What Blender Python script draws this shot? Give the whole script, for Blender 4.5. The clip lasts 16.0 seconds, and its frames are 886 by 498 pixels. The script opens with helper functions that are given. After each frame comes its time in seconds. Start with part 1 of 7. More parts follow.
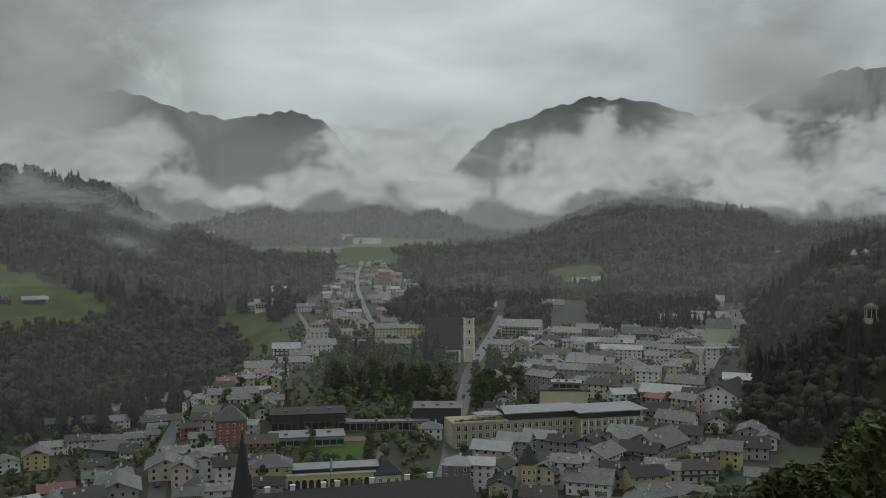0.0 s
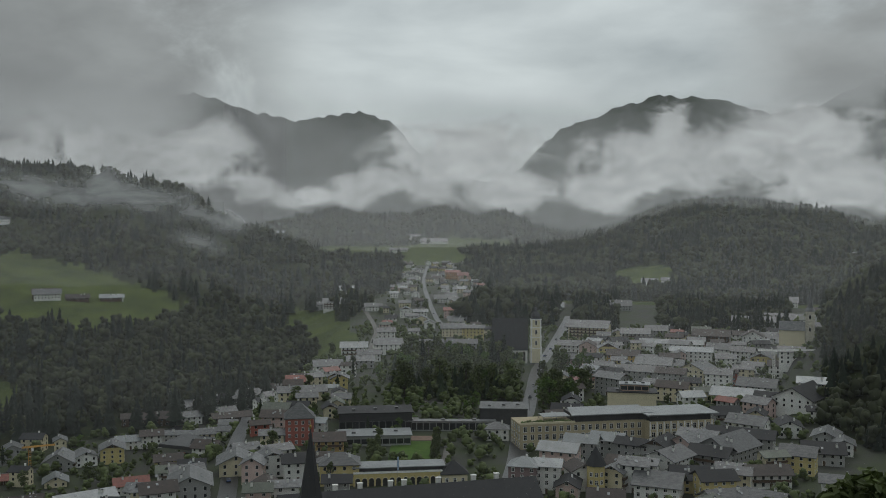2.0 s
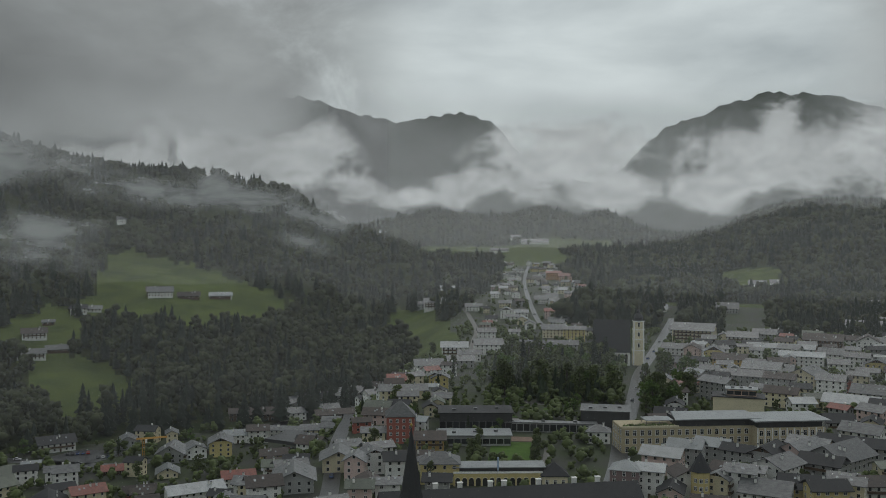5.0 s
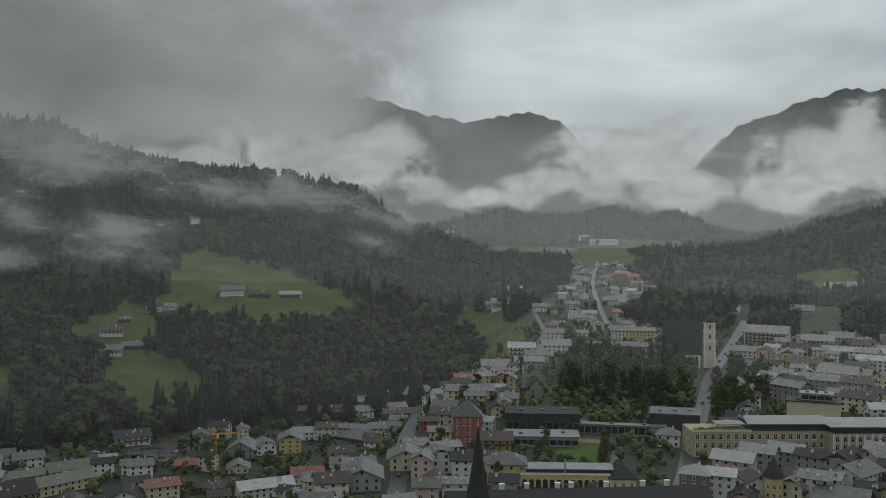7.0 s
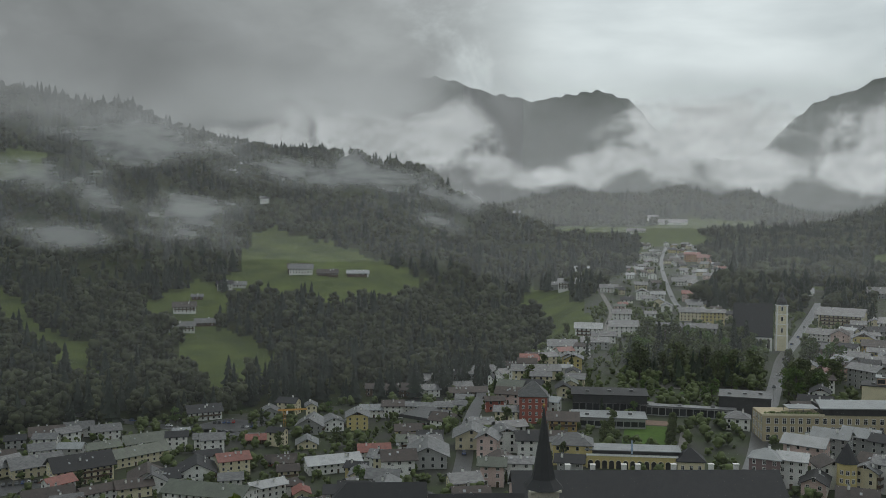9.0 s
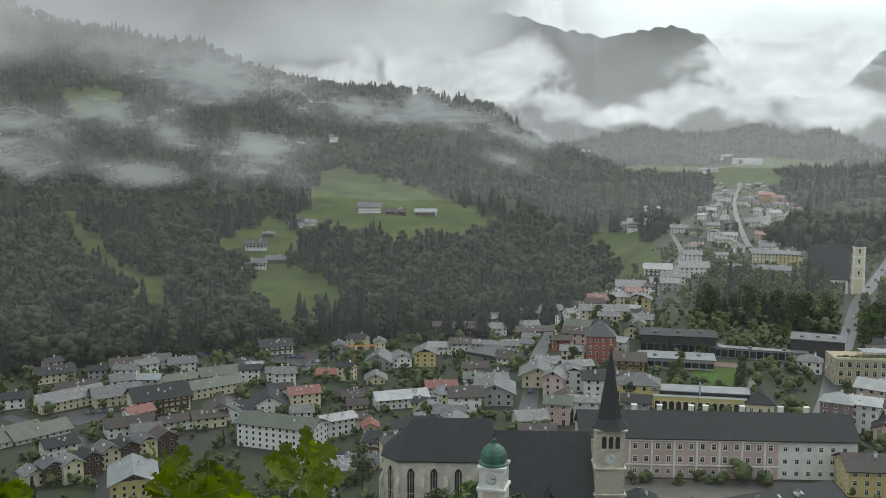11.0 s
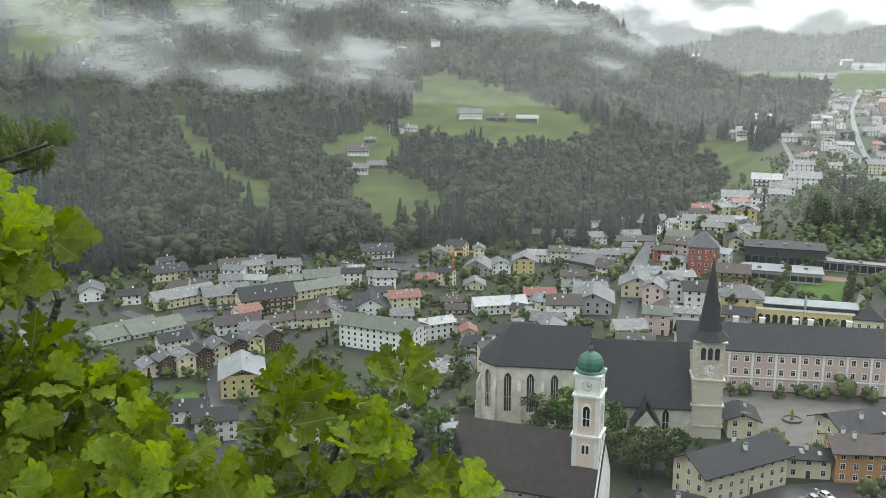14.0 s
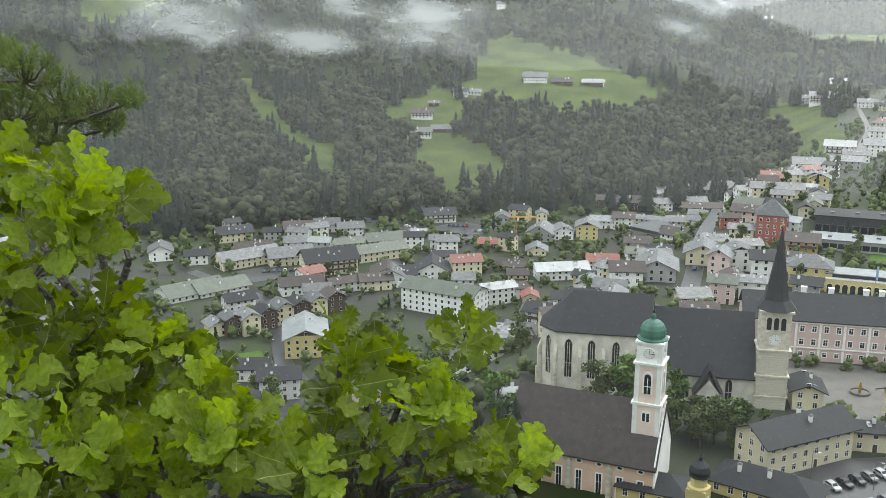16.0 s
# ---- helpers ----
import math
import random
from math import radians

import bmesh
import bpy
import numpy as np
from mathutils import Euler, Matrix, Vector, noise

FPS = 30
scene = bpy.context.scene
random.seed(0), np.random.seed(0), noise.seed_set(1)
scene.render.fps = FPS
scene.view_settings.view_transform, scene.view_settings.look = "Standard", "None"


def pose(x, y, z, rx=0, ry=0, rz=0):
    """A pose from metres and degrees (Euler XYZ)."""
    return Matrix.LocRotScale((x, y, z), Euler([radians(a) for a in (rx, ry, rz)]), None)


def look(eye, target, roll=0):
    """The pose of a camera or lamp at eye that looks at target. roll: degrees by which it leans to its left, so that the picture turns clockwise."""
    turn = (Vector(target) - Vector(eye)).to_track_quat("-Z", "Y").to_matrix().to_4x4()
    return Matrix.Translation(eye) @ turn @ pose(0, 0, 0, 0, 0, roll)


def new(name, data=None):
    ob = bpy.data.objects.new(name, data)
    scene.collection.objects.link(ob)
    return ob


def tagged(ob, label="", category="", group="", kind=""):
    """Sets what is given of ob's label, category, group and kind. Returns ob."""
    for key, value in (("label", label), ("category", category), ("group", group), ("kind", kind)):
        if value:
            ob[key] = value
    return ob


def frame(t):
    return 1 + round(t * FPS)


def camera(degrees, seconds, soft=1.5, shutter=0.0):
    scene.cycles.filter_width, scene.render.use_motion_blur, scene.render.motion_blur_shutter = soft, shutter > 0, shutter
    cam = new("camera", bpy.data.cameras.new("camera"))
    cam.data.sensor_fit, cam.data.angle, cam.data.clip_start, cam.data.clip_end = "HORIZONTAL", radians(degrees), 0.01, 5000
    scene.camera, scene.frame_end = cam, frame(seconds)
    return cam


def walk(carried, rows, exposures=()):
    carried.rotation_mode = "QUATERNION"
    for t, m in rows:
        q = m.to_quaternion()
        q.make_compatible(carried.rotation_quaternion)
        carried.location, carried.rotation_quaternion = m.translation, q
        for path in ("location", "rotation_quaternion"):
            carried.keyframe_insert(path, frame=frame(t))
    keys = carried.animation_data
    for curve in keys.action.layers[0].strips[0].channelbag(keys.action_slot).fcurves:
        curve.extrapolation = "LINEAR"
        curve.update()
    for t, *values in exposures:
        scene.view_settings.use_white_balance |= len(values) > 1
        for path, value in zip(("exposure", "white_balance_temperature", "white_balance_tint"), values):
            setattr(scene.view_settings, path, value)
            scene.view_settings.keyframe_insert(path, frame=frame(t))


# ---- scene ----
# the lookout: the camera only turns where it stands
EYE = 105.0
cam = camera(49.77, 16.0, soft=0.7)
walk(cam, [
    (0.0, pose(0, 0, EYE, 88.200, 0.000, -0.000)),
    (0.5, pose(0, 0, EYE, 88.199, 0.009, 0.968)),
    (1.0, pose(0, 0, EYE, 88.204, 0.003, 2.000)),
    (1.5, pose(0, 0, EYE, 88.207, -0.017, 2.967)),
    (2.0, pose(0, 0, EYE, 88.211, 0.013, 4.005)),
    (2.5, pose(0, 0, EYE, 88.200, -0.024, 4.975)),
    (3.0, pose(0, 0, EYE, 88.208, -0.021, 6.015)),
    (3.5, pose(0, 0, EYE, 88.210, -0.045, 6.992)),
    (4.0, pose(0, 0, EYE, 88.215, -0.037, 8.035)),
    (6.5, pose(0, 0, EYE, 88.228, -0.014, 13.036)),
    (7.0, pose(0, 0, EYE, 88.226, -0.054, 14.087)),
    (7.5, pose(0, 0, EYE, 88.227, -0.077, 15.062)),
    (8.0, pose(0, 0, EYE, 88.066, -0.093, 16.111)),
    (8.5, pose(0, 0, EYE, 87.666, -0.080, 17.084)),
    (11.0, pose(0, 0, EYE, 83.341, -0.122, 22.156)),
    (11.5, pose(0, 0, EYE, 82.457, -0.087, 23.125)),
    (12.0, pose(0, 0, EYE, 81.477, -0.109, 24.176)),
    (12.5, pose(0, 0, EYE, 80.585, -0.066, 25.136)),
    (13.0, pose(0, 0, EYE, 79.625, -0.064, 26.172)),
    (13.5, pose(0, 0, EYE, 78.727, -0.047, 27.156)),
    (14.0, pose(0, 0, EYE, 77.754, -0.007, 28.197)),
    (14.5, pose(0, 0, EYE, 76.923, 0.017, 29.157)),
    (15.0, pose(0, 0, EYE, 76.444, 0.047, 30.200)),
    (15.5, pose(0, 0, EYE, 76.000, 0.026, 31.179)),
    (16.0, pose(0, 0, EYE, 75.628, 0.104, 32.005)),
], exposures=[
    (0.0, -0.1), (8.0, 0.0), (8.7, 0.1), (11.0, 0.85), (12.5, 1.25), (14.0, 1.65), (16.0, 1.85),
])

# ---- light: heavy overcast sky and a weak wide sun ----
world = bpy.data.worlds.new("overcast_sky")
scene.world = world
world.use_nodes = True
wn, wl = world.node_tree.nodes, world.node_tree.links
wn.clear()
w_out, w_bg = wn.new("ShaderNodeOutputWorld"), wn.new("ShaderNodeBackground")
w_sky = wn.new("ShaderNodeTexSky")
w_sky.sky_type, w_sky.sun_disc = "NISHITA", False
w_sky.sun_elevation, w_sky.sun_rotation = radians(52), radians(15)
w_tex, w_map, w_noise, w_ramp = (wn.new("ShaderNodeTexCoord"), wn.new("ShaderNodeMapping"), wn.new("ShaderNodeTexNoise"), wn.new("ShaderNodeValToRGB"))
w_map.inputs["Scale"].default_value = (1.0, 1.0, 3.0)
w_map.inputs["Location"].default_value = (0.35, 0.2, 0.1)
w_noise.inputs["Scale"].default_value, w_noise.inputs["Detail"].default_value = 3.8, 9.0
w_noise.inputs["Roughness"].default_value, w_noise.inputs["Distortion"].default_value = 0.5, 0.2
w_ramp.color_ramp.elements[0].position, w_ramp.color_ramp.elements[1].position = 0.32, 0.72
w_ramp.color_ramp.elements[0].color = (0.33, 0.37, 0.38, 1)
w_ramp.color_ramp.elements[1].color = (0.66, 0.72, 0.72, 1)
w_dim, w_mix = wn.new("ShaderNodeMix"), wn.new("ShaderNodeMix")
w_dim.data_type, w_dim.blend_type = "RGBA", "MULTIPLY"
w_dim.inputs[0].default_value, w_dim.inputs[7].default_value = 1.0, (0.1, 0.1, 0.1, 1)
w_mix.data_type = "RGBA"
w_mix.inputs[0].default_value = 0.94
wl.new(w_tex.outputs["Generated"], w_map.inputs["Vector"])
wl.new(w_map.outputs["Vector"], w_noise.inputs["Vector"])
wl.new(w_noise.outputs["Fac"], w_ramp.inputs["Fac"])
wl.new(w_sky.outputs["Color"], w_dim.inputs[6])
wl.new(w_dim.outputs[2], w_mix.inputs[6])
wl.new(w_ramp.outputs["Color"], w_mix.inputs[7])
wl.new(w_mix.outputs[2], w_bg.inputs["Color"])
wl.new(w_bg.outputs["Background"], w_out.inputs["Surface"])
sun = new("sun", bpy.data.lights.new("sun", "SUN"))
sun.data.energy, sun.data.angle, sun.data.color = 0.5, radians(40), (1.0, 0.97, 0.93)
sun.matrix_basis = look((0, 0, 0), (-0.15, -0.6, -0.8))


# ---- materials ----
def mat(name, col, rough=0.7, col2=None, scale=1.0, bump=0.0, bump_scale=None, each=0.0, isle=0.0, metal=0.0, spec=0.5, stretch=(1, 1, 1), stain=0.0, stain_scale=0.08):
    """A surface with grain and stains in its own metres; each: how far whole objects differ; isle: how far loose pieces differ."""
    m = bpy.data.materials.new(name)
    m.use_nodes = True
    n, l = m.node_tree.nodes, m.node_tree.links
    b = n["Principled BSDF"]
    b.inputs["Roughness"].default_value, b.inputs["Metallic"].default_value = rough, metal
    b.inputs["Specular IOR Level"].default_value = spec
    tc, mp = n.new("ShaderNodeTexCoord"), n.new("ShaderNodeMapping")
    mp.inputs["Scale"].default_value = stretch
    l.new(tc.outputs["Object"], mp.inputs["Vector"])
    nz = n.new("ShaderNodeTexNoise")
    nz.inputs["Scale"].default_value, nz.inputs["Detail"].default_value = scale, 5
    l.new(mp.outputs["Vector"], nz.inputs["Vector"])
    ramp = n.new("ShaderNodeValToRGB")
    ramp.color_ramp.elements[0].position, ramp.color_ramp.elements[1].position = 0.36, 0.66
    ramp.color_ramp.elements[0].color, ramp.color_ramp.elements[1].color = (*col, 1), (*(col2 or [c * 0.75 for c in col]), 1)
    l.new(nz.outputs["Fac"], ramp.inputs["Fac"])
    out = ramp.outputs["Color"]

    def value_by(source, amount, out):
        hsv, rng = n.new("ShaderNodeHueSaturation"), n.new("ShaderNodeMapRange")
        rng.inputs["To Min"].default_value, rng.inputs["To Max"].default_value = 1 - amount, 1 + amount
        l.new(source, rng.inputs["Value"])
        l.new(rng.outputs["Result"], hsv.inputs["Value"])
        l.new(out, hsv.inputs["Color"])
        return hsv.outputs["Color"]

    if stain:
        big = n.new("ShaderNodeTexNoise")
        big.inputs["Scale"].default_value, big.inputs["Detail"].default_value = stain_scale, 4
        l.new(tc.outputs["Object"], big.inputs["Vector"])
        out = value_by(big.outputs["Fac"], stain, out)
    if each:
        out = value_by(n.new("ShaderNodeObjectInfo").outputs["Random"], each, out)
    if isle:
        out = value_by(n.new("ShaderNodeNewGeometry").outputs["Random Per Island"], isle, out)
    l.new(out, b.inputs["Base Color"])
    if bump:
        nb, bp = n.new("ShaderNodeTexNoise"), n.new("ShaderNodeBump")
        nb.inputs["Scale"].default_value, nb.inputs["Detail"].default_value = bump_scale or scale * 4, 3
        bp.inputs["Strength"].default_value, bp.inputs["Distance"].default_value = bump, 0.1
        l.new(mp.outputs["Vector"], nb.inputs["Vector"])
        l.new(nb.outputs["Fac"], bp.inputs["Height"])
        l.new(bp.outputs["Normal"], b.inputs["Normal"])
    return m


M_MEADOW = mat("meadow_grass", (0.076, 0.1, 0.02), 0.9, (0.046, 0.066, 0.014), 0.035, 0.6, 0.5, stain=0.5, stain_scale=0.014, spec=0.2)
M_FLOOR = mat("forest_floor", (0.022, 0.034, 0.012), 0.95, (0.04, 0.045, 0.018), 0.06, 0.5, 0.5, stain=0.3, stain_scale=0.01, spec=0.1)
M_TOWN = mat("town_ground", (0.036, 0.05, 0.017), 0.8, (0.05, 0.05, 0.043), 0.045, 0.3, 1.0, stain=0.25, stain_scale=0.01, spec=0.3)
M_ROCK = mat("mountain_wood_and_rock", (0.03, 0.042, 0.028), 0.95, (0.06, 0.068, 0.06), 0.012, 0.5, 0.05, stain=0.3, stain_scale=0.003, spec=0.1)
M_ROAD = mat("wet_asphalt", (0.062, 0.062, 0.065), 0.36, (0.042, 0.042, 0.045), 0.15, 0.1, 3, stain=0.25, stain_scale=0.03)
M_GRAVEL = mat("pale_gravel", (0.135, 0.125, 0.11), 0.6, (0.098, 0.092, 0.082), 0.25, 0.2, 4, stain=0.2, stain_scale=0.04)
M_LAWN = mat("mown_lawn", (0.075, 0.135, 0.022), 0.9, (0.055, 0.105, 0.018), 0.3, 0.2, 5, stain=0.15, spec=0.2)
M_SPRUCE = mat("spruce_needles", (0.016, 0.023, 0.016), 0.85, (0.028, 0.037, 0.025), 0.06, isle=0.2, stain=0.35, stain_scale=0.02, spec=0.2)
M_BROAD = mat("broadleaf_foliage", (0.02, 0.025, 0.012), 0.85, (0.053, 0.061, 0.028), 0.1, 1.0, 0.7, isle=0.22, stain=0.4, stain_scale=0.02, spec=0.25)
M_BARK = mat("tree_bark", (0.05, 0.042, 0.034), 0.9, (0.085, 0.075, 0.062), 3, 0.6, 9, spec=0.2)
M_CROWN = mat("crown_leaves", (0.058, 0.078, 0.023), 0.7, (0.088, 0.112, 0.033), 0.5, each=0.3, isle=0.3, spec=0.3)
M_CROWN_LIGHT = mat("light_crown_leaves", (0.085, 0.135, 0.022), 0.7, (0.06, 0.11, 0.02), 0.5, each=0.2, isle=0.3, spec=0.3)
M_CONIFER = mat("dark_conifer_leaves", (0.022, 0.034, 0.018), 0.8, (0.034, 0.05, 0.024), 0.5, each=0.3, isle=0.3, spec=0.2)
ROOFS = {
    "grey": mat("wet_grey_roof_tiles", (0.14, 0.141, 0.142), 0.42, (0.075, 0.077, 0.08), 0.6, 0.3, 3, each=0.35, stain=0.3, stain_scale=0.2, stretch=(1, 1, 3)),
    "dark": mat("dark_slate_roof", (0.028, 0.028, 0.03), 0.62, (0.022, 0.023, 0.026), 0.5, 0.25, 3, each=0.2, stain=0.2, stain_scale=0.1, spec=0.3),
    "brown": mat("weathered_brown_roof", (0.066, 0.05, 0.044), 0.6, (0.045, 0.037, 0.033), 0.6, 0.3, 3, spec=0.35, each=0.25, stain=0.25, stain_scale=0.2),
    "red": mat("red_clay_roof", (0.23, 0.07, 0.05), 0.5, (0.16, 0.055, 0.042), 0.6, 0.3, 3, each=0.25, stain=0.25, stain_scale=0.2),
    "pale": mat("pale_metal_roof", (0.27, 0.285, 0.29), 0.38, (0.2, 0.21, 0.215), 0.3, 0.08, 2, each=0.2, stain=0.2, stain_scale=0.15, metal=0.25),
    "green": mat("mossy_roof", (0.10, 0.115, 0.085), 0.5, (0.075, 0.085, 0.066), 0.5, 0.2, 3, each=0.2, stain=0.25, stain_scale=0.15),
}
def plaster(name, c, wear=0.14):
    return mat(name, c, 0.85, [v * 0.88 for v in c], 0.35, 0.1, 6, each=0.08, stain=wear, stain_scale=0.18, spec=0.3)


WALLS = {
    "white": plaster("white_render", (0.8, 0.79, 0.76)),
    "cream": plaster("cream_render", (0.68, 0.61, 0.43)),
    "yellow": plaster("yellow_render", (0.58, 0.48, 0.22)),
    "ochre": plaster("ochre_render", (0.52, 0.36, 0.14)),
    "orange": plaster("orange_render", (0.50, 0.27, 0.13)),
    "pink": plaster("pink_render", (0.62, 0.47, 0.43)),
    "beige": plaster("beige_render", (0.47, 0.40, 0.27)),
    "salmon": plaster("salmon_render", (0.7, 0.49, 0.37)),
    "blush": plaster("pale_blush_render", (0.76, 0.61, 0.53)),
    "red": plaster("brick_red_render", (0.34, 0.11, 0.085)),
    "mauve": plaster("mauve_render", (0.21, 0.15, 0.15)),
    "grey": plaster("grey_render", (0.36, 0.36, 0.35)),
    "wood": mat("brown_timber_boards", (0.10, 0.06, 0.035), 0.75, (0.06, 0.038, 0.024), 1.5, 0.3, 6, stretch=(6, 6, 0.4), stain=0.2),
    "stone": mat("pale_ashlar_stone", (0.62, 0.57, 0.47), 0.85, (0.4, 0.37, 0.3), 0.5, 0.4, 3, stain=0.3, stain_scale=0.15, stretch=(1, 1, 1.8)),
    "oldplaster": mat("weathered_church_render", (0.64, 0.6, 0.52), 0.88, (0.46, 0.43, 0.37), 0.35, 0.15, 4, stain=0.28, stain_scale=0.12),
    "dark": mat("dark_cladding", (0.03, 0.03, 0.032), 0.5, (0.045, 0.045, 0.047), 0.4, stain=0.2),
}
M_TRIM = mat("white_trim", (0.8, 0.79, 0.76), 0.7, (0.7, 0.69, 0.66), 0.8, stain=0.1)
M_GLASS = mat("dark_window_glass", (0.018, 0.02, 0.023), 0.08, (0.03, 0.032, 0.035), 0.3, each=0.5)
M_WOOD = WALLS["wood"]
M_COPPER = mat("green_copper", (0.04, 0.15, 0.10), 0.5, (0.025, 0.09, 0.066), 0.8, 0.15, 4, stain=0.35, stain_scale=0.5, stretch=(1, 1, 0.4))
M_METAL = mat("dull_metal", (0.22, 0.22, 0.22), 0.4, (0.16, 0.16, 0.16), 2, metal=0.7)
M_GOLD = mat("gilded_ball", (0.55, 0.38, 0.1), 0.3, (0.45, 0.3, 0.08), 3, metal=0.9)
M_CLOCK = mat("white_clock_face", (0.7, 0.7, 0.68), 0.6, (0.62, 0.62, 0.6), 2)
# for ironwork, clock marks and the painted dark inside of openings
M_BLACK = mat("black_iron_and_opening_shade", (0.012, 0.012, 0.012), 0.5, (0.02, 0.02, 0.02), 2)


# ---- helpers for building ----
class Shape:
    """Collects boxes, prisms and lathes into one mesh."""

    def __init__(self):
        self.v, self.f, self.m = [], [], []

    def add(self, verts, faces, mi=0):
        k = len(self.v)
        self.v += [tuple(p) for p in verts]
        self.f += [tuple(i + k for i in q) for q in faces]
        self.m += [mi] * len(faces)
        return self

    def box(self, x0, x1, y0, y1, z0, z1, mi=0):
        return self.add([(x0, y0, z0), (x1, y0, z0), (x1, y1, z0), (x0, y1, z0), (x0, y0, z1), (x1, y0, z1), (x1, y1, z1), (x0, y1, z1)],
                        [(3, 2, 1, 0), (4, 5, 6, 7), (0, 1, 5, 4), (1, 2, 6, 5), (2, 3, 7, 6), (3, 0, 4, 7)], mi)

    def prism(self, poly, z0, z1, mi=0):
        """An upright prism over a counter-clockwise outline."""
        n = len(poly)
        return self.add([(x, y, z0) for x, y in poly] + [(x, y, z1) for x, y in poly],
                        [tuple(range(n))[::-1], tuple(range(n, 2 * n))] + [(i, (i + 1) % n, n + (i + 1) % n, n + i) for i in range(n)], mi)

    def bar(self, poly, a, b, axis, mi=0):
        """A prism over an outline in the upright plane across the axis ('x' or 'y'), from a to b."""
        n = len(poly)
        at = (lambda p, s: (s, p[0], p[1])) if axis == "x" else (lambda p, s: (p[0], s, p[1]))
        return self.add([at(p, a) for p in poly] + [at(p, b) for p in poly],
                        [tuple(range(n)), tuple(range(n, 2 * n))[::-1]] + [((i + 1) % n, i, n + i, n + (i + 1) % n) for i in range(n)], mi)

    def lathe(self, prof, n=16, x=0, y=0, mi=0, turn=0.0):
        """A turned body from rows of (radius, height)."""
        vs = [(x + r * math.cos(2 * math.pi * i / n + turn), y + r * math.sin(2 * math.pi * i / n + turn), z) for r, z in prof for i in range(n)]
        fs = [(k * n + i, k * n + (i + 1) % n, (k + 1) * n + (i + 1) % n, (k + 1) * n + i) for k in range(len(prof) - 1) for i in range(n)]
        return self.add(vs, fs + [tuple(range(n))[::-1], tuple(range((len(prof) - 1) * n, len(prof) * n))], mi)

    def mesh(self, name, mats):
        me = bpy.data.meshes.new(name)
        me.from_pydata(self.v, [], self.f)
        for m in (mats if isinstance(mats, (list, tuple)) else [mats]):
            me.materials.append(m)
        if any(self.m):
            me.polygons.foreach_set("material_index", self.m)
        me.update()
        return me


def part(name, shape, mats, parent, label="", at=None, turn=0.0):
    """One mesh object under a thing or a part; a Shape, or a mesh shared between alike parts."""
    me = shape.mesh(name, mats) if isinstance(shape, Shape) else shape
    ob = new(name, me)
    ob.parent = parent
    if at is not None:
        ob.matrix_basis = pose(*at, 0, 0, turn)
    return tagged(ob, label)


TAKEN = []  # plots that are built on: x, y, radius


def free(x, y, r):
    return all((x - a) ** 2 + (y - b) ** 2 > (r + c) ** 2 for a, b, c in TAKEN)


def thing(name, x, y, turn, label, category, group="", z=None):
    ob = new(name)
    ob.empty_display_size = 0.5
    ob.matrix_basis = pose(x, y, float(ground_z(x, y)) if z is None else z, 0, 0, turn)
    return tagged(ob, label, category, group)


def lump(name, v, f, mats, index=None):
    """A mesh object from arrays of vertices and triangles or quads."""
    me = bpy.data.meshes.new(name)
    me.from_pydata(v.tolist() if hasattr(v, "tolist") else v, [], f.tolist() if hasattr(f, "tolist") else f)
    for m in mats:
        me.materials.append(m)
    if index is not None:
        me.polygons.foreach_set("material_index", np.asarray(index, np.int32))
    me.update()
    return new(name, me)


# ---- the lie of the land ----
# ground height: a plateau with the old town, a lower valley, wooded hills and far mountains
def spread(v, xs, ys):
    return np.interp(v, xs, ys)


def smooth(u):
    u = np.clip(u, 0, 1)
    return u * u * (3 - 2 * u)


def wave(x, y, s, k=0.0):
    return (np.sin(x / s + 1.3 + k) * np.cos(y / s * 1.13 - 0.7 * k) + 0.55 * np.sin(x / s * 2.3 - y / s * 1.7 + k)
            + 0.35 * np.cos(x / s * 3.9 + y / s * 4.3 + 2 * k)) / 1.9


# meadows on the opposite hill and up the valley: outlines in bearing and distance from the lookout
FIELDS = [
    [(-34.4, 905), (-31.5, 895), (-29.4, 840), (-27.8, 785), (-27.7, 735), (-30.2, 700), (-32.6, 680), (-33.6, 790)],
    [(-36.1, 975), (-33.7, 1030), (-31.3, 1062), (-31.0, 985), (-31.0, 930), (-31.8, 886), (-34.4, 880), (-34.9, 935)],
    [(-28.2, 1335), (-26.2, 1250), (-23.5, 1200), (-21.9, 1150), (-19.3, 1080), (-19.8, 1005), (-24.4, 965), (-27.0, 985), (-30.9, 985), (-31.0, 1060), (-29.8, 1160), (-29.2, 1260)],
    [(-13.8, 1090), (-12.7, 1150), (-11.2, 1130), (-9.8, 980), (-9.0, 800), (-10.6, 730), (-11.6, 800), (-12.4, 930)],
    [(-44.4, 1060), (-43.1, 1060), (-42.0, 950), (-40.7, 900), (-38.2, 830), (-37.9, 700), (-39.3, 745), (-41.8, 860), (-43.6, 960)],
    [(-52, 1500), (-47.9, 1480), (-47.4, 1370), (-47.9, 1250), (-52, 1240)],
    [(-44, 1500), (-42.4, 1570), (-40.4, 1575), (-40.7, 1500), (-43.3, 1450)],
    [(-5.2, 2600), (-2.8, 2660), (0.1, 2600), (-0.2, 2240), (-2.8, 2120), (-4.7, 2280)],
    [(6.0, 1550), (9.4, 1480), (9.6, 1340), (7.2, 1320), (6.0, 1430)],
    [(-9.9, 790), (-8.9, 790), (-8.6, 690), (-9.6, 680)],
    [(-14.2, 720), (-11.4, 730), (-11.2, 665), (-14.4, 668)],
]


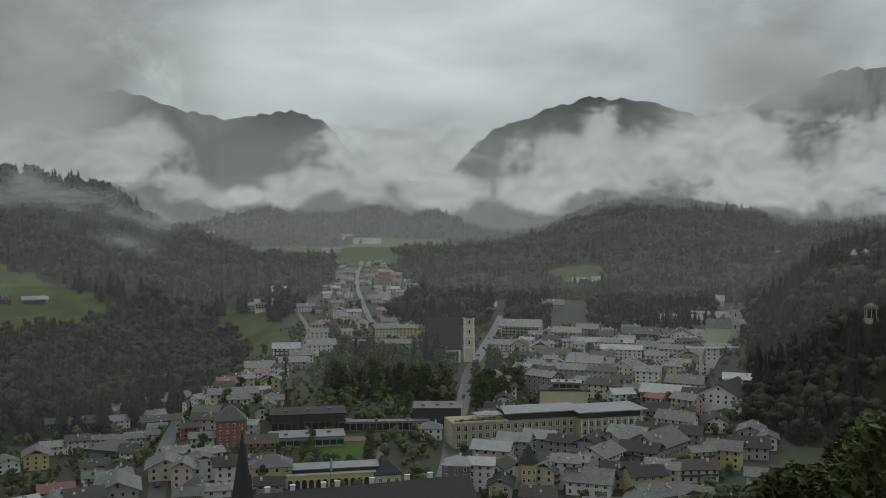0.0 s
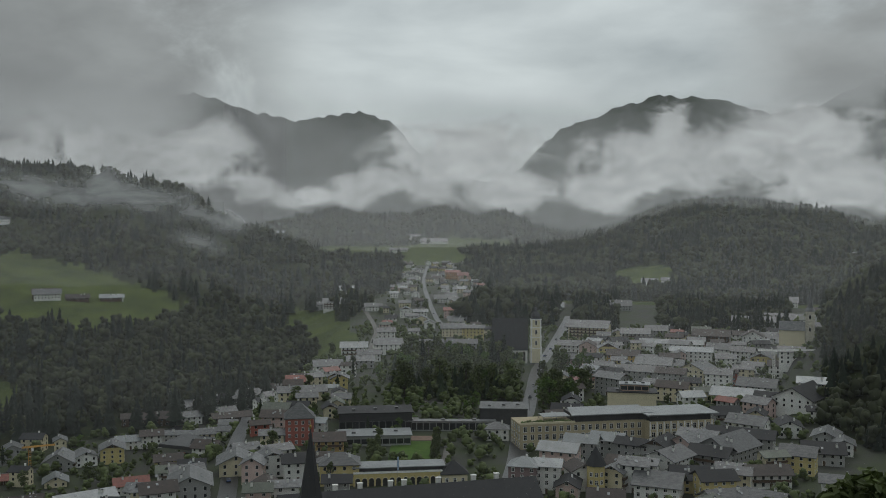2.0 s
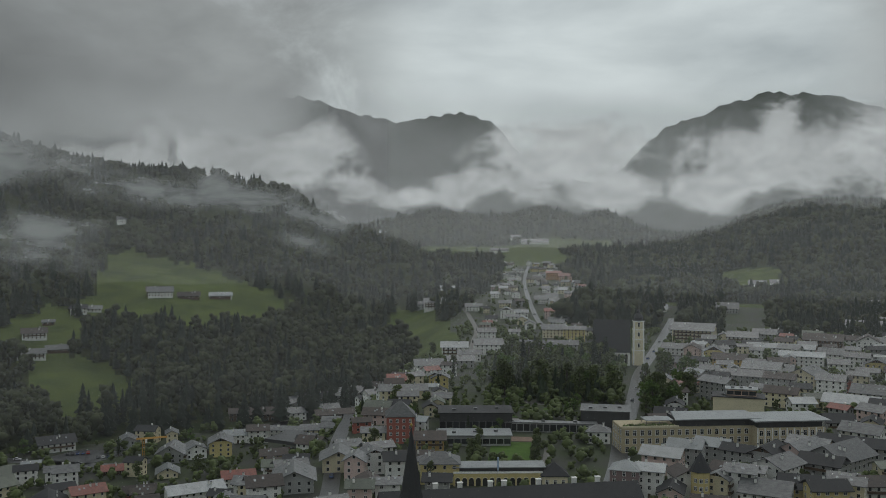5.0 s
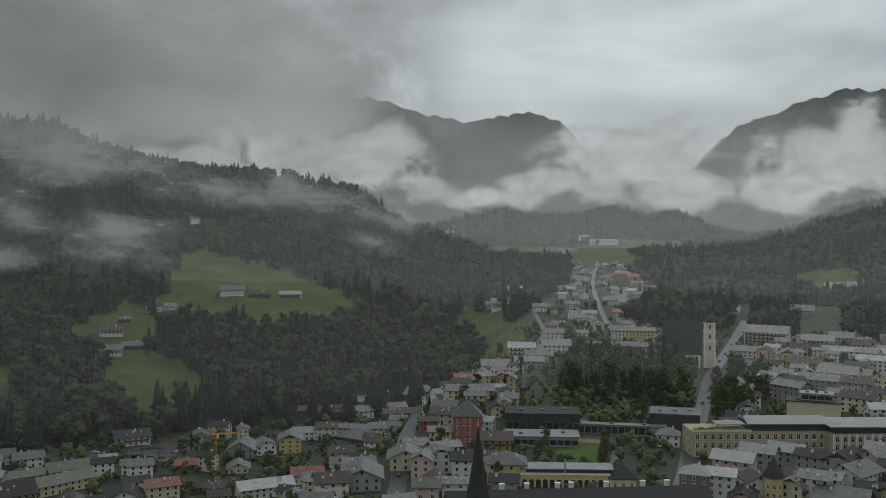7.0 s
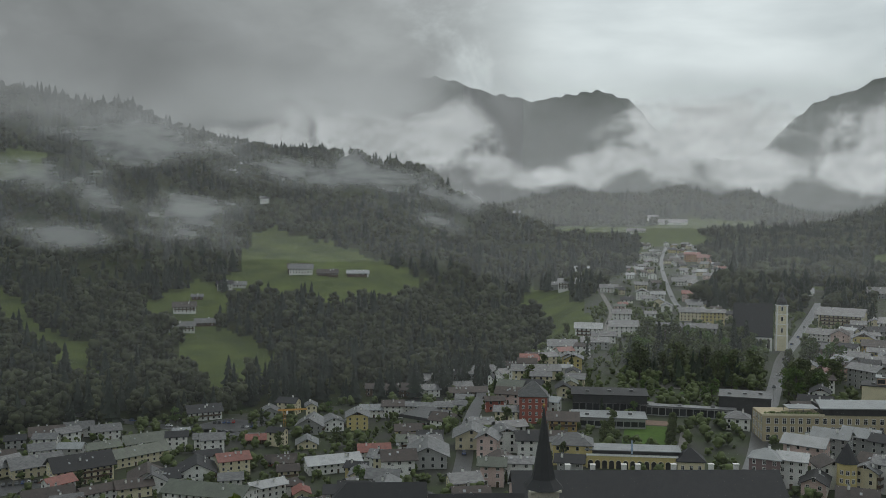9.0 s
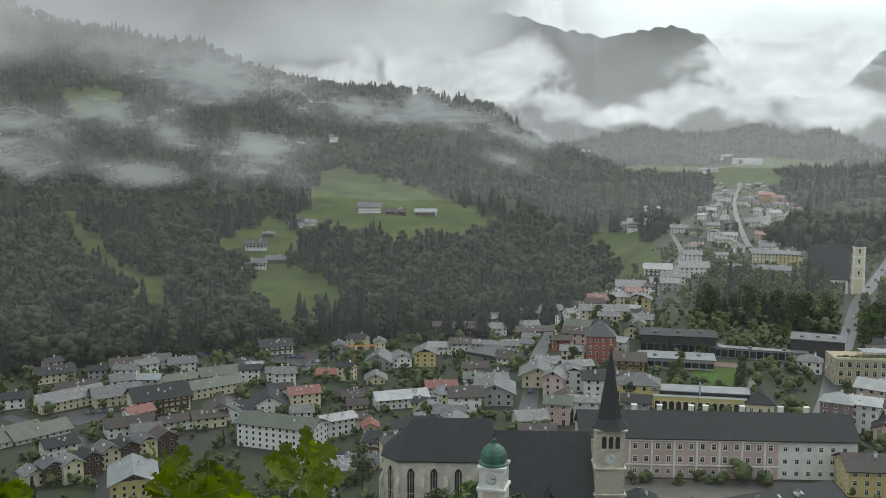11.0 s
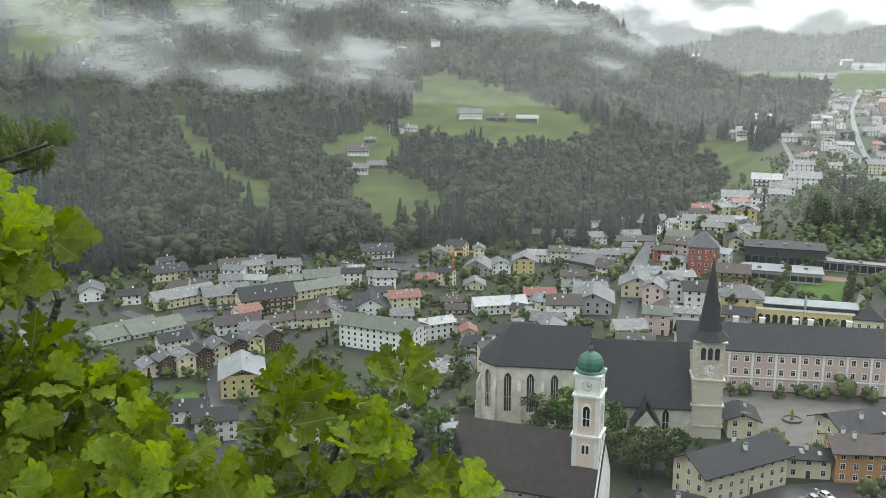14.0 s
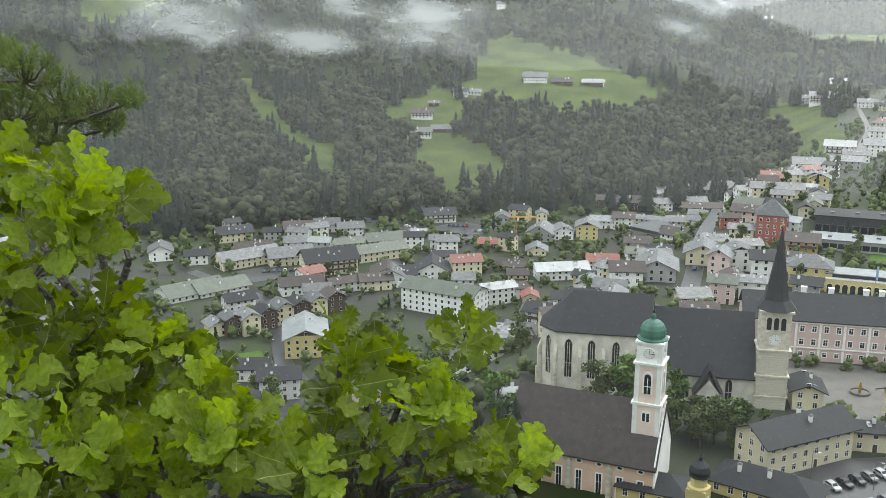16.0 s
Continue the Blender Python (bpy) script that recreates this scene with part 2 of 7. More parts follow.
def in_fields(az, d):
    """True inside a meadow's outline."""
    hit = np.zeros(np.broadcast(az, d).shape, bool)
    for ring in FIELDS:
        odd = np.zeros_like(hit)
        for (a0, d0), (a1, d1) in zip(ring, ring[1:] + ring[:1]):
            if a0 != a1:
                odd ^= ((a0 > az) != (a1 > az)) & (d < d0 + (az - a0) / (a1 - a0) * (d1 - d0))
        hit |= odd
    return hit


def field_gap(az, d):
    """How far off the nearest meadow's middle lies, in its own sizes, less one."""
    gap = np.full(np.broadcast(az, d).shape, 9.0)
    for ring in FIELDS:
        a, q = [p[0] for p in ring], [p[1] for p in ring]
        gap = np.minimum(gap, np.hypot((az - (min(a) + max(a)) / 2) / (max(a) - min(a)), (d - (min(q) + max(q)) / 2) / (max(q) - min(q))) * 2 - 1)
    return gap


def ground_z(x, y):
    x, y = np.asarray(x, float), np.asarray(y, float)
    d = np.hypot(x, y)
    az = np.degrees(np.arctan2(x, y))
    # old town terrace and the lower valley
    step = smooth((-118 - x) / 75) * smooth((d - 120) / 90) * (1 - smooth((az + 14) / 5) * smooth((d - 480) / 120))
    z = -35 * step + np.clip(d - 1000, 0, 1800) * 0.026
    # the bank below the parish church
    z = z - 9 * smooth((197 - d) / 14)
    # opposite hillside
    foot = spread(az, [-60, -39, -31, -25, -19, -15.5, -11.5, -8.3, -6], [600, 625, 640, 655, 680, 705, 820, 1150, 1500])
    crest_d = spread(az, [-40, -23, -16, -8], [1900, 1800, 1700, 1560])
    crest = EYE + crest_d * np.tan(np.radians(spread(az, [-75, -50, -39.5, -31, -23, -19.3, -16.3, -11.6, -8.3, -6], [6.5, 5.4, 3.2, 2.5, 2.2, 1.6, -0.5, -2.4, -3.6, -4.3])))
    u = (d - foot) / (crest_d - foot)
    rise = np.clip(u, 0, 1) ** 1.45 * (1 - 0.6 * smooth((u - 1) / 0.8))
    upper = crest_d * np.tan(np.radians(spread(az, [-75, -50, -39.5, -31, -25], [2.5, 2.2, 2.2, 0.8, 0]))) * smooth((u - 0.5) / 0.5) * (1 - 0.4 * smooth((u - 1) / 0.8))
    gully = (np.abs(wave(az * 14 + d * 0.16, d * 0.35, 42, 2)) - 0.35) * 46 * smooth((u - 0.1) / 0.25) * (1 - 0.6 * smooth((u - 0.75) / 0.3)) * smooth((field_gap(az, d) - 0.2) / 1.2)
    on = smooth((-5.5 - az) / 2.5) * smooth((az + 150) / 40)
    z = z + on * np.where(u > 0, rise * (crest - z) + upper + gully + wave(x, y, 90) * 7 * np.clip(u * 3, 0, 1), 0)
    # middle ridge across the end of the valley
    e = spread(az, [-40, -15, -10.6, -8, -6, -4.1, -2.2, -0.4, 2, 4, 8], [-1, -0.5, 0.4, 0.1, 0.1, 0.7, 0.1, 0.4, -0.7, -1.2, -2])
    z = np.where(d < 2450, z, np.maximum(z, (EYE + 3100 * np.tan(np.radians(e)) - 40) * smooth((d - 2500) / 600) * (1 - 0.5 * smooth((d - 3150) / 500)) + 35 * smooth((d - 2450) / 50) + wave(x, y, 120, 1) * 9 * smooth((d - 2500) / 300)))
    # hill beyond the town
    e = spread(az, [1, 3.5, 6, 8.5, 10.8, 14, 17, 20, 26, 45], [-2.4, -1.6, -0.9, 0.2, 0.8, 0.6, 0.4, -0.6, -0.4, 0])
    c = EYE + 2500 * np.tan(np.radians(e))
    u = np.clip((d - 1250) / 1250, 0, 1.6)
    z = np.where((az > 1) & (d > 1250), np.maximum(z, smooth((az - 1) / 4) * (c * np.clip(u, 0, 1) ** 0.8 * (1 - 0.5 * smooth((u - 1.05) / 0.5)) + wave(x, y, 110, 2) * 8 * smooth(u * 2))), z)
    # wooded knoll beside the town
    t = spread(az, [15.6, 16.3, 17.3, 18.2, 20, 22.4, 25, 34, 60], [0, 18, 24, 34, 54, 74, 82, 96, 104])
    z = np.where(az < 15.7, z, np.maximum(z, t * smooth((d - 470) / 210) * (1 - 0.8 * smooth((d - 800) / 300)) * smooth((150 - np.abs(az)) / 40)))
    # mountains in the clouds
    left = spread(az, [-60, -20, -17, -15.3, -14, -12.8, -11.5, -10, -8.8, -7.6, -6.9, -6.3, -5.6, -4.6, -3, 0], [7.4, 7.2, 6.8, 6.2, 6.0, 5.7, 6.0, 6.1, 6.25, 5.8, 5.6, 4.9, 4.0, 3.2, 2.4, 1.8])
    right = spread(az, [-3, 0, 0.9, 1.6, 2.9, 4.2, 5.2, 6.4, 8.6, 12.2, 15, 17.8, 19.4, 21.4, 25, 45], [1.8, 2.4, 3.3, 4.1, 5.1, 5.6, 6.0, 6.6, 7.0, 6.8, 5.8, 6.4, 7.2, 7.9, 8.2, 8.5])
    e = np.maximum(left, right)
    m = (EYE + 4350 * np.tan(np.radians(e)) + wave(x, y, 75, 3) * 16 + wave(x, y, 29, 4) * 14 + wave(x, y, 11, 8) * 7) * smooth((d - 3560) / 790) ** 0.8
    z = np.where((d > 3560) & (np.abs(az) < 120), np.maximum(z, m), z)
    # the lookout rock, falling away under the camera
    near = 103.2 - np.clip(d - 2.2, 0, 400) * spread(az, [3.5, 9, 14, 25, 34, 70, 100], [0.95, 0.5, 0.42, 0.30, 0.26, 0.3, 0.6]) + wave(x, y, 9) * 1.2 * smooth((d - 3) / 10)
    back = 103.2 - np.clip(d - 3, 0, 900) * 0.05
    behind = smooth((np.abs(az) - 95) / 40)
    near = near * (1 - behind) + back * behind
    return np.where(d < 700, np.maximum(z, near), z)


# ---- the land ----
def clearing(az, d):
    """Below 1 in a clearing, whose edges wander a little."""
    return np.where(in_fields(az + 0.25 * np.sin(d * 0.05) + 0.12 * np.sin(az * 9), d + 9 * np.sin(az * 4.1) + 5 * np.sin(az * 11)), 0.0, 2.0)


def foot_d(az):
    return spread(az, [-60, -39, -31, -25, -19, -15.5, -11.5, -8.3, -6], [600, 625, 640, 655, 680, 705, 820, 1150, 1500])


def wooded(az, d):
    """Where the woods stand."""
    hill = (az < -6.5) & (az > -80) & (d > foot_d(az) - 14) & (d < 2100)
    ridge = (d > 2480) & (d < 3300) & (az > -50) & (az < 30)
    beyond = (az > 2.5) & (az < 40) & (d > 1180) & (d < 2750)
    belt = (az > 4.0) & (az < 16) & (d > 900 + 40 * np.sin(az * 1.7)) & (d < 1260) & (np.abs(az - 7.6) > 1.2)
    knoll = (az > 17.7) & (az < 60) & (d > 500 - 8 * (az - 17)) & (d < 900)
    flank = (az > 8 + 7 * np.clip((d - 120) / 160, 0, 1.2)) & (az < 60) & (d > 20) & (d < 320)
    bank = (az < -27) & (az > -75) & (d > 70) & (d < 215)
    low = (az > -2.2 + 0.9 * np.sin(d * 0.011)) & (az < 4.4) & (d > 940) & (d < 2150) & (np.abs(az - 3.4) > 0.35 + 260 / d * (d < 1150))
    return (hill | ridge | beyond | belt | knoll | flank | bank | low) & (clearing(az, d) > 1)


def build_ground():
    a = np.unique(np.concatenate([np.arange(-180, -75, 5.0), np.arange(-75, 45, 0.3), np.arange(45, 180, 5.0)]))
    r = np.concatenate([[0.004, 0.6, 2, 4], np.geomspace(7, 150, 34), np.arange(156, 760, 6.5), np.geomspace(770, 4900, 130)])
    A, D = np.meshgrid(a, r, indexing="ij")
    X, Y = D * np.sin(np.radians(A)), D * np.cos(np.radians(A))
    X = X + 0.3 * (D < 0.1)
    Z = ground_z(X, Y)
    n, k = len(a), len(r)
    v = np.stack([X, Y, Z], -1).reshape(-1, 3)
    i, j = np.meshgrid(np.arange(n), np.arange(k - 1), indexing="ij")
    i2 = (i + 1) % n
    f = np.stack([i * k + j, i * k + j + 1, i2 * k + j + 1, i2 * k + j], -1).reshape(-1, 4)
    ca, cd = A[:, :-1].reshape(-1) + 0.15, D[:, :-1].reshape(-1)
    cx = X[:, :-1].reshape(-1)
    kind = np.where(wooded(ca, cd) | (cd < 210), 1, 0)
    town = (cd > 200) & (cd < np.where(ca < -6, foot_d(ca) - 14, np.where(ca < 3, 1750, 1150))) & (ca > -60) & (ca < 24) & ~wooded(ca, cd)
    kind = np.where(town & (clearing(ca, cd) > 1), 2, kind)
    kind = np.where(cd > 3450, 3, kind)
    ob = lump("ground", v, f, [M_MEADOW, M_FLOOR, M_TOWN, M_ROCK], kind)
    ob.data.polygons.foreach_set("use_smooth", np.ones(len(f), bool))
    tagged(ob, "valley ground with meadows, wooded slopes and far mountains", "ground", kind="structure")


build_ground()


# ---- woods ----
def spruce_form(rng, tiers, seg):
    v, f = [], []
    for t in range(tiers):
        z0, z1 = 0.10 + 0.82 * t / tiers, min(1.0, 0.10 + 0.82 * (t + 1.75) / tiers)
        rad = 0.19 * (1 - t / tiers) ** 0.85 + 0.015
        k, turn = len(v), rng.uniform(0, 6)
        for i in range(seg):
            w = 2 * math.pi * i / seg + turn
            q = rad * rng.uniform(0.62, 1.2)
            v.append((q * math.cos(w), q * math.sin(w), z0 + rng.uniform(-0.03, 0.03)))
        v.append((rng.uniform(-0.01, 0.01), rng.uniform(-0.01, 0.01), z1))
        f += [(k + i, k + (i + 1) % seg, k + seg) for i in range(seg)]
    return np.array(v), np.array(f)


def leafy_form(rng, clumps, sprays, size):
    """A broadleaf tree, 1 high: uneven clumps of foliage on an egg-shaped crown, fringed with leaf sprays."""
    v, f = [], []
    base = [(0, 0, 1), (0, 0, -1)] + [(0.894 * math.cos(k * 1.2566 + (0.628 if e < 0 else 0)), 0.894 * math.sin(k * 1.2566 + (0.628 if e < 0 else 0)), 0.447 * e) for e in (1, -1) for k in range(5)]
    tris = [(0, 2 + k, 2 + (k + 1) % 5) for k in range(5)] + [(1, 7 + (k + 1) % 5, 7 + k) for k in range(5)] + [(2 + k, 7 + k, 2 + (k + 1) % 5) for k in range(5)] + [(7 + k, 7 + (k + 1) % 5, 2 + (k + 1) % 5) for k in range(5)]
    mids = [(Vector((0, 0, 0.5)), 0.17)]
    for k in range(clumps - 1):
        h = 0.22 + 0.64 * (k + rng.random()) / clumps
        q = 0.17 * math.sqrt(max(0.03, 1 - ((h - 0.45) / 0.5) ** 2)) * rng.uniform(0.5, 1.05)
        a = k * 2.4 + rng.uniform(-0.5, 0.5)
        mids.append((Vector((q * math.cos(a), q * math.sin(a), h)), rng.uniform(0.085, 0.145)))
    for p, rad in mids:
        k = len(v)
        turn = Matrix.Rotation(rng.uniform(0, 6), 3, Vector((rng.gauss(0, 1), rng.gauss(0, 1), 1)).normalized())
        for q in base:
            w = turn @ Vector(q)
            v.append(tuple(p + Vector((w.x, w.y, w.z * (2.0 if rad == 0.17 else 1.15))) * rad * rng.uniform(0.65, 1.25)))
        f += [(x + k, y + k, z + k) for x, y, z in tris]
    for j in range(sprays):
        p, rad = mids[rng.randrange(clumps)]
        n = Vector((rng.gauss(0, 1), rng.gauss(0, 1), rng.gauss(0.4, 0.8))).normalized()
        c, t = p + n * rad * rng.uniform(0.85, 1.25), n.orthogonal().normalized()
        t.rotate(Matrix.Rotation(rng.uniform(0, 6.28), 3, n))
        b, s = n.cross(t), size * rng.uniform(0.6, 1.3)
        m = len(v)
        v += [tuple(c - t * s), tuple(c - b * s * 0.6 - n * s * 0.4), tuple(c + t * s), tuple(c + b * s * 0.6 + n * s * 0.2)]
        f += [(m, m + 1, m + 2), (m, m + 2, m + 3)]
    return np.array(v), np.array(f)


def plant_woods(name, label, pts, forms, mats, rng, lo, hi, wide=1.0):
    """Joins many trees into one mesh of stuff; forms: (vertices, triangles, material)."""
    vs, fs, ms, k = [], [], [], 0
    # species and height follow the stand: spruce in patches, broadleaf between
    firs, leafy = [i for i, q in enumerate(forms) if q[2] == 0], [i for i, q in enumerate(forms) if q[2] == 1]
    stand = wave(pts[:, 0], pts[:, 1], 34, 5) + 0.7 * wave(pts[:, 0], pts[:, 1], 95, 6) + rng.normal(0, 0.35, len(pts))
    pick = np.where((stand > 0.22) & (len(firs) > 0), rng.choice(firs if firs else leafy, len(pts)), rng.choice(leafy, len(pts)))
    tall = 1 + 0.22 * wave(pts[:, 0], pts[:, 1], 21, 7)
    for i, (v, f, mi) in enumerate(forms):
        p = pts[pick == i]
        if not len(p):
            continue
        h = rng.uniform(lo, hi, len(p)) * (0.7 + 0.5 * rng.random(len(p))) * tall[pick == i] * (1.0 if mi == 0 else 0.86)
        w, s = rng.uniform(0, 6.28, len(p)), rng.uniform(0.85, 1.3, len(p)) * wide * (0.95 if mi == 0 else 1.05)
        c, sn = np.cos(w)[:, None], np.sin(w)[:, None]
        x = (v[None, :, 0] * c - v[None, :, 1] * sn) * (h * s)[:, None] + p[:, 0:1]
        y = (v[None, :, 0] * sn + v[None, :, 1] * c) * (h * s)[:, None] + p[:, 1:2]
        z = v[None, :, 2] * h[:, None] + p[:, 2:3] - 0.6
        vs.append(np.stack([x, y, z], -1).reshape(-1, 3))
        fs.append((f[None] + (np.arange(len(p)) * len(v))[:, None, None]).reshape(-1, 3) + k)
        ms.append(np.full(len(p) * len(f), mi))
        k += len(p) * len(v)
    ob = lump(name, np.concatenate(vs), np.concatenate(fs), mats, np.concatenate(ms))
    ob.data.polygons.foreach_set("use_smooth", np.concatenate(ms).astype(bool))
    return tagged(ob, label, "trees", kind="stuff")


def scatter(rng, count, a0, a1, d0, d1):
    az = rng.uniform(a0, a1, count)
    d = np.sqrt(rng.uniform(d0 * d0, d1 * d1, count))
    ok = wooded(az, d)
    az, d = az[ok], d[ok]
    x, y = d * np.sin(np.radians(az)), d * np.cos(np.radians(az))
    return np.stack([x, y, ground_z(x, y)], -1)


def build_woods():
    rng, r = np.random.default_rng(4), random.Random(4)
    near = [(*spruce_form(r, 8, 8), 0) for _ in range(6)] + [(*leafy_form(r, 10, 30, 0.035), 1) for _ in range(8)]
    mid = [(*spruce_form(r, 5, 6), 0) for _ in range(4)] + [(*leafy_form(r, 5, 8, 0.045), 1) for _ in range(4)]
    far = [(*spruce_form(r, 3, 5), 0) for _ in range(4)] + [(*leafy_form(r, 3, 0, 0.09), 1) for _ in range(3)]
    mats = [M_SPRUCE, M_BROAD]
    hill = scatter(rng, 4900, -66, -6, 600, 1050)
    plant_woods("hillside_woods", "dark mixed woods of spruce and broadleaf trees on the slope", hill, near, mats, rng, 14, 27, 1.1)
    plant_woods("upper_woods", "dark mixed woods climbing the hill into mist", scatter(rng, 9000, -66, -6, 1050, 2050), mid, mats, rng, 16, 28, 1.2)
    plant_woods("knoll_woods", "dark dense woods on a steep knoll beside the town", scatter(rng, 2200, 16, 34, 450, 900), mid, mats, rng, 12, 20, 1.1)
    plant_woods("bank_woods", "dark trees on the bank under the lookout", scatter(rng, 420, -66, -27, 70, 215), near, mats, rng, 12, 19)
    plant_woods("belt_woods", "dark woods behind the town", scatter(rng, 2200, 2, 18, 880, 1270), mid, mats, rng, 13, 22, 1.1)
    plant_woods("far_woods", "hazy woods on the hills at the valley's end", np.concatenate([scatter(rng, 7000, 1, 30, 1200, 2750), scatter(rng, 2600, -4, 5, 930, 2200), scatter(rng, 6000, -45, 28, 2480, 3300)]), far, mats, rng, 20, 30, 1.5)


build_woods()


# ---- mist and low cloud: soft sheets of droplets in the valley, glowing sheets beyond ----
def mist(name, label, d, a0, a1, e0, e1, alpha, scale, lo, hi, low, high, seed, soft_side=4.0, flat=1.5, glow=None, torn=True):
    """A curved sheet d metres away; lo and hi: the noise values between which it thickens; low and high: rows of (height, density) that shape it."""
    m = bpy.data.materials.new(name)
    m.use_nodes = True
    n, l = m.node_tree.nodes, m.node_tree.links
    n.clear()
    out, mix, clear = n.new("ShaderNodeOutputMaterial"), n.new("ShaderNodeMixShader"), n.new("ShaderNodeBsdfTransparent")
    dif, tra, add = n.new("ShaderNodeBsdfDiffuse"), n.new("ShaderNodeBsdfTranslucent"), n.new("ShaderNodeAddShader")
    # droplets pass on the light of the sky above, on both sides of the sheet
    for s, way in ((dif, 1.0), (tra, -1.0)):
        s.inputs["Color"].default_value = (0.93, 0.95, 0.96, 1)
        up = n.new("ShaderNodeCombineXYZ")
        up.inputs[2].default_value = way
        l.new(up.outputs[0], s.inputs["Normal"])
    l.new(dif.outputs[0], add.inputs[0])
    l.new(tra.outputs[0], add.inputs[1])
    geo, mp, nz = n.new("ShaderNodeTexCoord"), n.new("ShaderNodeMapping"), n.new("ShaderNodeTexNoise")
    mp.inputs["Scale"].default_value = (1 / scale, 1 / scale, flat / scale)
    mp.inputs["Location"].default_value = (seed * 3.7, seed * 1.9, seed * 0.8)
    nz.inputs["Scale"].default_value, nz.inputs["Detail"].default_value, nz.inputs["Roughness"].default_value = 1.0, 8.0, 0.58
    nz.inputs["Distortion"].default_value = 0.5
    l.new(geo.outputs["Object"], mp.inputs["Vector"])
    l.new(mp.outputs["Vector"], nz.inputs["Vector"])
    sep = n.new("ShaderNodeSeparateXYZ")
    l.new(geo.outputs["Object"], sep.inputs[0])

    def step(value, a, b, to0=0.0, to1=1.0):
        r = n.new("ShaderNodeMapRange")
        r.interpolation_type = "SMOOTHSTEP"
        for key, w in (("From Min", a), ("From Max", b), ("To Min", to0), ("To Max", to1)):
            r.inputs[key].default_value = w
        l.new(value, r.inputs["Value"])
        return r.outputs["Result"]

    def times(a, b, op="MULTIPLY"):
        t = n.new("ShaderNodeMath")
        t.operation = op
        for i, w in enumerate((a, b)):
            if isinstance(w, float):
                t.inputs[i].default_value = w
            else:
                l.new(w, t.inputs[i])
        return t.outputs[0]

    # bearing and steepness of the place as the sheet hangs
    bearing = times(times(sep.outputs[0], sep.outputs[1], "ARCTAN2"), 57.2958)
    steep = times(times(times(sep.outputs[2], -EYE, "ADD"), 1.0 / d), 57.2958)
    # the height shifts the threshold, so that the edges tear instead of fading evenly
    rise = times(step(steep, *low), step(steep, *high, 1.0, 0.0))
    thick = times(nz.outputs["Fac"], times(rise, 0.42), "ADD")
    thick = step(thick, lo + 0.42, hi + 0.42)
    sides = times(step(bearing, a0, a0 + soft_side), step(bearing, a1 - soft_side, a1, 1.0, 0.0))
    l.new(times(times(thick, sides), times(step(rise, 0.0, 0.45) if torn else rise, float(alpha))), mix.inputs[0])
    l.new(clear.outputs[0], mix.inputs[1])
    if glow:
        # backdrop of cloud and haze: daylight put into emission, with paler and darker billows
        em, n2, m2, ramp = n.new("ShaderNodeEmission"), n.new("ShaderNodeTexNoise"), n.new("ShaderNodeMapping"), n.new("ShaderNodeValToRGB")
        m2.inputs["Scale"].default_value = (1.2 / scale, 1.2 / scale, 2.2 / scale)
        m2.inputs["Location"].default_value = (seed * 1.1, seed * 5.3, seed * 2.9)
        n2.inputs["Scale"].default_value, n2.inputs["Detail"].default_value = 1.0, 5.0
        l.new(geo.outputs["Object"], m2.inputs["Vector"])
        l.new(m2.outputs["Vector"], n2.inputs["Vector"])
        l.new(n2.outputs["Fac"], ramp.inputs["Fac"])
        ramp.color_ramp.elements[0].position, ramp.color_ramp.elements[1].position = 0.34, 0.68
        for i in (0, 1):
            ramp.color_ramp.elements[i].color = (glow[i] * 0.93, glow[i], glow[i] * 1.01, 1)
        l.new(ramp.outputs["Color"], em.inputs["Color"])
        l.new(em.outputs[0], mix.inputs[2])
    else:
        l.new(add.outputs[0], mix.inputs[2])
    l.new(mix.outputs[0], out.inputs["Surface"])
    az, el = np.linspace(a0, a1, 420), np.linspace(e0, e1, 3)
    v = []
    for a in az:
        for e in el:
            dd = d * (1 + 0.004 * math.sin(a * 0.5 + seed))
            v.append((dd * math.sin(radians(a)), dd * math.cos(radians(a)), EYE + dd * math.tan(radians(e))))
    k = len(el)
    f = [(i * k + j, (i + 1) * k + j, (i + 1) * k + j + 1, i * k + j + 1) for i in range(len(az) - 1) for j in range(k - 1)]
    ob = lump(name, v, f, [m])
    return tagged(ob, label, "mist", kind="stuff" if not glow else "structure")


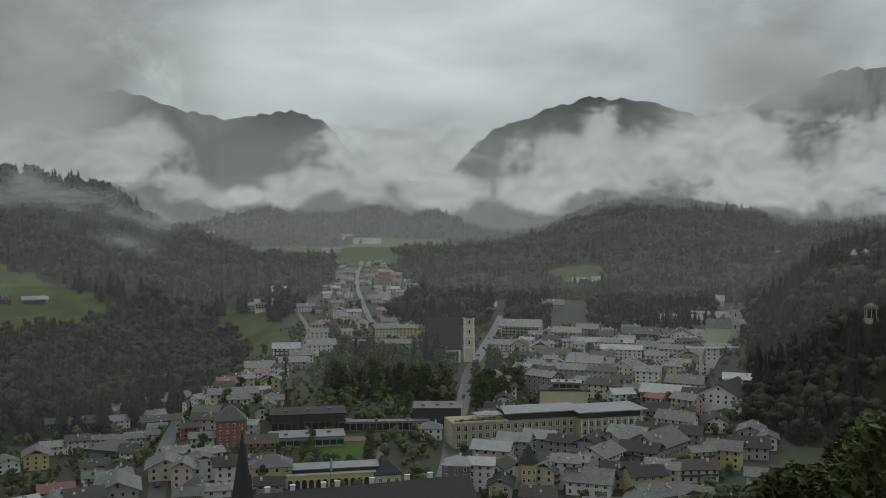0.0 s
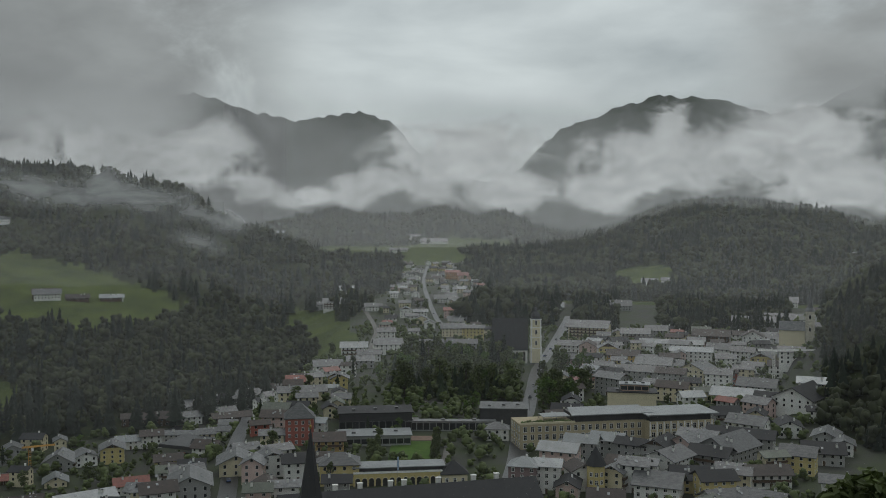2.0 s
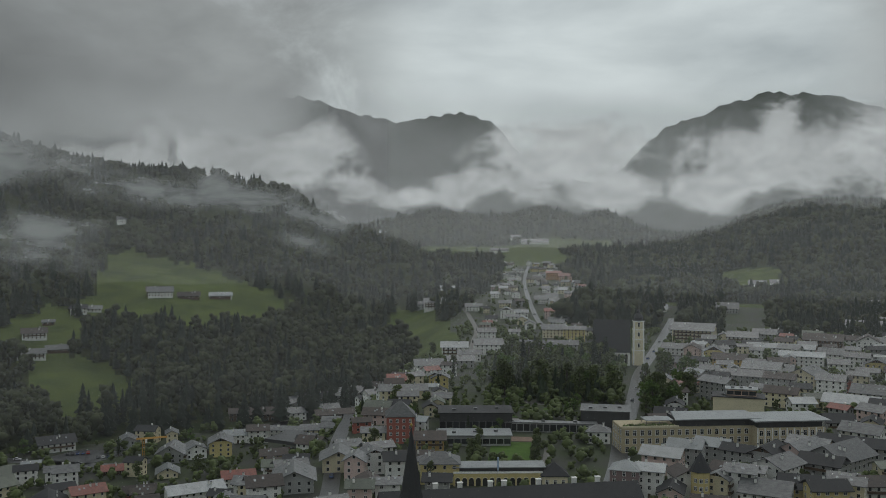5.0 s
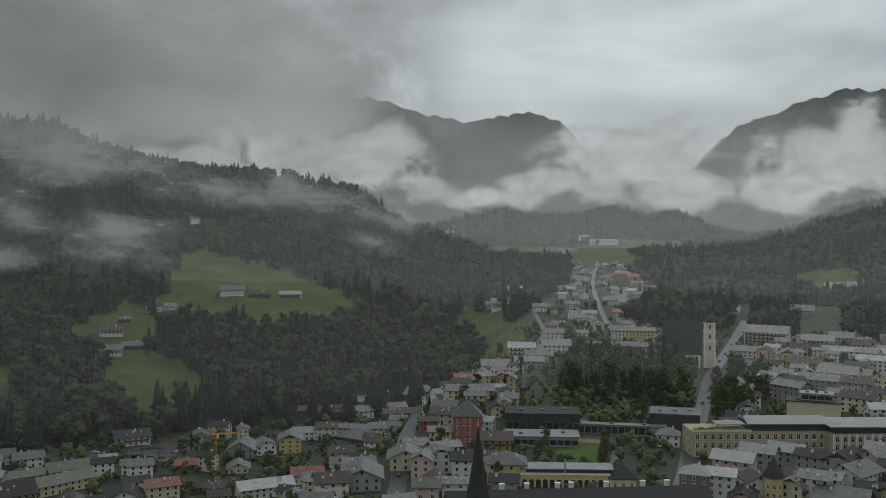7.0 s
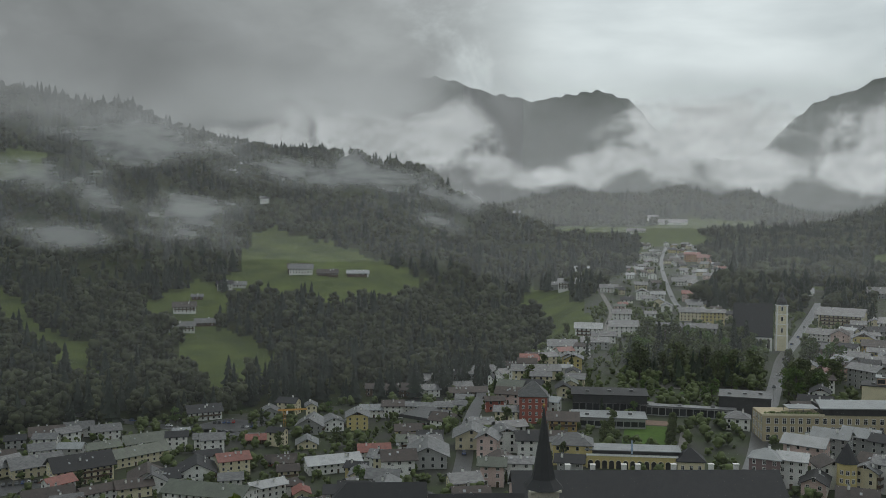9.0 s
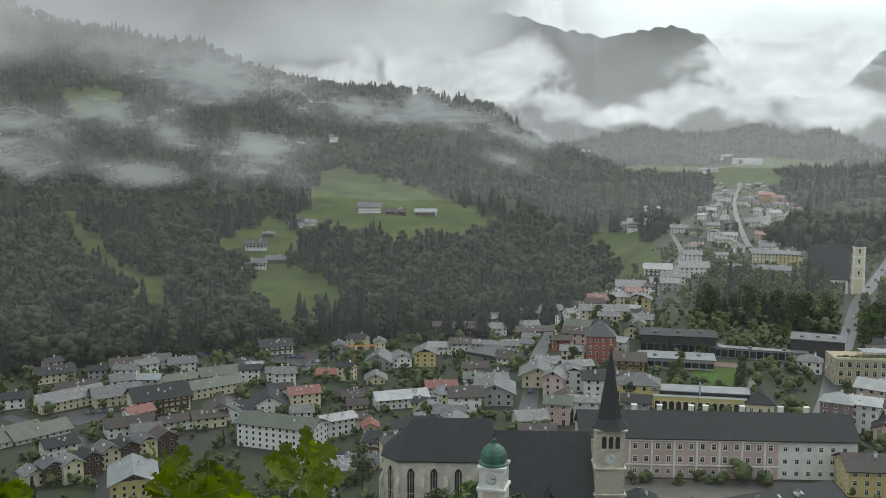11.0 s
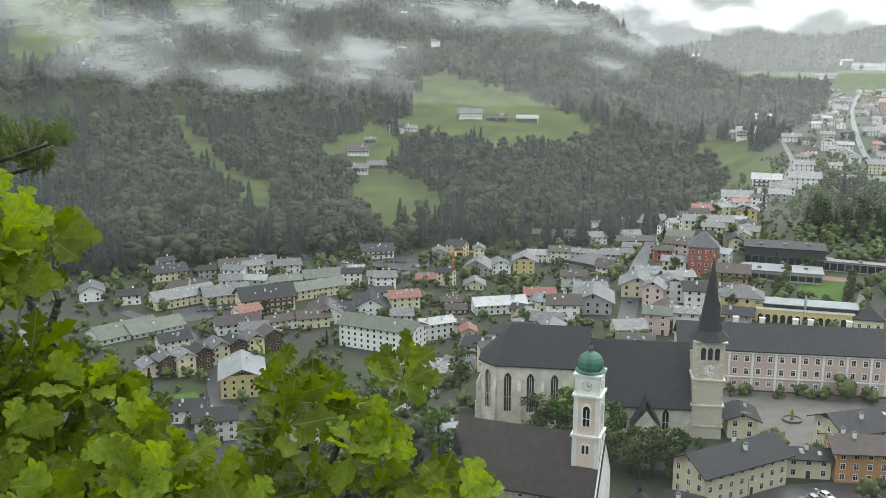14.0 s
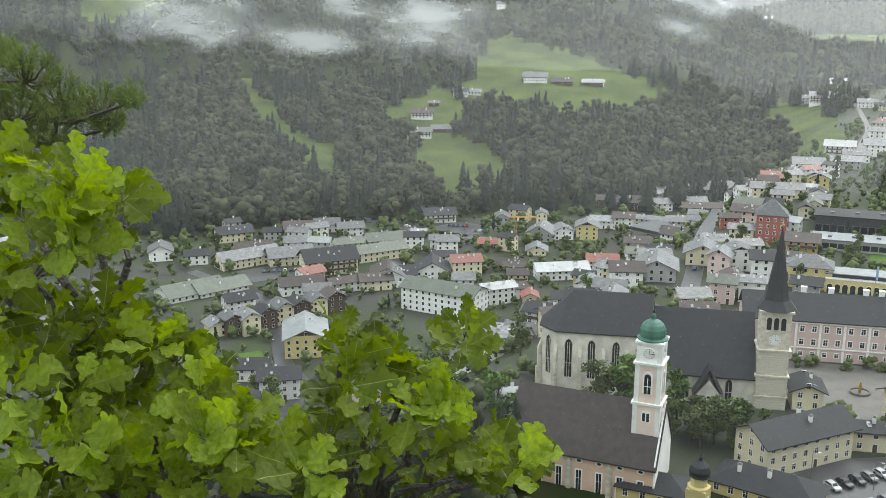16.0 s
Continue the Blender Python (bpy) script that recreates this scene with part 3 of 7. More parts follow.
def puffy(name, label, d, puffs, alpha, scale, seed, glow=None, ragged=4.6, edge=(0.3, 1.25), lean_back=0.0):
    """A bank of billowing cloud d metres away; puffs: bearing, steepness, half-width and half-height in degrees, lean."""
    m = bpy.data.materials.new(name)
    m.use_nodes = True
    n, l = m.node_tree.nodes, m.node_tree.links
    n.clear()
    geo, sep = n.new("ShaderNodeTexCoord"), n.new("ShaderNodeSeparateXYZ")
    l.new(geo.outputs["Object"], sep.inputs[0])

    def calc(op, *args):
        t = n.new("ShaderNodeMath")
        t.operation = op
        for i, w in enumerate(args):
            if isinstance(w, (int, float)):
                t.inputs[i].default_value = w
            else:
                l.new(w, t.inputs[i])
        return t.outputs[0]

    def noise(size, tall, k, detail, rough=0.6, shift=0.0):
        mp, nz = n.new("ShaderNodeMapping"), n.new("ShaderNodeTexNoise")
        mp.inputs["Scale"].default_value = (1 / size, 1 / size, tall / size)
        mp.inputs["Location"].default_value = (k * 3.7, k * 1.9, k * 0.8 + shift)
        nz.inputs["Scale"].default_value, nz.inputs["Detail"].default_value, nz.inputs["Roughness"].default_value = 1.0, detail, rough
        nz.inputs["Distortion"].default_value = 0.35
        l.new(geo.outputs["Object"], mp.inputs["Vector"])
        l.new(mp.outputs["Vector"], nz.inputs["Vector"])
        return nz.outputs["Fac"]

    bearing = calc("MULTIPLY", calc("ARCTAN2", sep.outputs[0], sep.outputs[1]), 57.2958)
    reach = calc("SQRT", calc("ADD", calc("MULTIPLY", sep.outputs[0], sep.outputs[0]), calc("MULTIPLY", sep.outputs[1], sep.outputs[1])))
    steep = calc("MULTIPLY", calc("ARCTAN2", calc("SUBTRACT", sep.outputs[2], EYE), reach), 57.2958)
    field = None
    for a, e, ra, re, lean in puffs:
        u = calc("DIVIDE", calc("SUBTRACT", bearing, a), ra)
        w = calc("SUBTRACT", calc("DIVIDE", calc("SUBTRACT", steep, e), re), calc("MULTIPLY", u, lean))
        q = calc("SUBTRACT", 1.0, calc("SQRT", calc("ADD", calc("MULTIPLY", u, u), calc("MULTIPLY", w, w))))
        field = q if field is None else calc("SMOOTH_MAX", field, q, 0.25)
    torn = noise(scale, 1.35, seed, 10.0, 0.62)
    dens = calc("ADD", calc("MULTIPLY", field, 1.7), calc("MULTIPLY", calc("SUBTRACT", torn, 0.45), ragged))
    r = n.new("ShaderNodeMapRange")
    r.interpolation_type = "SMOOTHSTEP"
    r.inputs["From Min"].default_value, r.inputs["From Max"].default_value = edge[0] - 0.3, edge[1] - 0.3
    r.inputs["To Max"].default_value = alpha
    l.new(dens, r.inputs["Value"])
    rim = n.new("ShaderNodeMapRange")
    rim.interpolation_type = "SMOOTHSTEP"
    rim.inputs["From Min"].default_value, rim.inputs["From Max"].default_value = -0.7, 0.1
    l.new(field, rim.inputs["Value"])
    out, mix, clear = n.new("ShaderNodeOutputMaterial"), n.new("ShaderNodeMixShader"), n.new("ShaderNodeBsdfTransparent")
    l.new(calc("MULTIPLY", r.outputs["Result"], rim.outputs["Result"]), mix.inputs[0])
    l.new(clear.outputs[0], mix.inputs[1])
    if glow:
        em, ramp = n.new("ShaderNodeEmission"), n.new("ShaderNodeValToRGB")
        # billows lit and shaded in the emission: noise against its copy offset upwards
        billow_light = calc("ADD", calc("MULTIPLY", noise(scale * 0.9, 1.8, seed + 2, 6.0), 0.75), calc("MULTIPLY", calc("SUBTRACT", torn, noise(scale, 1.35, seed, 10.0, 0.62, 0.16)), -0.9))
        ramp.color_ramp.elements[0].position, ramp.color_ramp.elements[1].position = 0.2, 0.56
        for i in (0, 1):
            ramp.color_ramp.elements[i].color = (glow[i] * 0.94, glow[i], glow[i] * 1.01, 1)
        l.new(billow_light, ramp.inputs["Fac"])
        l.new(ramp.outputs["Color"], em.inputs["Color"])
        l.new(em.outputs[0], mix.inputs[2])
    else:
        dif, tra, add = n.new("ShaderNodeBsdfDiffuse"), n.new("ShaderNodeBsdfTranslucent"), n.new("ShaderNodeAddShader")
        for s, way in ((dif, 1.0), (tra, -1.0)):
            s.inputs["Color"].default_value = (0.93, 0.95, 0.96, 1)
            up = n.new("ShaderNodeCombineXYZ")
            up.inputs[2].default_value = way
            l.new(up.outputs[0], s.inputs["Normal"])
        l.new(dif.outputs[0], add.inputs[0])
        l.new(tra.outputs[0], add.inputs[1])
        l.new(add.outputs[0], mix.inputs[2])
    l.new(mix.outputs[0], out.inputs["Surface"])
    a0, a1 = min(p[0] - 1.8 * p[2] for p in puffs), max(p[0] + 1.8 * p[2] for p in puffs)
    e0, e1 = min(p[1] - 1.8 * p[3] for p in puffs) - 1, max(p[1] + 1.8 * p[3] for p in puffs) + 1
    az, el = np.linspace(a0, a1, 240), np.linspace(e0, e1, 9)
    v = [((d + lean_back * e) * math.sin(radians(a)), (d + lean_back * e) * math.cos(radians(a)), EYE + (d + lean_back * e) * math.tan(radians(e))) for a in az for e in el]
    f = [(i * 9 + j, (i + 1) * 9 + j, (i + 1) * 9 + j + 1, i * 9 + j + 1) for i in range(len(az) - 1) for j in range(8)]
    return tagged(lump(name, v, f, [m]), label, "cloud", kind="structure" if glow else "stuff")


# daylight on the two cloud sheets below is put in as glow
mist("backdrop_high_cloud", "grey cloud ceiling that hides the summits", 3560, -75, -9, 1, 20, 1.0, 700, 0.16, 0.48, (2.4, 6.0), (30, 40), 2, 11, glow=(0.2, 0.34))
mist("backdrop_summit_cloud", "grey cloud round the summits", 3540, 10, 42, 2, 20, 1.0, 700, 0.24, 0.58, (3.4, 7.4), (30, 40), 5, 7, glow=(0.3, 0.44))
# hilltop cloud: dim glow in place of light falling on it
mist("backdrop_hill_cap", "dull grey cloud hanging on the hilltop, its daylight put in as glow", 1440, -75, -24, 1, 16, 0.93, 420, 0.12, 0.55, (1.6, 5.2), (30, 40), 3, 14, glow=(0.16, 0.24))
# pale haze over the mountains, put in as a faintly glowing sheet
mist("backdrop_mountain_haze", "faintly glowing grey sheet standing in for rain haze before the mountains", 3470, -75, 42, -2, 9, 0.3, 3000, -1.0, 0.0, (-2, 0), (3.5, 8.5), 9, torn=False, glow=(0.24, 0.27))
# both cloud banks glow, with the billows' shading put into the emission
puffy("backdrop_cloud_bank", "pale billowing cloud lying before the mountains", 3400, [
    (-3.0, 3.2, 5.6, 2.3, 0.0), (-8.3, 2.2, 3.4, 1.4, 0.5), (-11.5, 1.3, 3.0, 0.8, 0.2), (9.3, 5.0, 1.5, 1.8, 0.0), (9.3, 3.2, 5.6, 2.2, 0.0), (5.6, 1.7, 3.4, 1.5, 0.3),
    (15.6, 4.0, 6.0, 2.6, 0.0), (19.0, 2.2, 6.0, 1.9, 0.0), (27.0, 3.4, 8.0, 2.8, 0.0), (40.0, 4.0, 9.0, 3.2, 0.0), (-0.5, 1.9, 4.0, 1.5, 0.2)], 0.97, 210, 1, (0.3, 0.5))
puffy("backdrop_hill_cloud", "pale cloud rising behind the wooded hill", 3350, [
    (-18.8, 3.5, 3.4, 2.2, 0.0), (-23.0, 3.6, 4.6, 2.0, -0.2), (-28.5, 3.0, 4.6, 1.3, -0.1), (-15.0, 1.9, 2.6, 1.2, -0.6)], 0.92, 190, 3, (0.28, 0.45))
puffy("mist_wisps", "torn wisps of white mist before the wooded hill", 1215, [
    (-22.0, 1.3, 4.6, 1.5, -0.5), (-18.0, 0.2, 2.6, 0.9, -0.8), (-27.5, 1.8, 4.0, 1.1, 0.0), (-41.0, 1.2, 4.0, 1.3, -0.3), (-38.0, 0.2, 3.0, 1.0, -0.6), (-46.0, 0.6, 4.5, 1.6, 0.0), (-33.0, -0.6, 3.6, 1.2, -0.4), (-52.0, 2.2, 6.0, 2.2, 0.0), (-36.0, 3.4, 6.0, 1.5, 0.0)],
    0.3, 85, 11, None, 5.0, (0.2, 2.4), 40)
puffy("low_mist", "thin torn mist over the woods", 1060, [
    (-40.0, -2.0, 3.6, 0.9, -0.5), (-33.0, -2.0, 3.0, 0.8, -0.3), (-46.5, -1.2, 4.0, 1.2, -0.3), (-18.5, -1.2, 2.2, 0.7, -0.9)], 0.22, 70, 6, None, 5.0, (0.2, 2.4), 35)
mist("thin_haze", "thin rain haze in the valley", 1150, -75, 42, -9, 9, 0.05, 3000, -1.0, 0.0, (-9, -4), (3, 8.5), 4, torn=False)
mist("near_haze", "thin rain haze before the wooded slope", 585, -75, 42, -14, 9, 0.04, 3000, -1.0, 0.0, (-14, -9), (3, 8.5), 7, torn=False)
mist("far_haze", "rain haze in front of the far hills", 2380, -75, 42, -4, 9, 0.14, 3000, -1.0, 0.0, (-4, -1), (3, 8.5), 6, torn=False)
mist("rain_veil", "faint veil of rain between the lookout and the town", 168, -75, 42, -32, 9, 0.011, 900, -1.0, 0.0, (-32, -27), (3, 8.5), 8, torn=False)


# ---- houses ----
def relief(xs, zs, depth, front=0.0):
    """A plate in the x-z plane whose cells stand at their own depths, as one connected body; depth(i, j) gives (depth, material)."""
    s = Shape()
    nx, nz = len(xs) - 1, len(zs) - 1
    dep = {(i, j): depth(i, j) for i in range(nx) for j in range(nz)}
    at = {}

    def vert(i, j, y):
        key = (i, j, round(y, 4))
        if key not in at:
            at[key] = len(s.v)
            s.v.append((xs[i], y, zs[j]))
        return at[key]

    def face(q, mi):
        s.f.append(q)
        s.m.append(mi)

    for (i, j), (y, mi) in dep.items():
        face((vert(i, j, y), vert(i + 1, j, y), vert(i + 1, j + 1, y), vert(i, j + 1, y)), mi)
        for di, dj, a, b in ((1, 0, (i + 1, j), (i + 1, j + 1)), (0, 1, (i + 1, j + 1), (i, j + 1))):
            o = dep.get((i + di, j + dj))
            if o and abs(o[0] - y) > 1e-5:
                face((vert(*a, y), vert(*a, o[0]), vert(*b, o[0]), vert(*b, y)), 0)
        for di, dj, a, b in ((1, 0, (i + 1, j), (i + 1, j + 1)), (0, 1, (i + 1, j + 1), (i, j + 1)), (-1, 0, (i, j + 1), (i, j)), (0, -1, (i, j), (i + 1, j))):
            if (i + di, j + dj) not in dep:
                face((vert(*a, y), vert(*a, 0.06), vert(*b, 0.06), vert(*b, y)), 0)
    return s


def window_form(w, h, bars=True, edge=0.12):
    xs = [-w / 2 - edge, -w / 2, -0.04, 0.04, w / 2, w / 2 + edge] if bars else [-w / 2 - edge, -w / 2, w / 2, w / 2 + edge]
    zs = [-edge, 0, h * 0.62, h * 0.62 + 0.07, h, h + edge] if bars else [-edge, 0, h, h + edge]
    nx, nz = len(xs) - 2, len(zs) - 2

    def depth(i, j):
        if i in (0, nx) or j in (0, nz):
            return -0.09, 0
        return (-0.05, 0) if bars and (i == 2 or j == 2) else (-0.015, 1)

    return relief(xs, zs, depth)


def window_mesh(name, w, h, frame_mat, bars=True, edge=0.12):
    return window_form(w, h, bars, edge).mesh(name, [frame_mat, M_GLASS])


WINDOW = window_mesh("window", 1.05, 1.45, M_TRIM)
FAR_WINDOW = window_form(1.05, 1.4, False, 0.06)
WINDOW_SMALL = window_mesh("window", 0.8, 0.9, M_TRIM, False)
DOOR = relief([-0.68, -0.55, 0.55, 0.68], [0, 2.1, 2.22], lambda i, j: (-0.03, 1) if (i, j) == (1, 0) else (-0.09, 0)).mesh("door", [M_TRIM, M_WOOD])
CHIMNEY = Shape().box(-0.42, 0.42, -0.35, 0.35, -1.6, 1.15, 0).box(-0.52, 0.52, -0.45, 0.45, 1.15, 1.3, 1).box(-0.3, 0.3, -0.25, 0.25, 1.3, 1.55, 1).mesh("chimney", [M_TRIM, M_METAL])
# skylight panes: reflected sky put into the pale base colour
SKYLIGHT = Shape().box(-0.45, 0.45, -0.65, 0.65, 0, 0.12, 0).box(-0.38, 0.38, -0.58, 0.58, 0.12, 0.14, 1).mesh("skylight", [M_METAL, mat("sky_painted_glass", (0.3, 0.32, 0.33), 0.05, (0.25, 0.27, 0.28), 1)])
HOUSE_RNG = random.Random(11)
WORDS = {"grey": "grey tiled", "dark": "dark slate", "brown": "brown tiled", "red": "red tiled", "pale": "pale metal", "green": "mossy grey-green"}
TINT = {"white": "white rendered", "cream": "cream rendered", "yellow": "yellow rendered", "ochre": "ochre rendered", "orange": "orange rendered", "pink": "pink rendered", "salmon": "salmon rendered",
        "red": "brick-red", "mauve": "mauve rendered", "grey": "grey rendered", "wood": "brown timber", "stone": "stone"}
COUNT = {1: "one-storey", 2: "two-storey", 3: "three-storey", 4: "four-storey"}


def gable_roof(L, W, h, rise, over, thick=0.28):
    s = Shape()
    k = rise / (W / 2)
    for side in (-1, 1):
        y1, z1 = side * (W / 2 + over), h - over * k
        s.bar([(0, h + rise), (y1, z1), (y1, z1 + thick), (0, h + rise + thick)][::side], -L / 2 - over, L / 2 + over, "x")
    return s


def hip_roof(L, W, h, rise, over):
    s, a, b, r = Shape(), L / 2 + over, W / 2 + over, max(0.4, (L - W) / 2)
    low = [(-a, -b), (a, -b), (a, b), (-a, b)]
    s.add([(x, y, h - 0.25) for x, y in low] + [(x, y, h) for x, y in low] + [(-r, 0, h + rise), (r, 0, h + rise)],
          [(3, 2, 1, 0), (0, 1, 5, 4), (1, 2, 6, 5), (2, 3, 7, 6), (3, 0, 4, 7), (4, 5, 9, 8), (5, 6, 9), (6, 7, 8, 9), (7, 4, 8)])
    return s


def house(x, y, turn, L, W, storeys, wall, roof, balcony=False, hip=False, z=None, windows=True):
    """A house with its ridge along its own x; L along the ridge, W across."""
    r = HOUSE_RNG
    if not hip:
        L, W = L * 1.06, W * 1.1
    TAKEN.append((x, y, max(W * 0.55, L * 0.4)))
    root = thing("house", x, y, turn, "%s %s house under a %s %s roof" % (COUNT[storeys], TINT[wall], WORDS[roof], "hipped" if hip else "gabled"), "house", "houses of the town", z)
    h = storeys * 2.7 + 0.2
    rise = W / 2 * (0.62 if hip else r.uniform(0.42, 0.58))
    over = 0.6 if hip else r.uniform(1.0, 1.5)
    low = -9.0 if math.hypot(x, y) < 215 else -5.0
    s = Shape()
    if hip:
        s.box(-L / 2, L / 2, -W / 2, W / 2, low, h - 0.26)
    else:
        s.bar([(-W / 2, low), (W / 2, low), (W / 2, h), (0, h + rise), (-W / 2, h)], -L / 2, L / 2, "x")
    body = part("wall", s, WALLS[wall], root)
    part("roof", hip_roof(L, W, h, rise, over) if hip else gable_roof(L, W, h, rise, over), ROOFS[roof], root)
    if not hip and storeys > 1 and wall != "wood" and r.random() < 0.45:
        for e in (-1, 1):
            t = Shape()
            t.bar([(-W / 2 * 0.66, h + rise * 0.34), (W / 2 * 0.66, h + rise * 0.34), (0, h + rise - 0.06)][::e], e * (L / 2), e * (L / 2 + 0.07), "x")
            part("gable_boarding", t, M_WOOD, root, "brown boarding in the gable")
    lone = math.hypot(x, y) < 372
    rest = Shape()

    def window(wx, wy, wz, rot=0):
        if lone:
            return part("window", WINDOW, None, root, at=(wx, wy, wz), turn=rot)
        c, sn = math.cos(radians(rot)), math.sin(radians(rot))
        k = len(rest.v)
        rest.v += [(wx + a * c - b * sn, wy + a * sn + b * c, wz + e) for a, b, e in FAR_WINDOW.v]
        rest.f += [tuple(i + k for i in q) for q in FAR_WINDOW.f]
        rest.m += FAR_WINDOW.m

    if windows:
        n = max(2, min(11, int(L / 3.1)))
        g = max(1, min(5, int(W / 3.4)))
        for k in range(storeys):
            zz = 0.85 + k * 2.7
            for i in range(n):
                wx = -L / 2 + L * (i + 0.5) / n
                if k == 0 and i == n // 2:
                    part("door", DOOR, None, root, at=(wx, -W / 2, 0))
                else:
                    window(wx, -W / 2, zz)
            for side, rot in ((-1, -90), (1, 90)):
                for i in range(g):
                    window(side * L / 2, -W / 2 + W * (i + 0.5) / g, zz, rot)
        if not hip and W > 7:
            for side, rot in ((-1, -90), (1, 90)):
                window(side * (L / 2 + 0.06), 0, h + rise * 0.36, rot)
    if rest.v:
        tagged(part("windows", rest, [M_TRIM, M_GLASS], root, "small far-off windows in white frames"), kind="stuff")
    if balcony:
        for k in range(1, storeys):
            b, zz = Shape(), k * 2.7 + 0.1
            b.box(-L * 0.46, L * 0.46, -W / 2 - 1.2, -W / 2, zz - 0.15, zz)
            b.box(-L * 0.46, L * 0.46, -W / 2 - 1.2, -W / 2 - 1.12, zz + 0.1, zz + 0.95)
            for e in (-1, 1):
                b.box(e * L * 0.46 - 0.05, e * L * 0.46 + 0.05, -W / 2 - 1.2, -W / 2, zz + 0.1, zz + 0.95)
            part("balcony", b, M_WOOD, root, "brown wooden balcony with a boarded rail")
    for i in range(1 if L < 14 else 2):
        cy = r.uniform(0.12, 0.28) * W * r.choice((-1, 1))
        part("chimney", CHIMNEY, None, root, at=(r.uniform(-0.32, 0.32) * L, cy, h + rise * (1 - abs(cy) / (W / 2)) + 0.5))
    if not hip and L > 9 and r.random() < 0.5:
        for i in range(r.randint(1, 3)):
            sk = part("skylight", SKYLIGHT, None, root)
            q = r.uniform(0.35, 0.65)
            sk.matrix_basis = pose(r.uniform(-0.36, 0.36) * L, -W / 2 * q, h + rise * (1 - q) + 0.29, math.degrees(math.atan2(rise, W / 2)), 0, 0)
    return root



# ---- houses, from the lookout outwards ----
house(-61.6, 186.7, 8, 15.3, 9.2, 1, "yellow", "dark", hip=True)
house(-40.5, 199.6, -3, 22.6, 11.3, 1, "yellow", "dark", hip=True)
house(-39.8, 220.3, 56, 24.6, 9.8, 3, "cream", "dark")
house(-107.6, 209.0, 37, 10.0, 8.0, 2, "white", "pale")
house(-24.8, 236.7, 21, 10.1, 5.1, 2, "cream", "dark")
house(-12.3, 242.7, 23, 15.1, 9.1, 3, "orange", "brown")
house(-44.6, 255.5, 110, 8.8, 7.0, 2, "cream", "dark")
house(-9.5, 263.3, 44, 31.2, 10.9, 3, "cream", "dark")
house(16.5, 305.4, 17, 19.4, 11.7, 3, "yellow", "brown")
house(-225.9, 247.1, 42, 13.6, 9.5, 3, "white", "dark")
house(5.6, 366.3, -9, 10.7, 9.6, 4, "mauve", "pale", hip=True)
house(14.9, 367.7, -10, 8.8, 7.1, 4, "white", "pale")
house(-122.1, 355.4, 109, 16.6, 13.3, 2, "grey", "grey")
house(27.3, 372.7, 106, 9.5, 8.5, 3, "white", "brown", balcony=True)
house(41.0, 370.9, 64, 8.3, 7.4, 3, "cream", "grey", balcony=True)
house(48.4, 370.9, -17, 10.0, 7.0, 4, "white", "grey")
house(-249.9, 290.7, 131, 22.7, 15.9, 3, "yellow", "pale")
house(-67.7, 375.1, 10, 15.4, 12.3, 3, "yellow", "grey", hip=True)
house(-73.3, 375.6, 11, 8.0, 6.4, 3, "cream", "grey", hip=True)
house(-102.0, 372.9, 95, 8.3, 7.4, 3, "pink", "grey")
house(54.3, 383.3, -23, 8.9, 6.2, 3, "white", "grey")
house(20.8, 392.8, -18, 13.9, 9.7, 4, "pink", "pale")
house(-98.1, 383.8, 116, 9.2, 8.3, 3, "white", "grey", balcony=True)
house(65.4, 395.2, 51, 15.1, 12.1, 3, "white", "grey")
house(-113.2, 386.6, 106, 13.6, 12.2, 2, "cream", "grey")
house(-132.5, 380.8, 31, 12.1, 8.5, 2, "white", "grey")
house(-289.2, 287.4, 155, 8.4, 6.7, 3, "wood", "grey", balcony=True)
house(-284.3, 292.8, 154, 9.2, 7.3, 3, "cream", "grey")
house(-294.9, 283.5, 156, 8.1, 6.5, 2, "cream", "grey")
house(31.1, 407.6, -19, 12.7, 7.6, 4, "grey", "pale")
house(-147.9, 384.4, 13, 15.6, 7.8, 2, "cream", "grey")
house(-282.7, 302.1, 153, 8.4, 6.8, 3, "wood", "dark", balcony=True)
house(65.0, 413.1, 61, 14.4, 11.5, 3, "grey", "dark")
house(93.3, 414.7, 47, 22.1, 15.5, 3, "grey", "grey")
house(-281.4, 311.8, 152, 9.0, 7.2, 3, "cream", "grey", balcony=True)
house(-101.4, 406.5, 34, 11.4, 6.8, 2, "white", "grey")
house(53.5, 415.8, -27, 12.4, 7.5, 3, "grey", "dark")
house(79.1, 418.4, 49, 17.7, 14.1, 3, "pink", "grey")
house(-277.6, 319.1, 151, 8.9, 7.1, 3, "wood", "dark", balcony=True)
house(-115.1, 407.3, 26, 9.3, 6.5, 2, "cream", "grey")
house(-274.6, 327.6, 150, 9.0, 7.2, 3, "cream", "grey")
house(43.7, 424.5, -21, 12.6, 7.6, 3, "grey", "pale")
house(-227.7, 365.0, 2, 35.8, 14.3, 4, "white", "green")
house(-272.4, 337.4, 149, 9.2, 7.4, 3, "wood", "brown", balcony=True)
house(-81.7, 427.2, 11, 11.9, 9.0, 2, "ochre", "brown", balcony=True)
house(85.4, 434.1, -31, 14.8, 8.9, 3, "cream", "grey")
house(176.7, 408.1, -23, 11.6, 10.5, 2, "orange", "grey")
house(-212.9, 388.9, 54, 15.3, 7.6, 3, "white", "pale")
house(104.3, 436.4, -23, 26.9, 9.4, 3, "grey", "dark")
house(-110.4, 435.2, 14, 10.0, 7.0, 2, "cream", "grey")
house(-5.9, 454.3, 1, 10.8, 8.7, 2, "white", "grey", hip=True)
house(-163.7, 431.9, 21, 11.5, 5.8, 1, "wood", "brown")
house(-304.8, 352.4, 51, 19.7, 10.8, 2, "white", "brown")
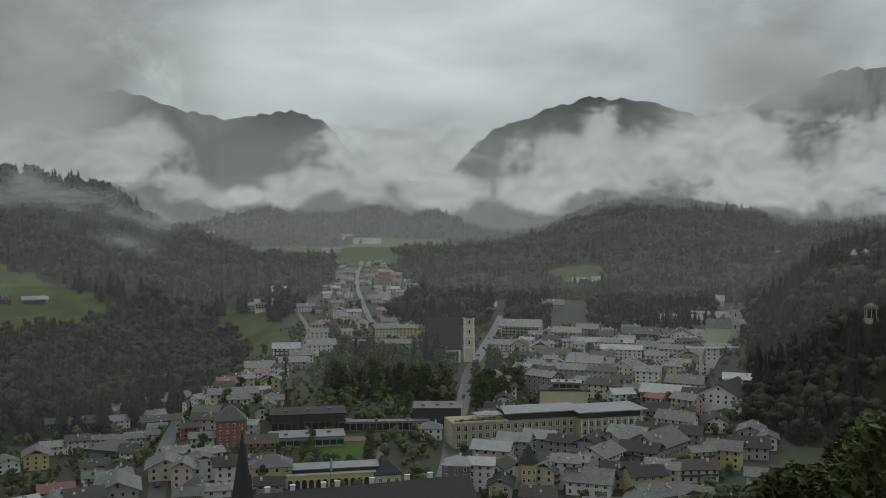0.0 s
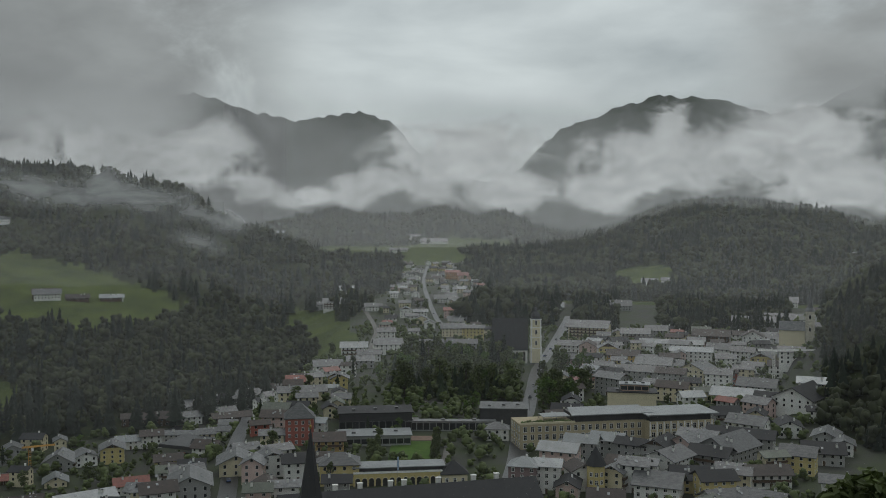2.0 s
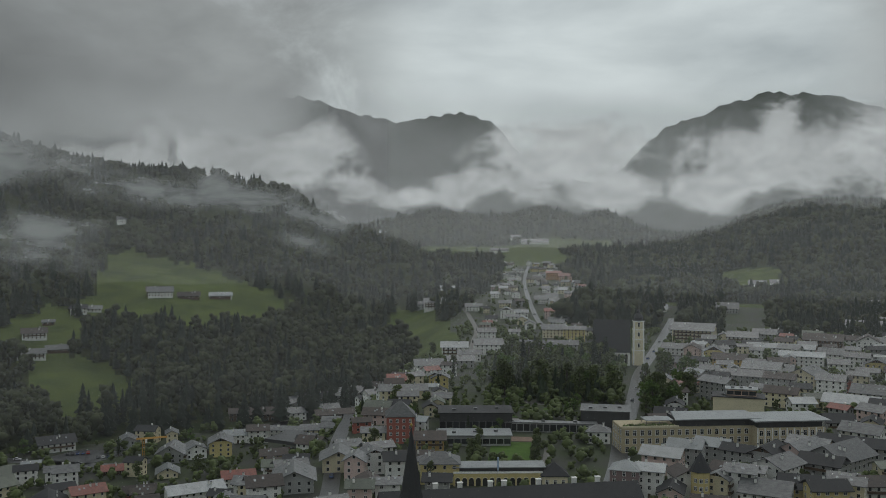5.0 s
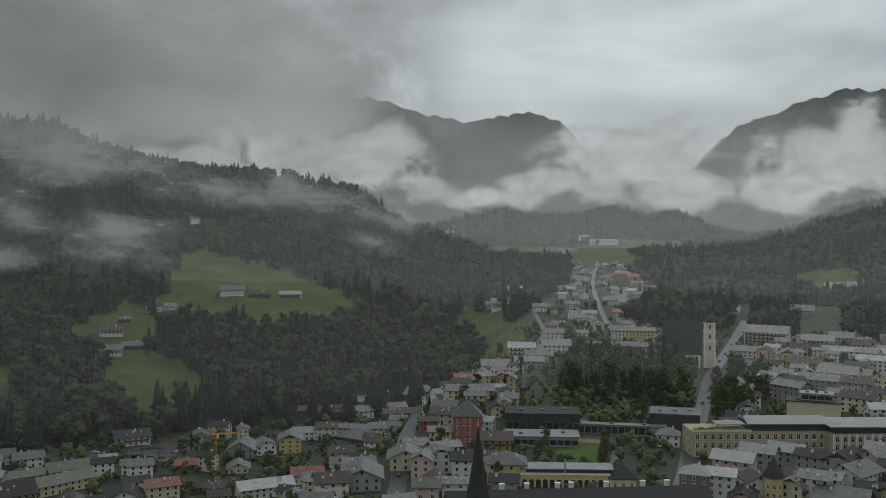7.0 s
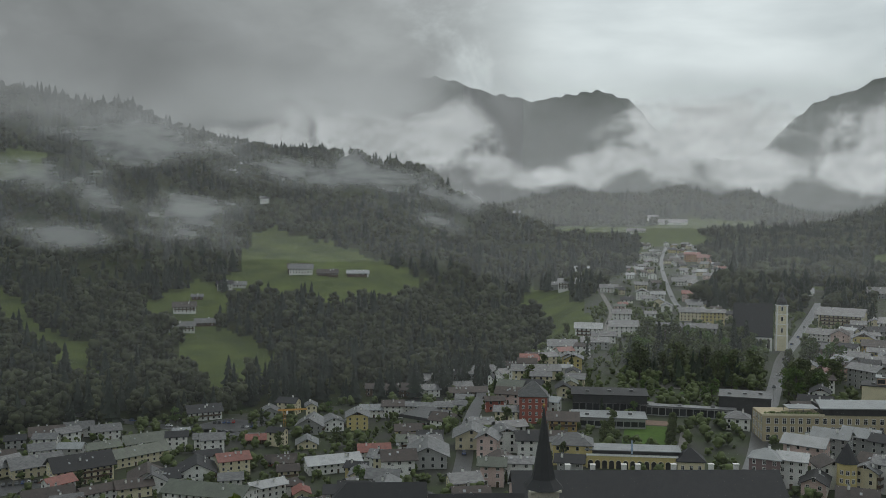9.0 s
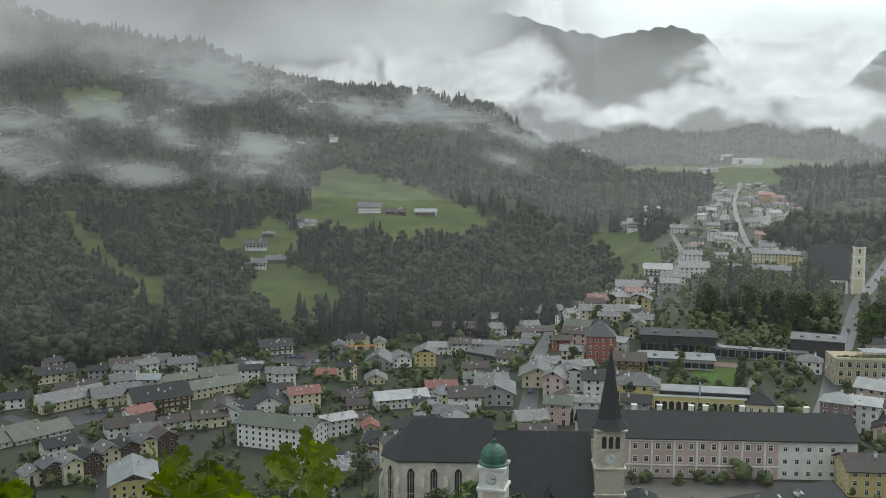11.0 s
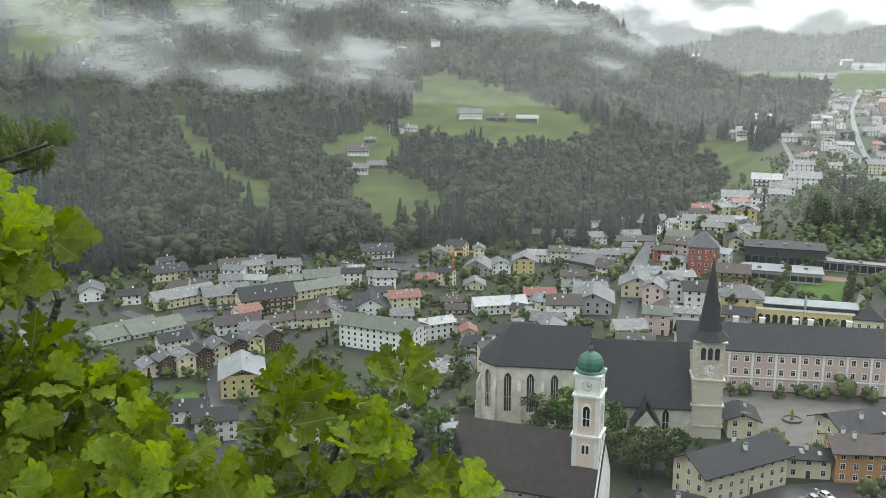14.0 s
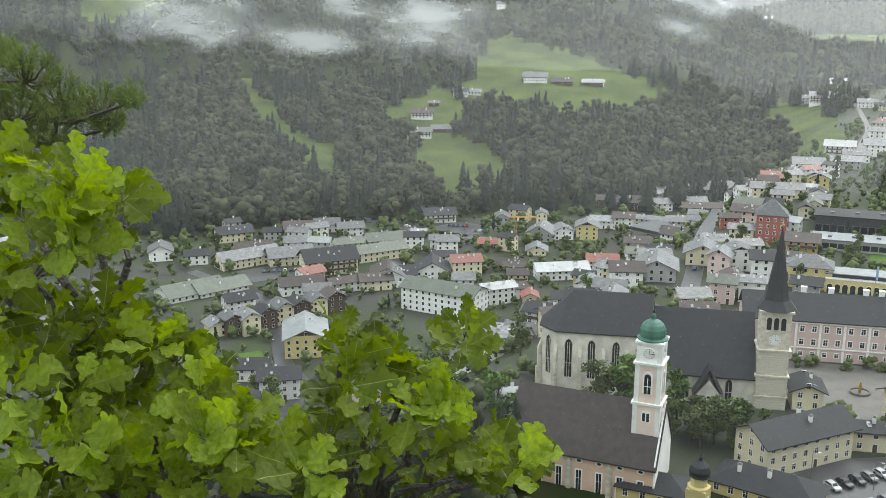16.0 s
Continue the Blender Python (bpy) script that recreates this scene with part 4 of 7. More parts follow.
house(-286.6, 366.4, 60, 17.9, 6.3, 2, "white", "brown")
house(-238.8, 401.3, 31, 10.0, 7.0, 2, "white", "grey")
house(-276.7, 377.3, 46, 14.6, 8.7, 2, "cream", "brown")
house(-348.9, 320.2, 72, 28.5, 17.1, 1, "white", "green")
house(-273.9, 387.8, 125, 13.5, 12.2, 2, "white", "grey", balcony=True)
house(-340.8, 331.8, 71, 24.6, 12.3, 1, "white", "green")
house(-278.4, 390.5, 125, 17.1, 15.4, 2, "white", "brown")
house(-122.2, 457.4, 25, 8.1, 4.9, 2, "red", "brown")
house(114.2, 463.5, -34, 16.2, 9.7, 3, "white", "grey")
house(-269.6, 394.1, 34, 10.1, 7.1, 2, "grey", "dark")
house(-263.1, 409.9, 123, 17.2, 15.5, 2, "white", "dark", balcony=True)
house(-271.8, 400.1, 44, 12.4, 7.5, 2, "wood", "dark")
house(-205.0, 444.6, 40, 25.5, 10.2, 2, "white", "pale")
house(-251.3, 424.1, 43, 14.6, 11.0, 3, "cream", "red")
house(-317.3, 390.2, 54, 26.4, 15.8, 3, "cream", "dark", balcony=True)
house(-233.0, 445.1, 28, 9.7, 5.8, 1, "wood", "brown")
house(-236.0, 447.5, 28, 13.9, 6.9, 1, "red", "brown")
house(-193.4, 473.0, 27, 14.7, 8.1, 2, "white", "red")
house(-272.9, 435.6, 42, 11.6, 8.1, 2, "white", "dark")
house(-347.0, 392.5, 56, 23.1, 12.7, 2, "cream", "grey")
house(-364.6, 377.2, 69, 32.0, 11.2, 2, "cream", "grey")
house(-312.0, 423.4, 61, 36.2, 10.9, 2, "cream", "green")
house(156.0, 520.0, 53, 26.8, 18.8, 2, "white", "dark")
house(-238.6, 483.9, 116, 11.1, 10.0, 1, "cream", "pale")
house(-268.8, 484.2, 29, 13.4, 6.7, 1, "wood", "red")
house(-191.6, 521.3, 25, 13.9, 9.7, 2, "yellow", "brown")
house(148.8, 537.2, -25, 23.1, 13.8, 2, "grey", "dark")
house(-344.1, 437.2, 53, 21.8, 8.7, 1, "cream", "green")
house(-383.5, 402.6, 56, 20.2, 8.1, 1, "cream", "brown")
house(-120.8, 547.0, 17, 25.7, 10.3, 2, "cream", "grey")
house(167.9, 535.7, -17, 16.5, 9.9, 2, "cream", "pale")
house(-329.5, 460.2, 51, 21.7, 13.0, 1, "white", "green")
house(130.0, 550.9, -25, 26.2, 13.1, 2, "cream", "pale")
house(94.8, 559.6, -25, 16.9, 10.1, 3, "cream", "brown")
house(-251.8, 516.6, 106, 15.4, 13.9, 2, "grey", "grey", balcony=True)
house(-242.4, 526.0, 125, 12.3, 11.0, 2, "white", "grey", balcony=True)
house(61.2, 574.7, -41, 16.5, 9.9, 4, "grey", "grey")
house(-229.5, 534.7, 113, 14.7, 11.8, 3, "yellow", "grey")
house(-320.8, 484.1, 34, 8.2, 6.5, 1, "white", "pale")
house(-411.7, 415.5, 57, 19.7, 11.8, 2, "cream", "dark")
house(145.2, 568.1, -26, 19.6, 11.7, 3, "white", "grey")
house(-359.2, 464.3, 46, 14.3, 10.0, 2, "white", "grey")
house(-104.0, 577.7, 100, 10.0, 9.0, 3, "yellow", "grey")
house(-385.3, 446.1, 41, 17.0, 11.9, 2, "white", "brown", balcony=True)
house(-108.3, 582.4, 101, 8.8, 7.0, 3, "yellow", "grey")
house(-377.9, 464.5, 39, 13.7, 9.6, 2, "white", "grey")
house(52.1, 604.5, -45, 10.8, 7.6, 4, "grey", "pale")
house(-219.5, 569.7, 21, 11.4, 9.1, 3, "white", "brown")
house(-231.3, 565.8, 22, 15.0, 7.5, 2, "white", "pale")
house(-134.1, 600.3, 13, 15.5, 9.3, 2, "pink", "red")
house(102.5, 611.4, -22, 16.4, 9.9, 3, "grey", "brown")
house(-332.5, 526.6, 42, 19.4, 12.6, 2, "white", "dark", balcony=True)
house(-206.6, 584.0, 5, 24.0, 6.0, 2, "white", "grey")
house(131.7, 609.0, -22, 14.6, 10.2, 3, "white", "grey")
house(85.1, 619.4, -20, 22.8, 11.4, 3, "grey", "grey")
house(-187.0, 593.3, 29, 20.9, 5.2, 2, "white", "grey")
house(138.7, 614.8, -23, 10.7, 6.4, 3, "red", "brown")
house(121.4, 629.7, 59, 19.5, 15.6, 3, "cream", "grey")
house(180.7, 625.9, -16, 14.2, 9.9, 3, "white", "grey")
house(45.3, 649.6, -44, 13.3, 9.3, 4, "pink", "grey")
house(97.6, 650.2, -19, 21.7, 13.0, 3, "white", "grey")
house(-124.8, 647.3, 16, 17.3, 10.4, 2, "white", "grey")
house(267.9, 607.9, -34, 10.8, 8.6, 2, "white", "grey", balcony=True)
house(-190.0, 638.7, 27, 24.2, 9.7, 2, "wood", "brown")
house(108.7, 663.6, -19, 19.6, 9.8, 2, "grey", "grey")
house(-220.3, 637.1, 29, 17.0, 10.2, 2, "white", "grey")
house(-238.2, 632.4, 21, 17.8, 10.7, 2, "wood", "brown")
house(-105.7, 668.9, 14, 17.2, 10.3, 2, "grey", "grey")
house(-255.3, 628.2, 22, 13.0, 9.1, 2, "wood", "brown")
house(-202.0, 656.2, 32, 16.3, 8.2, 2, "white", "grey")
house(-237.8, 661.2, 40, 14.8, 10.4, 2, "white", "grey")
house(-104.3, 700.5, 13, 15.8, 9.5, 2, "white", "grey")
house(-228.0, 674.7, 39, 16.2, 11.3, 2, "white", "grey")
house(83.8, 709.5, -12, 21.4, 12.9, 2, "ochre", "brown")
house(199.7, 693.9, -16, 17.0, 10.2, 2, "grey", "grey")
house(181.1, 702.1, 76, 16.2, 12.9, 2, "yellow", "grey")
house(-219.6, 691.3, 18, 17.9, 10.7, 2, "grey", "dark", balcony=True)
house(133.9, 713.2, -15, 27.7, 8.3, 3, "white", "pale")
house(74.2, 726.1, 84, 13.8, 12.5, 3, "yellow", "grey")
house(-118.5, 719.7, 9, 18.2, 12.8, 3, "white", "pale", balcony=True)
house(-205.0, 701.8, 26, 14.7, 10.3, 2, "grey", "grey")
house(171.9, 713.8, -24, 14.8, 10.4, 3, "white", "grey")
house(-200.1, 713.0, 36, 15.8, 11.0, 2, "white", "grey")
house(-95.0, 738.0, 15, 20.4, 12.2, 3, "white", "grey")
house(157.5, 729.4, -22, 14.9, 10.5, 3, "white", "grey")
house(-194.5, 722.4, 25, 7.6, 5.3, 2, "white", "grey")
house(-178.2, 729.2, 14, 14.8, 10.3, 2, "wood", "brown")
house(55.0, 761.3, -14, 29.0, 11.6, 2, "white", "grey")
house(-62.6, 762.8, 5, 16.3, 9.8, 2, "pink", "grey")
house(-38.3, 768.4, 3, 21.9, 8.8, 2, "grey", "grey")
house(129.9, 776.8, -13, 46.3, 9.3, 2, "white", "pale")
house(-106.9, 819.2, 12, 14.2, 11.3, 3, "white", "grey")
house(169.0, 811.4, -17, 27.7, 16.6, 3, "wood", "brown", balcony=True)
house(107.6, 822.7, -12, 22.0, 15.4, 3, "white", "grey", balcony=True)
house(201.5, 807.3, 76, 17.1, 15.4, 3, "white", "brown", balcony=True)
house(-31.9, 828.8, 2, 17.7, 8.8, 4, "yellow", "grey")
house(70.3, 845.2, -15, 32.0, 19.2, 4, "cream", "grey", balcony=True)
house(223.3, 814.4, -15, 12.8, 8.9, 2, "white", "grey")
house(-51.3, 851.2, 3, 17.6, 10.5, 3, "cream", "grey")
house(132.0, 870.7, -9, 17.6, 12.3, 2, "grey", "grey")
house(-491.2, 743.8, 33, 21.2, 12.7, 2, "white", "grey", balcony=True)
house(-483.7, 778.8, 32, 25.0, 12.5, 1, "wood", "grey")
house(-52.5, 950.1, 3, 16.9, 10.1, 2, "cream", "grey")
house(232.4, 928.0, -14, 35.7, 14.3, 3, "white", "grey")
house(-526.4, 802.2, 33, 19.9, 13.9, 2, "white", "brown", balcony=True)
house(268.6, 947.4, -16, 38.9, 19.4, 2, "grey", "grey")
house(-537.0, 841.2, 33, 10.1, 7.1, 1, "wood", "grey")
house(98.1, 1002.6, -6, 15.4, 10.8, 2, "white", "grey")
house(-110.3, 1009.9, 96, 12.8, 11.5, 3, "white", "grey")
house(-60.8, 1012.7, 3, 16.9, 10.1, 3, "pink", "red")
house(-528.0, 879.5, 31, 14.6, 11.6, 2, "white", "dark")
house(-95.3, 1019.5, 5, 13.1, 7.9, 2, "white", "pale")
house(-22.2, 1033.1, 1, 29.2, 14.6, 1, "white", "pale")
house(-520.5, 892.4, 30, 16.5, 8.3, 1, "white", "grey")
house(-153.2, 1065.2, 8, 17.2, 10.3, 2, "white", "grey")
house(-455.5, 977.9, 25, 21.1, 12.6, 1, "wood", "brown")
house(-482.8, 965.8, 27, 24.3, 14.6, 2, "white", "grey")
house(-487.4, 969.6, 27, 22.4, 13.5, 2, "wood", "brown", balcony=True)
house(-427.5, 997.1, 23, 21.2, 12.7, 1, "wood", "pale")
house(-425.5, 996.6, 23, 20.5, 10.2, 1, "white", "pale")
house(123.8, 1089.0, -6, 24.3, 17.0, 2, "grey", "grey")
house(45.4, 1096.9, -2, 29.2, 14.6, 1, "white", "pale")
house(256.2, 1073.4, -13, 23.4, 14.1, 2, "white", "grey")
house(-204.5, 1106.1, 10, 25.2, 17.7, 3, "white", "grey", balcony=True)
house(-221.1, 1117.3, 11, 14.3, 10.0, 2, "grey", "grey")
house(-77.6, 1151.2, 4, 25.3, 12.7, 2, "white", "grey")
house(289.0, 1123.8, -14, 33.0, 19.8, 2, "white", "grey")
house(314.8, 1123.5, -16, 29.3, 17.6, 2, "white", "grey")
house(-209.7, 1212.6, 10, 18.8, 13.2, 2, "white", "pale")
house(192.2, 1331.3, -8, 20.2, 14.2, 2, "white", "grey")
house(217.5, 1332.1, -9, 16.3, 11.4, 2, "white", "grey")
house(-689.5, 1262.8, 29, 12.0, 9.6, 2, "white", "grey")
house(-58.3, 1452.5, 2, 38.5, 15.4, 3, "salmon", "red")
house(-88.2, 1472.6, 3, 20.9, 10.4, 4, "orange", "red")
house(548.3, 1612.7, -19, 37.7, 22.6, 1, "white", "grey")
house(-259.3, 2220.8, 7, 39.6, 19.8, 2, "white", "grey")
house(-201.4, 2534.8, 5, 67.3, 33.7, 2, "white", "grey")
house(-261.4, 2644.9, 6, 47.0, 23.5, 2, "white", "grey")
house(-670.2, 2744.9, 14, 57.6, 23.1, 1, "white", "pale")


# ---- the large buildings ----
def arch_outline(w, h, pointed=True, n=5):
    """Outline in (x, z), bottom left first, of an opening w wide and h high with a pointed or round head."""
    pts = [(w / 2, 0)]
    if pointed:
        z0 = h - w * 0.87
        for i in range(n + 1):
            a = i / n * math.pi / 3
            pts.append((-w / 2 + w * math.cos(a), z0 + w * math.sin(a)))
        for i in range(1, n + 1):
            a = math.pi / 3 * (1 - i / n)
            pts.append((w / 2 - w * math.cos(a), z0 + w * math.sin(a)))
    else:
        z0 = h - w / 2
        for i in range(2 * n + 1):
            a = math.pi * i / (2 * n)
            pts.append((w / 2 * math.cos(a), z0 + w / 2 * math.sin(a)))
    pts.append((-w / 2, 0))
    return pts[::-1]


def arched(w, h, edge, pointed, mats, name, bars=0):
    """An arched window: raised surround, recessed pane and, for gothic ones, thin stone mullions; one connected body."""
    inner, outer = arch_outline(w, h, pointed), arch_outline(w + 2 * edge, h + edge * 1.6, pointed)
    n = len(inner)
    s = Shape()
    v = [(x, -0.16, z) for x, z in outer] + [(x, -0.16, z) for x, z in inner] + [(x, -0.02, z) for x, z in inner] + [(x, 0.06, z) for x, z in outer]
    f, m = [], []
    for i in range(n - 1):
        f += [(i, n + i, n + i + 1, i + 1), (n + i, 2 * n + i, 2 * n + i + 1, n + i + 1), (3 * n + i, i, i + 1, 3 * n + i + 1)]
        m += [0, 0, 0]
    f += [(n - 1, 2 * n - 1, n, 0), tuple(range(2 * n, 3 * n))]
    m += [0, 1]
    s.v, s.f, s.m = v, [tuple(q[::-1]) for q in f], m
    for k in range(bars):
        x = -w / 2 + w * (k + 1) / (bars + 1)
        s.box(x - 0.06, x + 0.06, -0.1, 0.0, 0, h - w * 0.55, 0)
    if bars:
        s.box(-w / 2, w / 2, -0.1, 0.0, h * 0.36, h * 0.36 + 0.12, 0)
        s.lathe([(0.01, 0)] * 2, 3, 0, -0.05, 0)
    return s.mesh(name, mats)


M_STONE, M_OLD = WALLS["stone"], WALLS["oldplaster"]


def lancet_rows(w, h, bars):
    return arched(w, h, 0.28, True, [M_STONE, M_GLASS], "gothic_window", bars)


def clock(parent, x, y, z, r, turn=0):
    ring = []
    face = part("clock_face", Shape().lathe([(r, 0), (r, 0.1), (r * 0.97, 0.12)], 24), M_CLOCK, parent, "round white clock face")
    face.matrix_basis = pose(x, y, z, 90, 0, turn)
    hand = Shape().box(-0.05, 0.05, -0.1, r * 0.55, 0.13, 0.16).box(-0.1, r * 0.8, -0.05, 0.05, 0.16, 0.18)
    part("clock_pointers", hand, M_BLACK, face)
    for k in range(12):
        a = k * math.pi / 6
        mk = Shape().box(-0.045 * r, 0.045 * r, r * 0.74, r * 0.93, 0.121, 0.14)
        o = part("hour_mark", mk, M_BLACK, face)
        o.matrix_basis = pose(0, 0, 0, 0, 0, math.degrees(a))


def stift_church():
    root = thing("church", -56, 246, 20, "long gothic church with dark slate roofs and a stone tower", "church", z=0)
    # choir with a three-sided end, nave, side walls
    cx0, cx1, cw, ce, cr = -57.5, -27.5, 17.0, 17.6, 27.4
    apse = [(cx0, 4.6), (cx0 + 4.6, 0), (cx1, 0), (cx1, cw), (cx0 + 4.6, cw), (cx0, cw - 4.6)]
    part("choir_wall", Shape().prism(apse, -6, ce), M_OLD, root, "pale weathered render choir wall")
    o = 0.6
    er = [(cx0 - o, 4.4), (cx0 + 4.3, -o), (cx1 + o, -o), (cx1 + o, cw + o), (cx0 + 4.3, cw + o), (cx0 - o, cw - 4.4)]
    s = Shape()
    s.add([(x, y, ce) for x, y in er] + [(x, y, ce + 0.35) for x, y in er] + [(cx0 + 8.5, cw / 2, cr), (cx1 + 0.3, cw / 2, cr)],
          [(5, 4, 3, 2, 1, 0), (0, 1, 7, 6), (1, 2, 8, 7), (2, 3, 9, 8), (3, 4, 10, 9), (4, 5, 11, 10), (5, 0, 6, 11), (6, 7, 12), (7, 8, 13, 12), (8, 9, 13), (9, 10, 12, 13), (10, 11, 12), (11, 6, 12)])
    part("choir_roof", s, ROOFS["dark"], root, "steep dark slate roof")
    nx0, nx1, nw, ne, nr = cx1, 0.3, 24.0, 8.6, 22.6
    part("nave_wall", Shape().bar([(0, -5), (nw, -5), (nw, ne), (nw / 2, nr - 0.3), (0, ne)], nx0 + 0.02, nx1, "x"), M_OLD, root, "pale weathered render nave wall")
    k = (nr - ne) / (nw / 2)
    r = Shape()
    r.bar([(nw / 2, nr), (-0.8, ne - 0.8 * k), (-0.8, ne - 0.8 * k + 0.35), (nw / 2, nr + 0.35)][::-1], nx0 + 0.65, nx1 - 0.05, "x")
    r.bar([(nw / 2, nr), (nw + 0.8, ne - 0.8 * k), (nw + 0.8, ne - 0.8 * k + 0.35), (nw / 2, nr + 0.35)], nx0 + 0.65, nx1 - 0.05, "x")
    part("nave_roof", r, ROOFS["dark"], root, "broad dark slate roof")
    tall, mid = lancet_rows(1.9, 11.2, 2), lancet_rows(1.7, 6.0, 1)
    for x in (-49.5, -43.2, -36.6, -30.2):
        part("gothic_window", tall, None, root, at=(x, -0.02, 4.6))
    part("gothic_window", tall, None, root, at=(cx0 + 2.3, 2.3, 4.6), turn=-45)
    part("gothic_window", tall, None, root, at=(cx0, cw / 2, 4.6), turn=-90)
    for x in (-23.6, -17.6, -6.4):
        part("gothic_window", mid, None, root, at=(x, -0.02, 1.4))
    for x in (-25.5, -20.5):
        part("window", WINDOW_SMALL, None, root, at=(x, -0.02, 6.4))
    for x, y, t in [(cx0 + 4.6, 0, -22), (-46.3, 0, 0), (-39.9, 0, 0), (-33.4, 0, 0), (cx0, 4.6, -67), (-27.2, 0, 0)]:
        b = Shape().box(-0.55, 0.55, -1.5, 0.05, -5, 5.5).box(-0.5, 0.5, -1.05, 0.05, 5.5, 11.0)
        b.add([(-0.5, -1.05, 11), (0.5, -1.05, 11), (0.5, 0, 11), (-0.5, 0, 11), (-0.5, 0, 13.6), (0.5, 0, 13.6)], [(0, 1, 5, 4), (1, 2, 5), (0, 4, 3), (2, 3, 4, 5)])
        part("buttress", b, M_STONE, root, "stepped stone buttress", at=(x, y, 0), turn=t)
    for x in (-20.6, -14.0, -9.5):
        part("buttress", Shape().box(-0.45, 0.45, -0.9, 0.05, -5, 6.2), M_STONE, root, at=(x, 0, 0))
    # porch with its steep dark roof
    part("porch_wall", Shape().bar([(-15.2, -5), (-8.6, -5), (-8.6, 4.2), (-11.9, 8.6), (-15.2, 4.2)], -5.0, 0.02, "y"), M_OLD, root, "small rendered porch")
    pr = Shape()
    for e in (-1, 1):
        pr.bar([(-11.9, 11.2), (-11.9 + e * 4.0, 3.6), (-11.9 + e * 4.0, 3.9), (-11.9, 11.6)][::e], -5.4, 0.5, "y")
    part("porch_roof", pr, ROOFS["dark"], root)
    part("window", WINDOW_SMALL, None, root, at=(-11.9, -5.02, 3.2))
    # tower of ashlar in stages, belfry with three openings, clock and a slate spire
    tw = Shape().box(0.3, 8.3, -0.9, 7.1, -5, 9.4).box(0.45, 8.15, -0.7, 6.9, 9.4, 16.6).box(0.55, 8.05, -0.6, 6.8, 16.6, 27.2)
    part("tower_wall", tw, M_STONE, root, "pale ashlar tower")
    for z, g in ((9.4, 0.42), (16.6, 0.36), (27.2, 0.35), (3.6, 0.3)):
        part("cornice", Shape().box(0.3 - g, 8.3 + g, -0.9 - g, 7.1 + g, z - 0.2, z + 0.22), M_STONE, root)
    stone_rng = random.Random(3)
    block = Shape().box(-0.74, 0.74, -0.05, 0.1, 0.03, 0.66).mesh("stone", [M_STONE])
    for row in range(23):
        z = 0.2 + row * 0.7
        if abs(z - 9.2) < 0.6 or abs(z - 16.4) < 0.6 or abs(z - 3.5) < 0.5:
            continue
        y = -0.9 if z < 9 else -0.7
        for i in range(5 if row % 2 else 4):
            part("stone", block, None, root, at=(1.2 + i * 1.5 + (0 if row % 2 else 0.7), y - stone_rng.uniform(0, 0.05), z))
    # belfry openings are backed in black, painted shade of the bell chamber
    bell = arched(1.25, 3.4, 0.22, False, [M_STONE, M_BLACK], "belfry_opening")
    for x in (2.5, 4.3, 6.1):
        part("belfry_opening", bell, None, root, at=(x, -0.62, 22.2))
        part("belfry_opening", bell, None, root, at=(8.07, x - 1.1, 22.2), turn=90)
    clock(root, 4.3, -0.62, 19.4, 1.5)
    sp = Shape()
    mx, my = 4.3, 3.1
    sp.lathe([(5.6, 27.4), (3.4, 29.8), (2.8, 32.0), (0.12, 49.0)], 8, mx, my, 0, math.pi / 8)
    part("spire", sp, ROOFS["dark"], root, "tall dark slate spire")
    part("spire_ball", Shape().lathe([(0.05, 49), (0.35, 49.4), (0.35, 49.8), (0.05, 50.2), (0.05, 51.6)], 8, mx, my), M_GOLD, root)


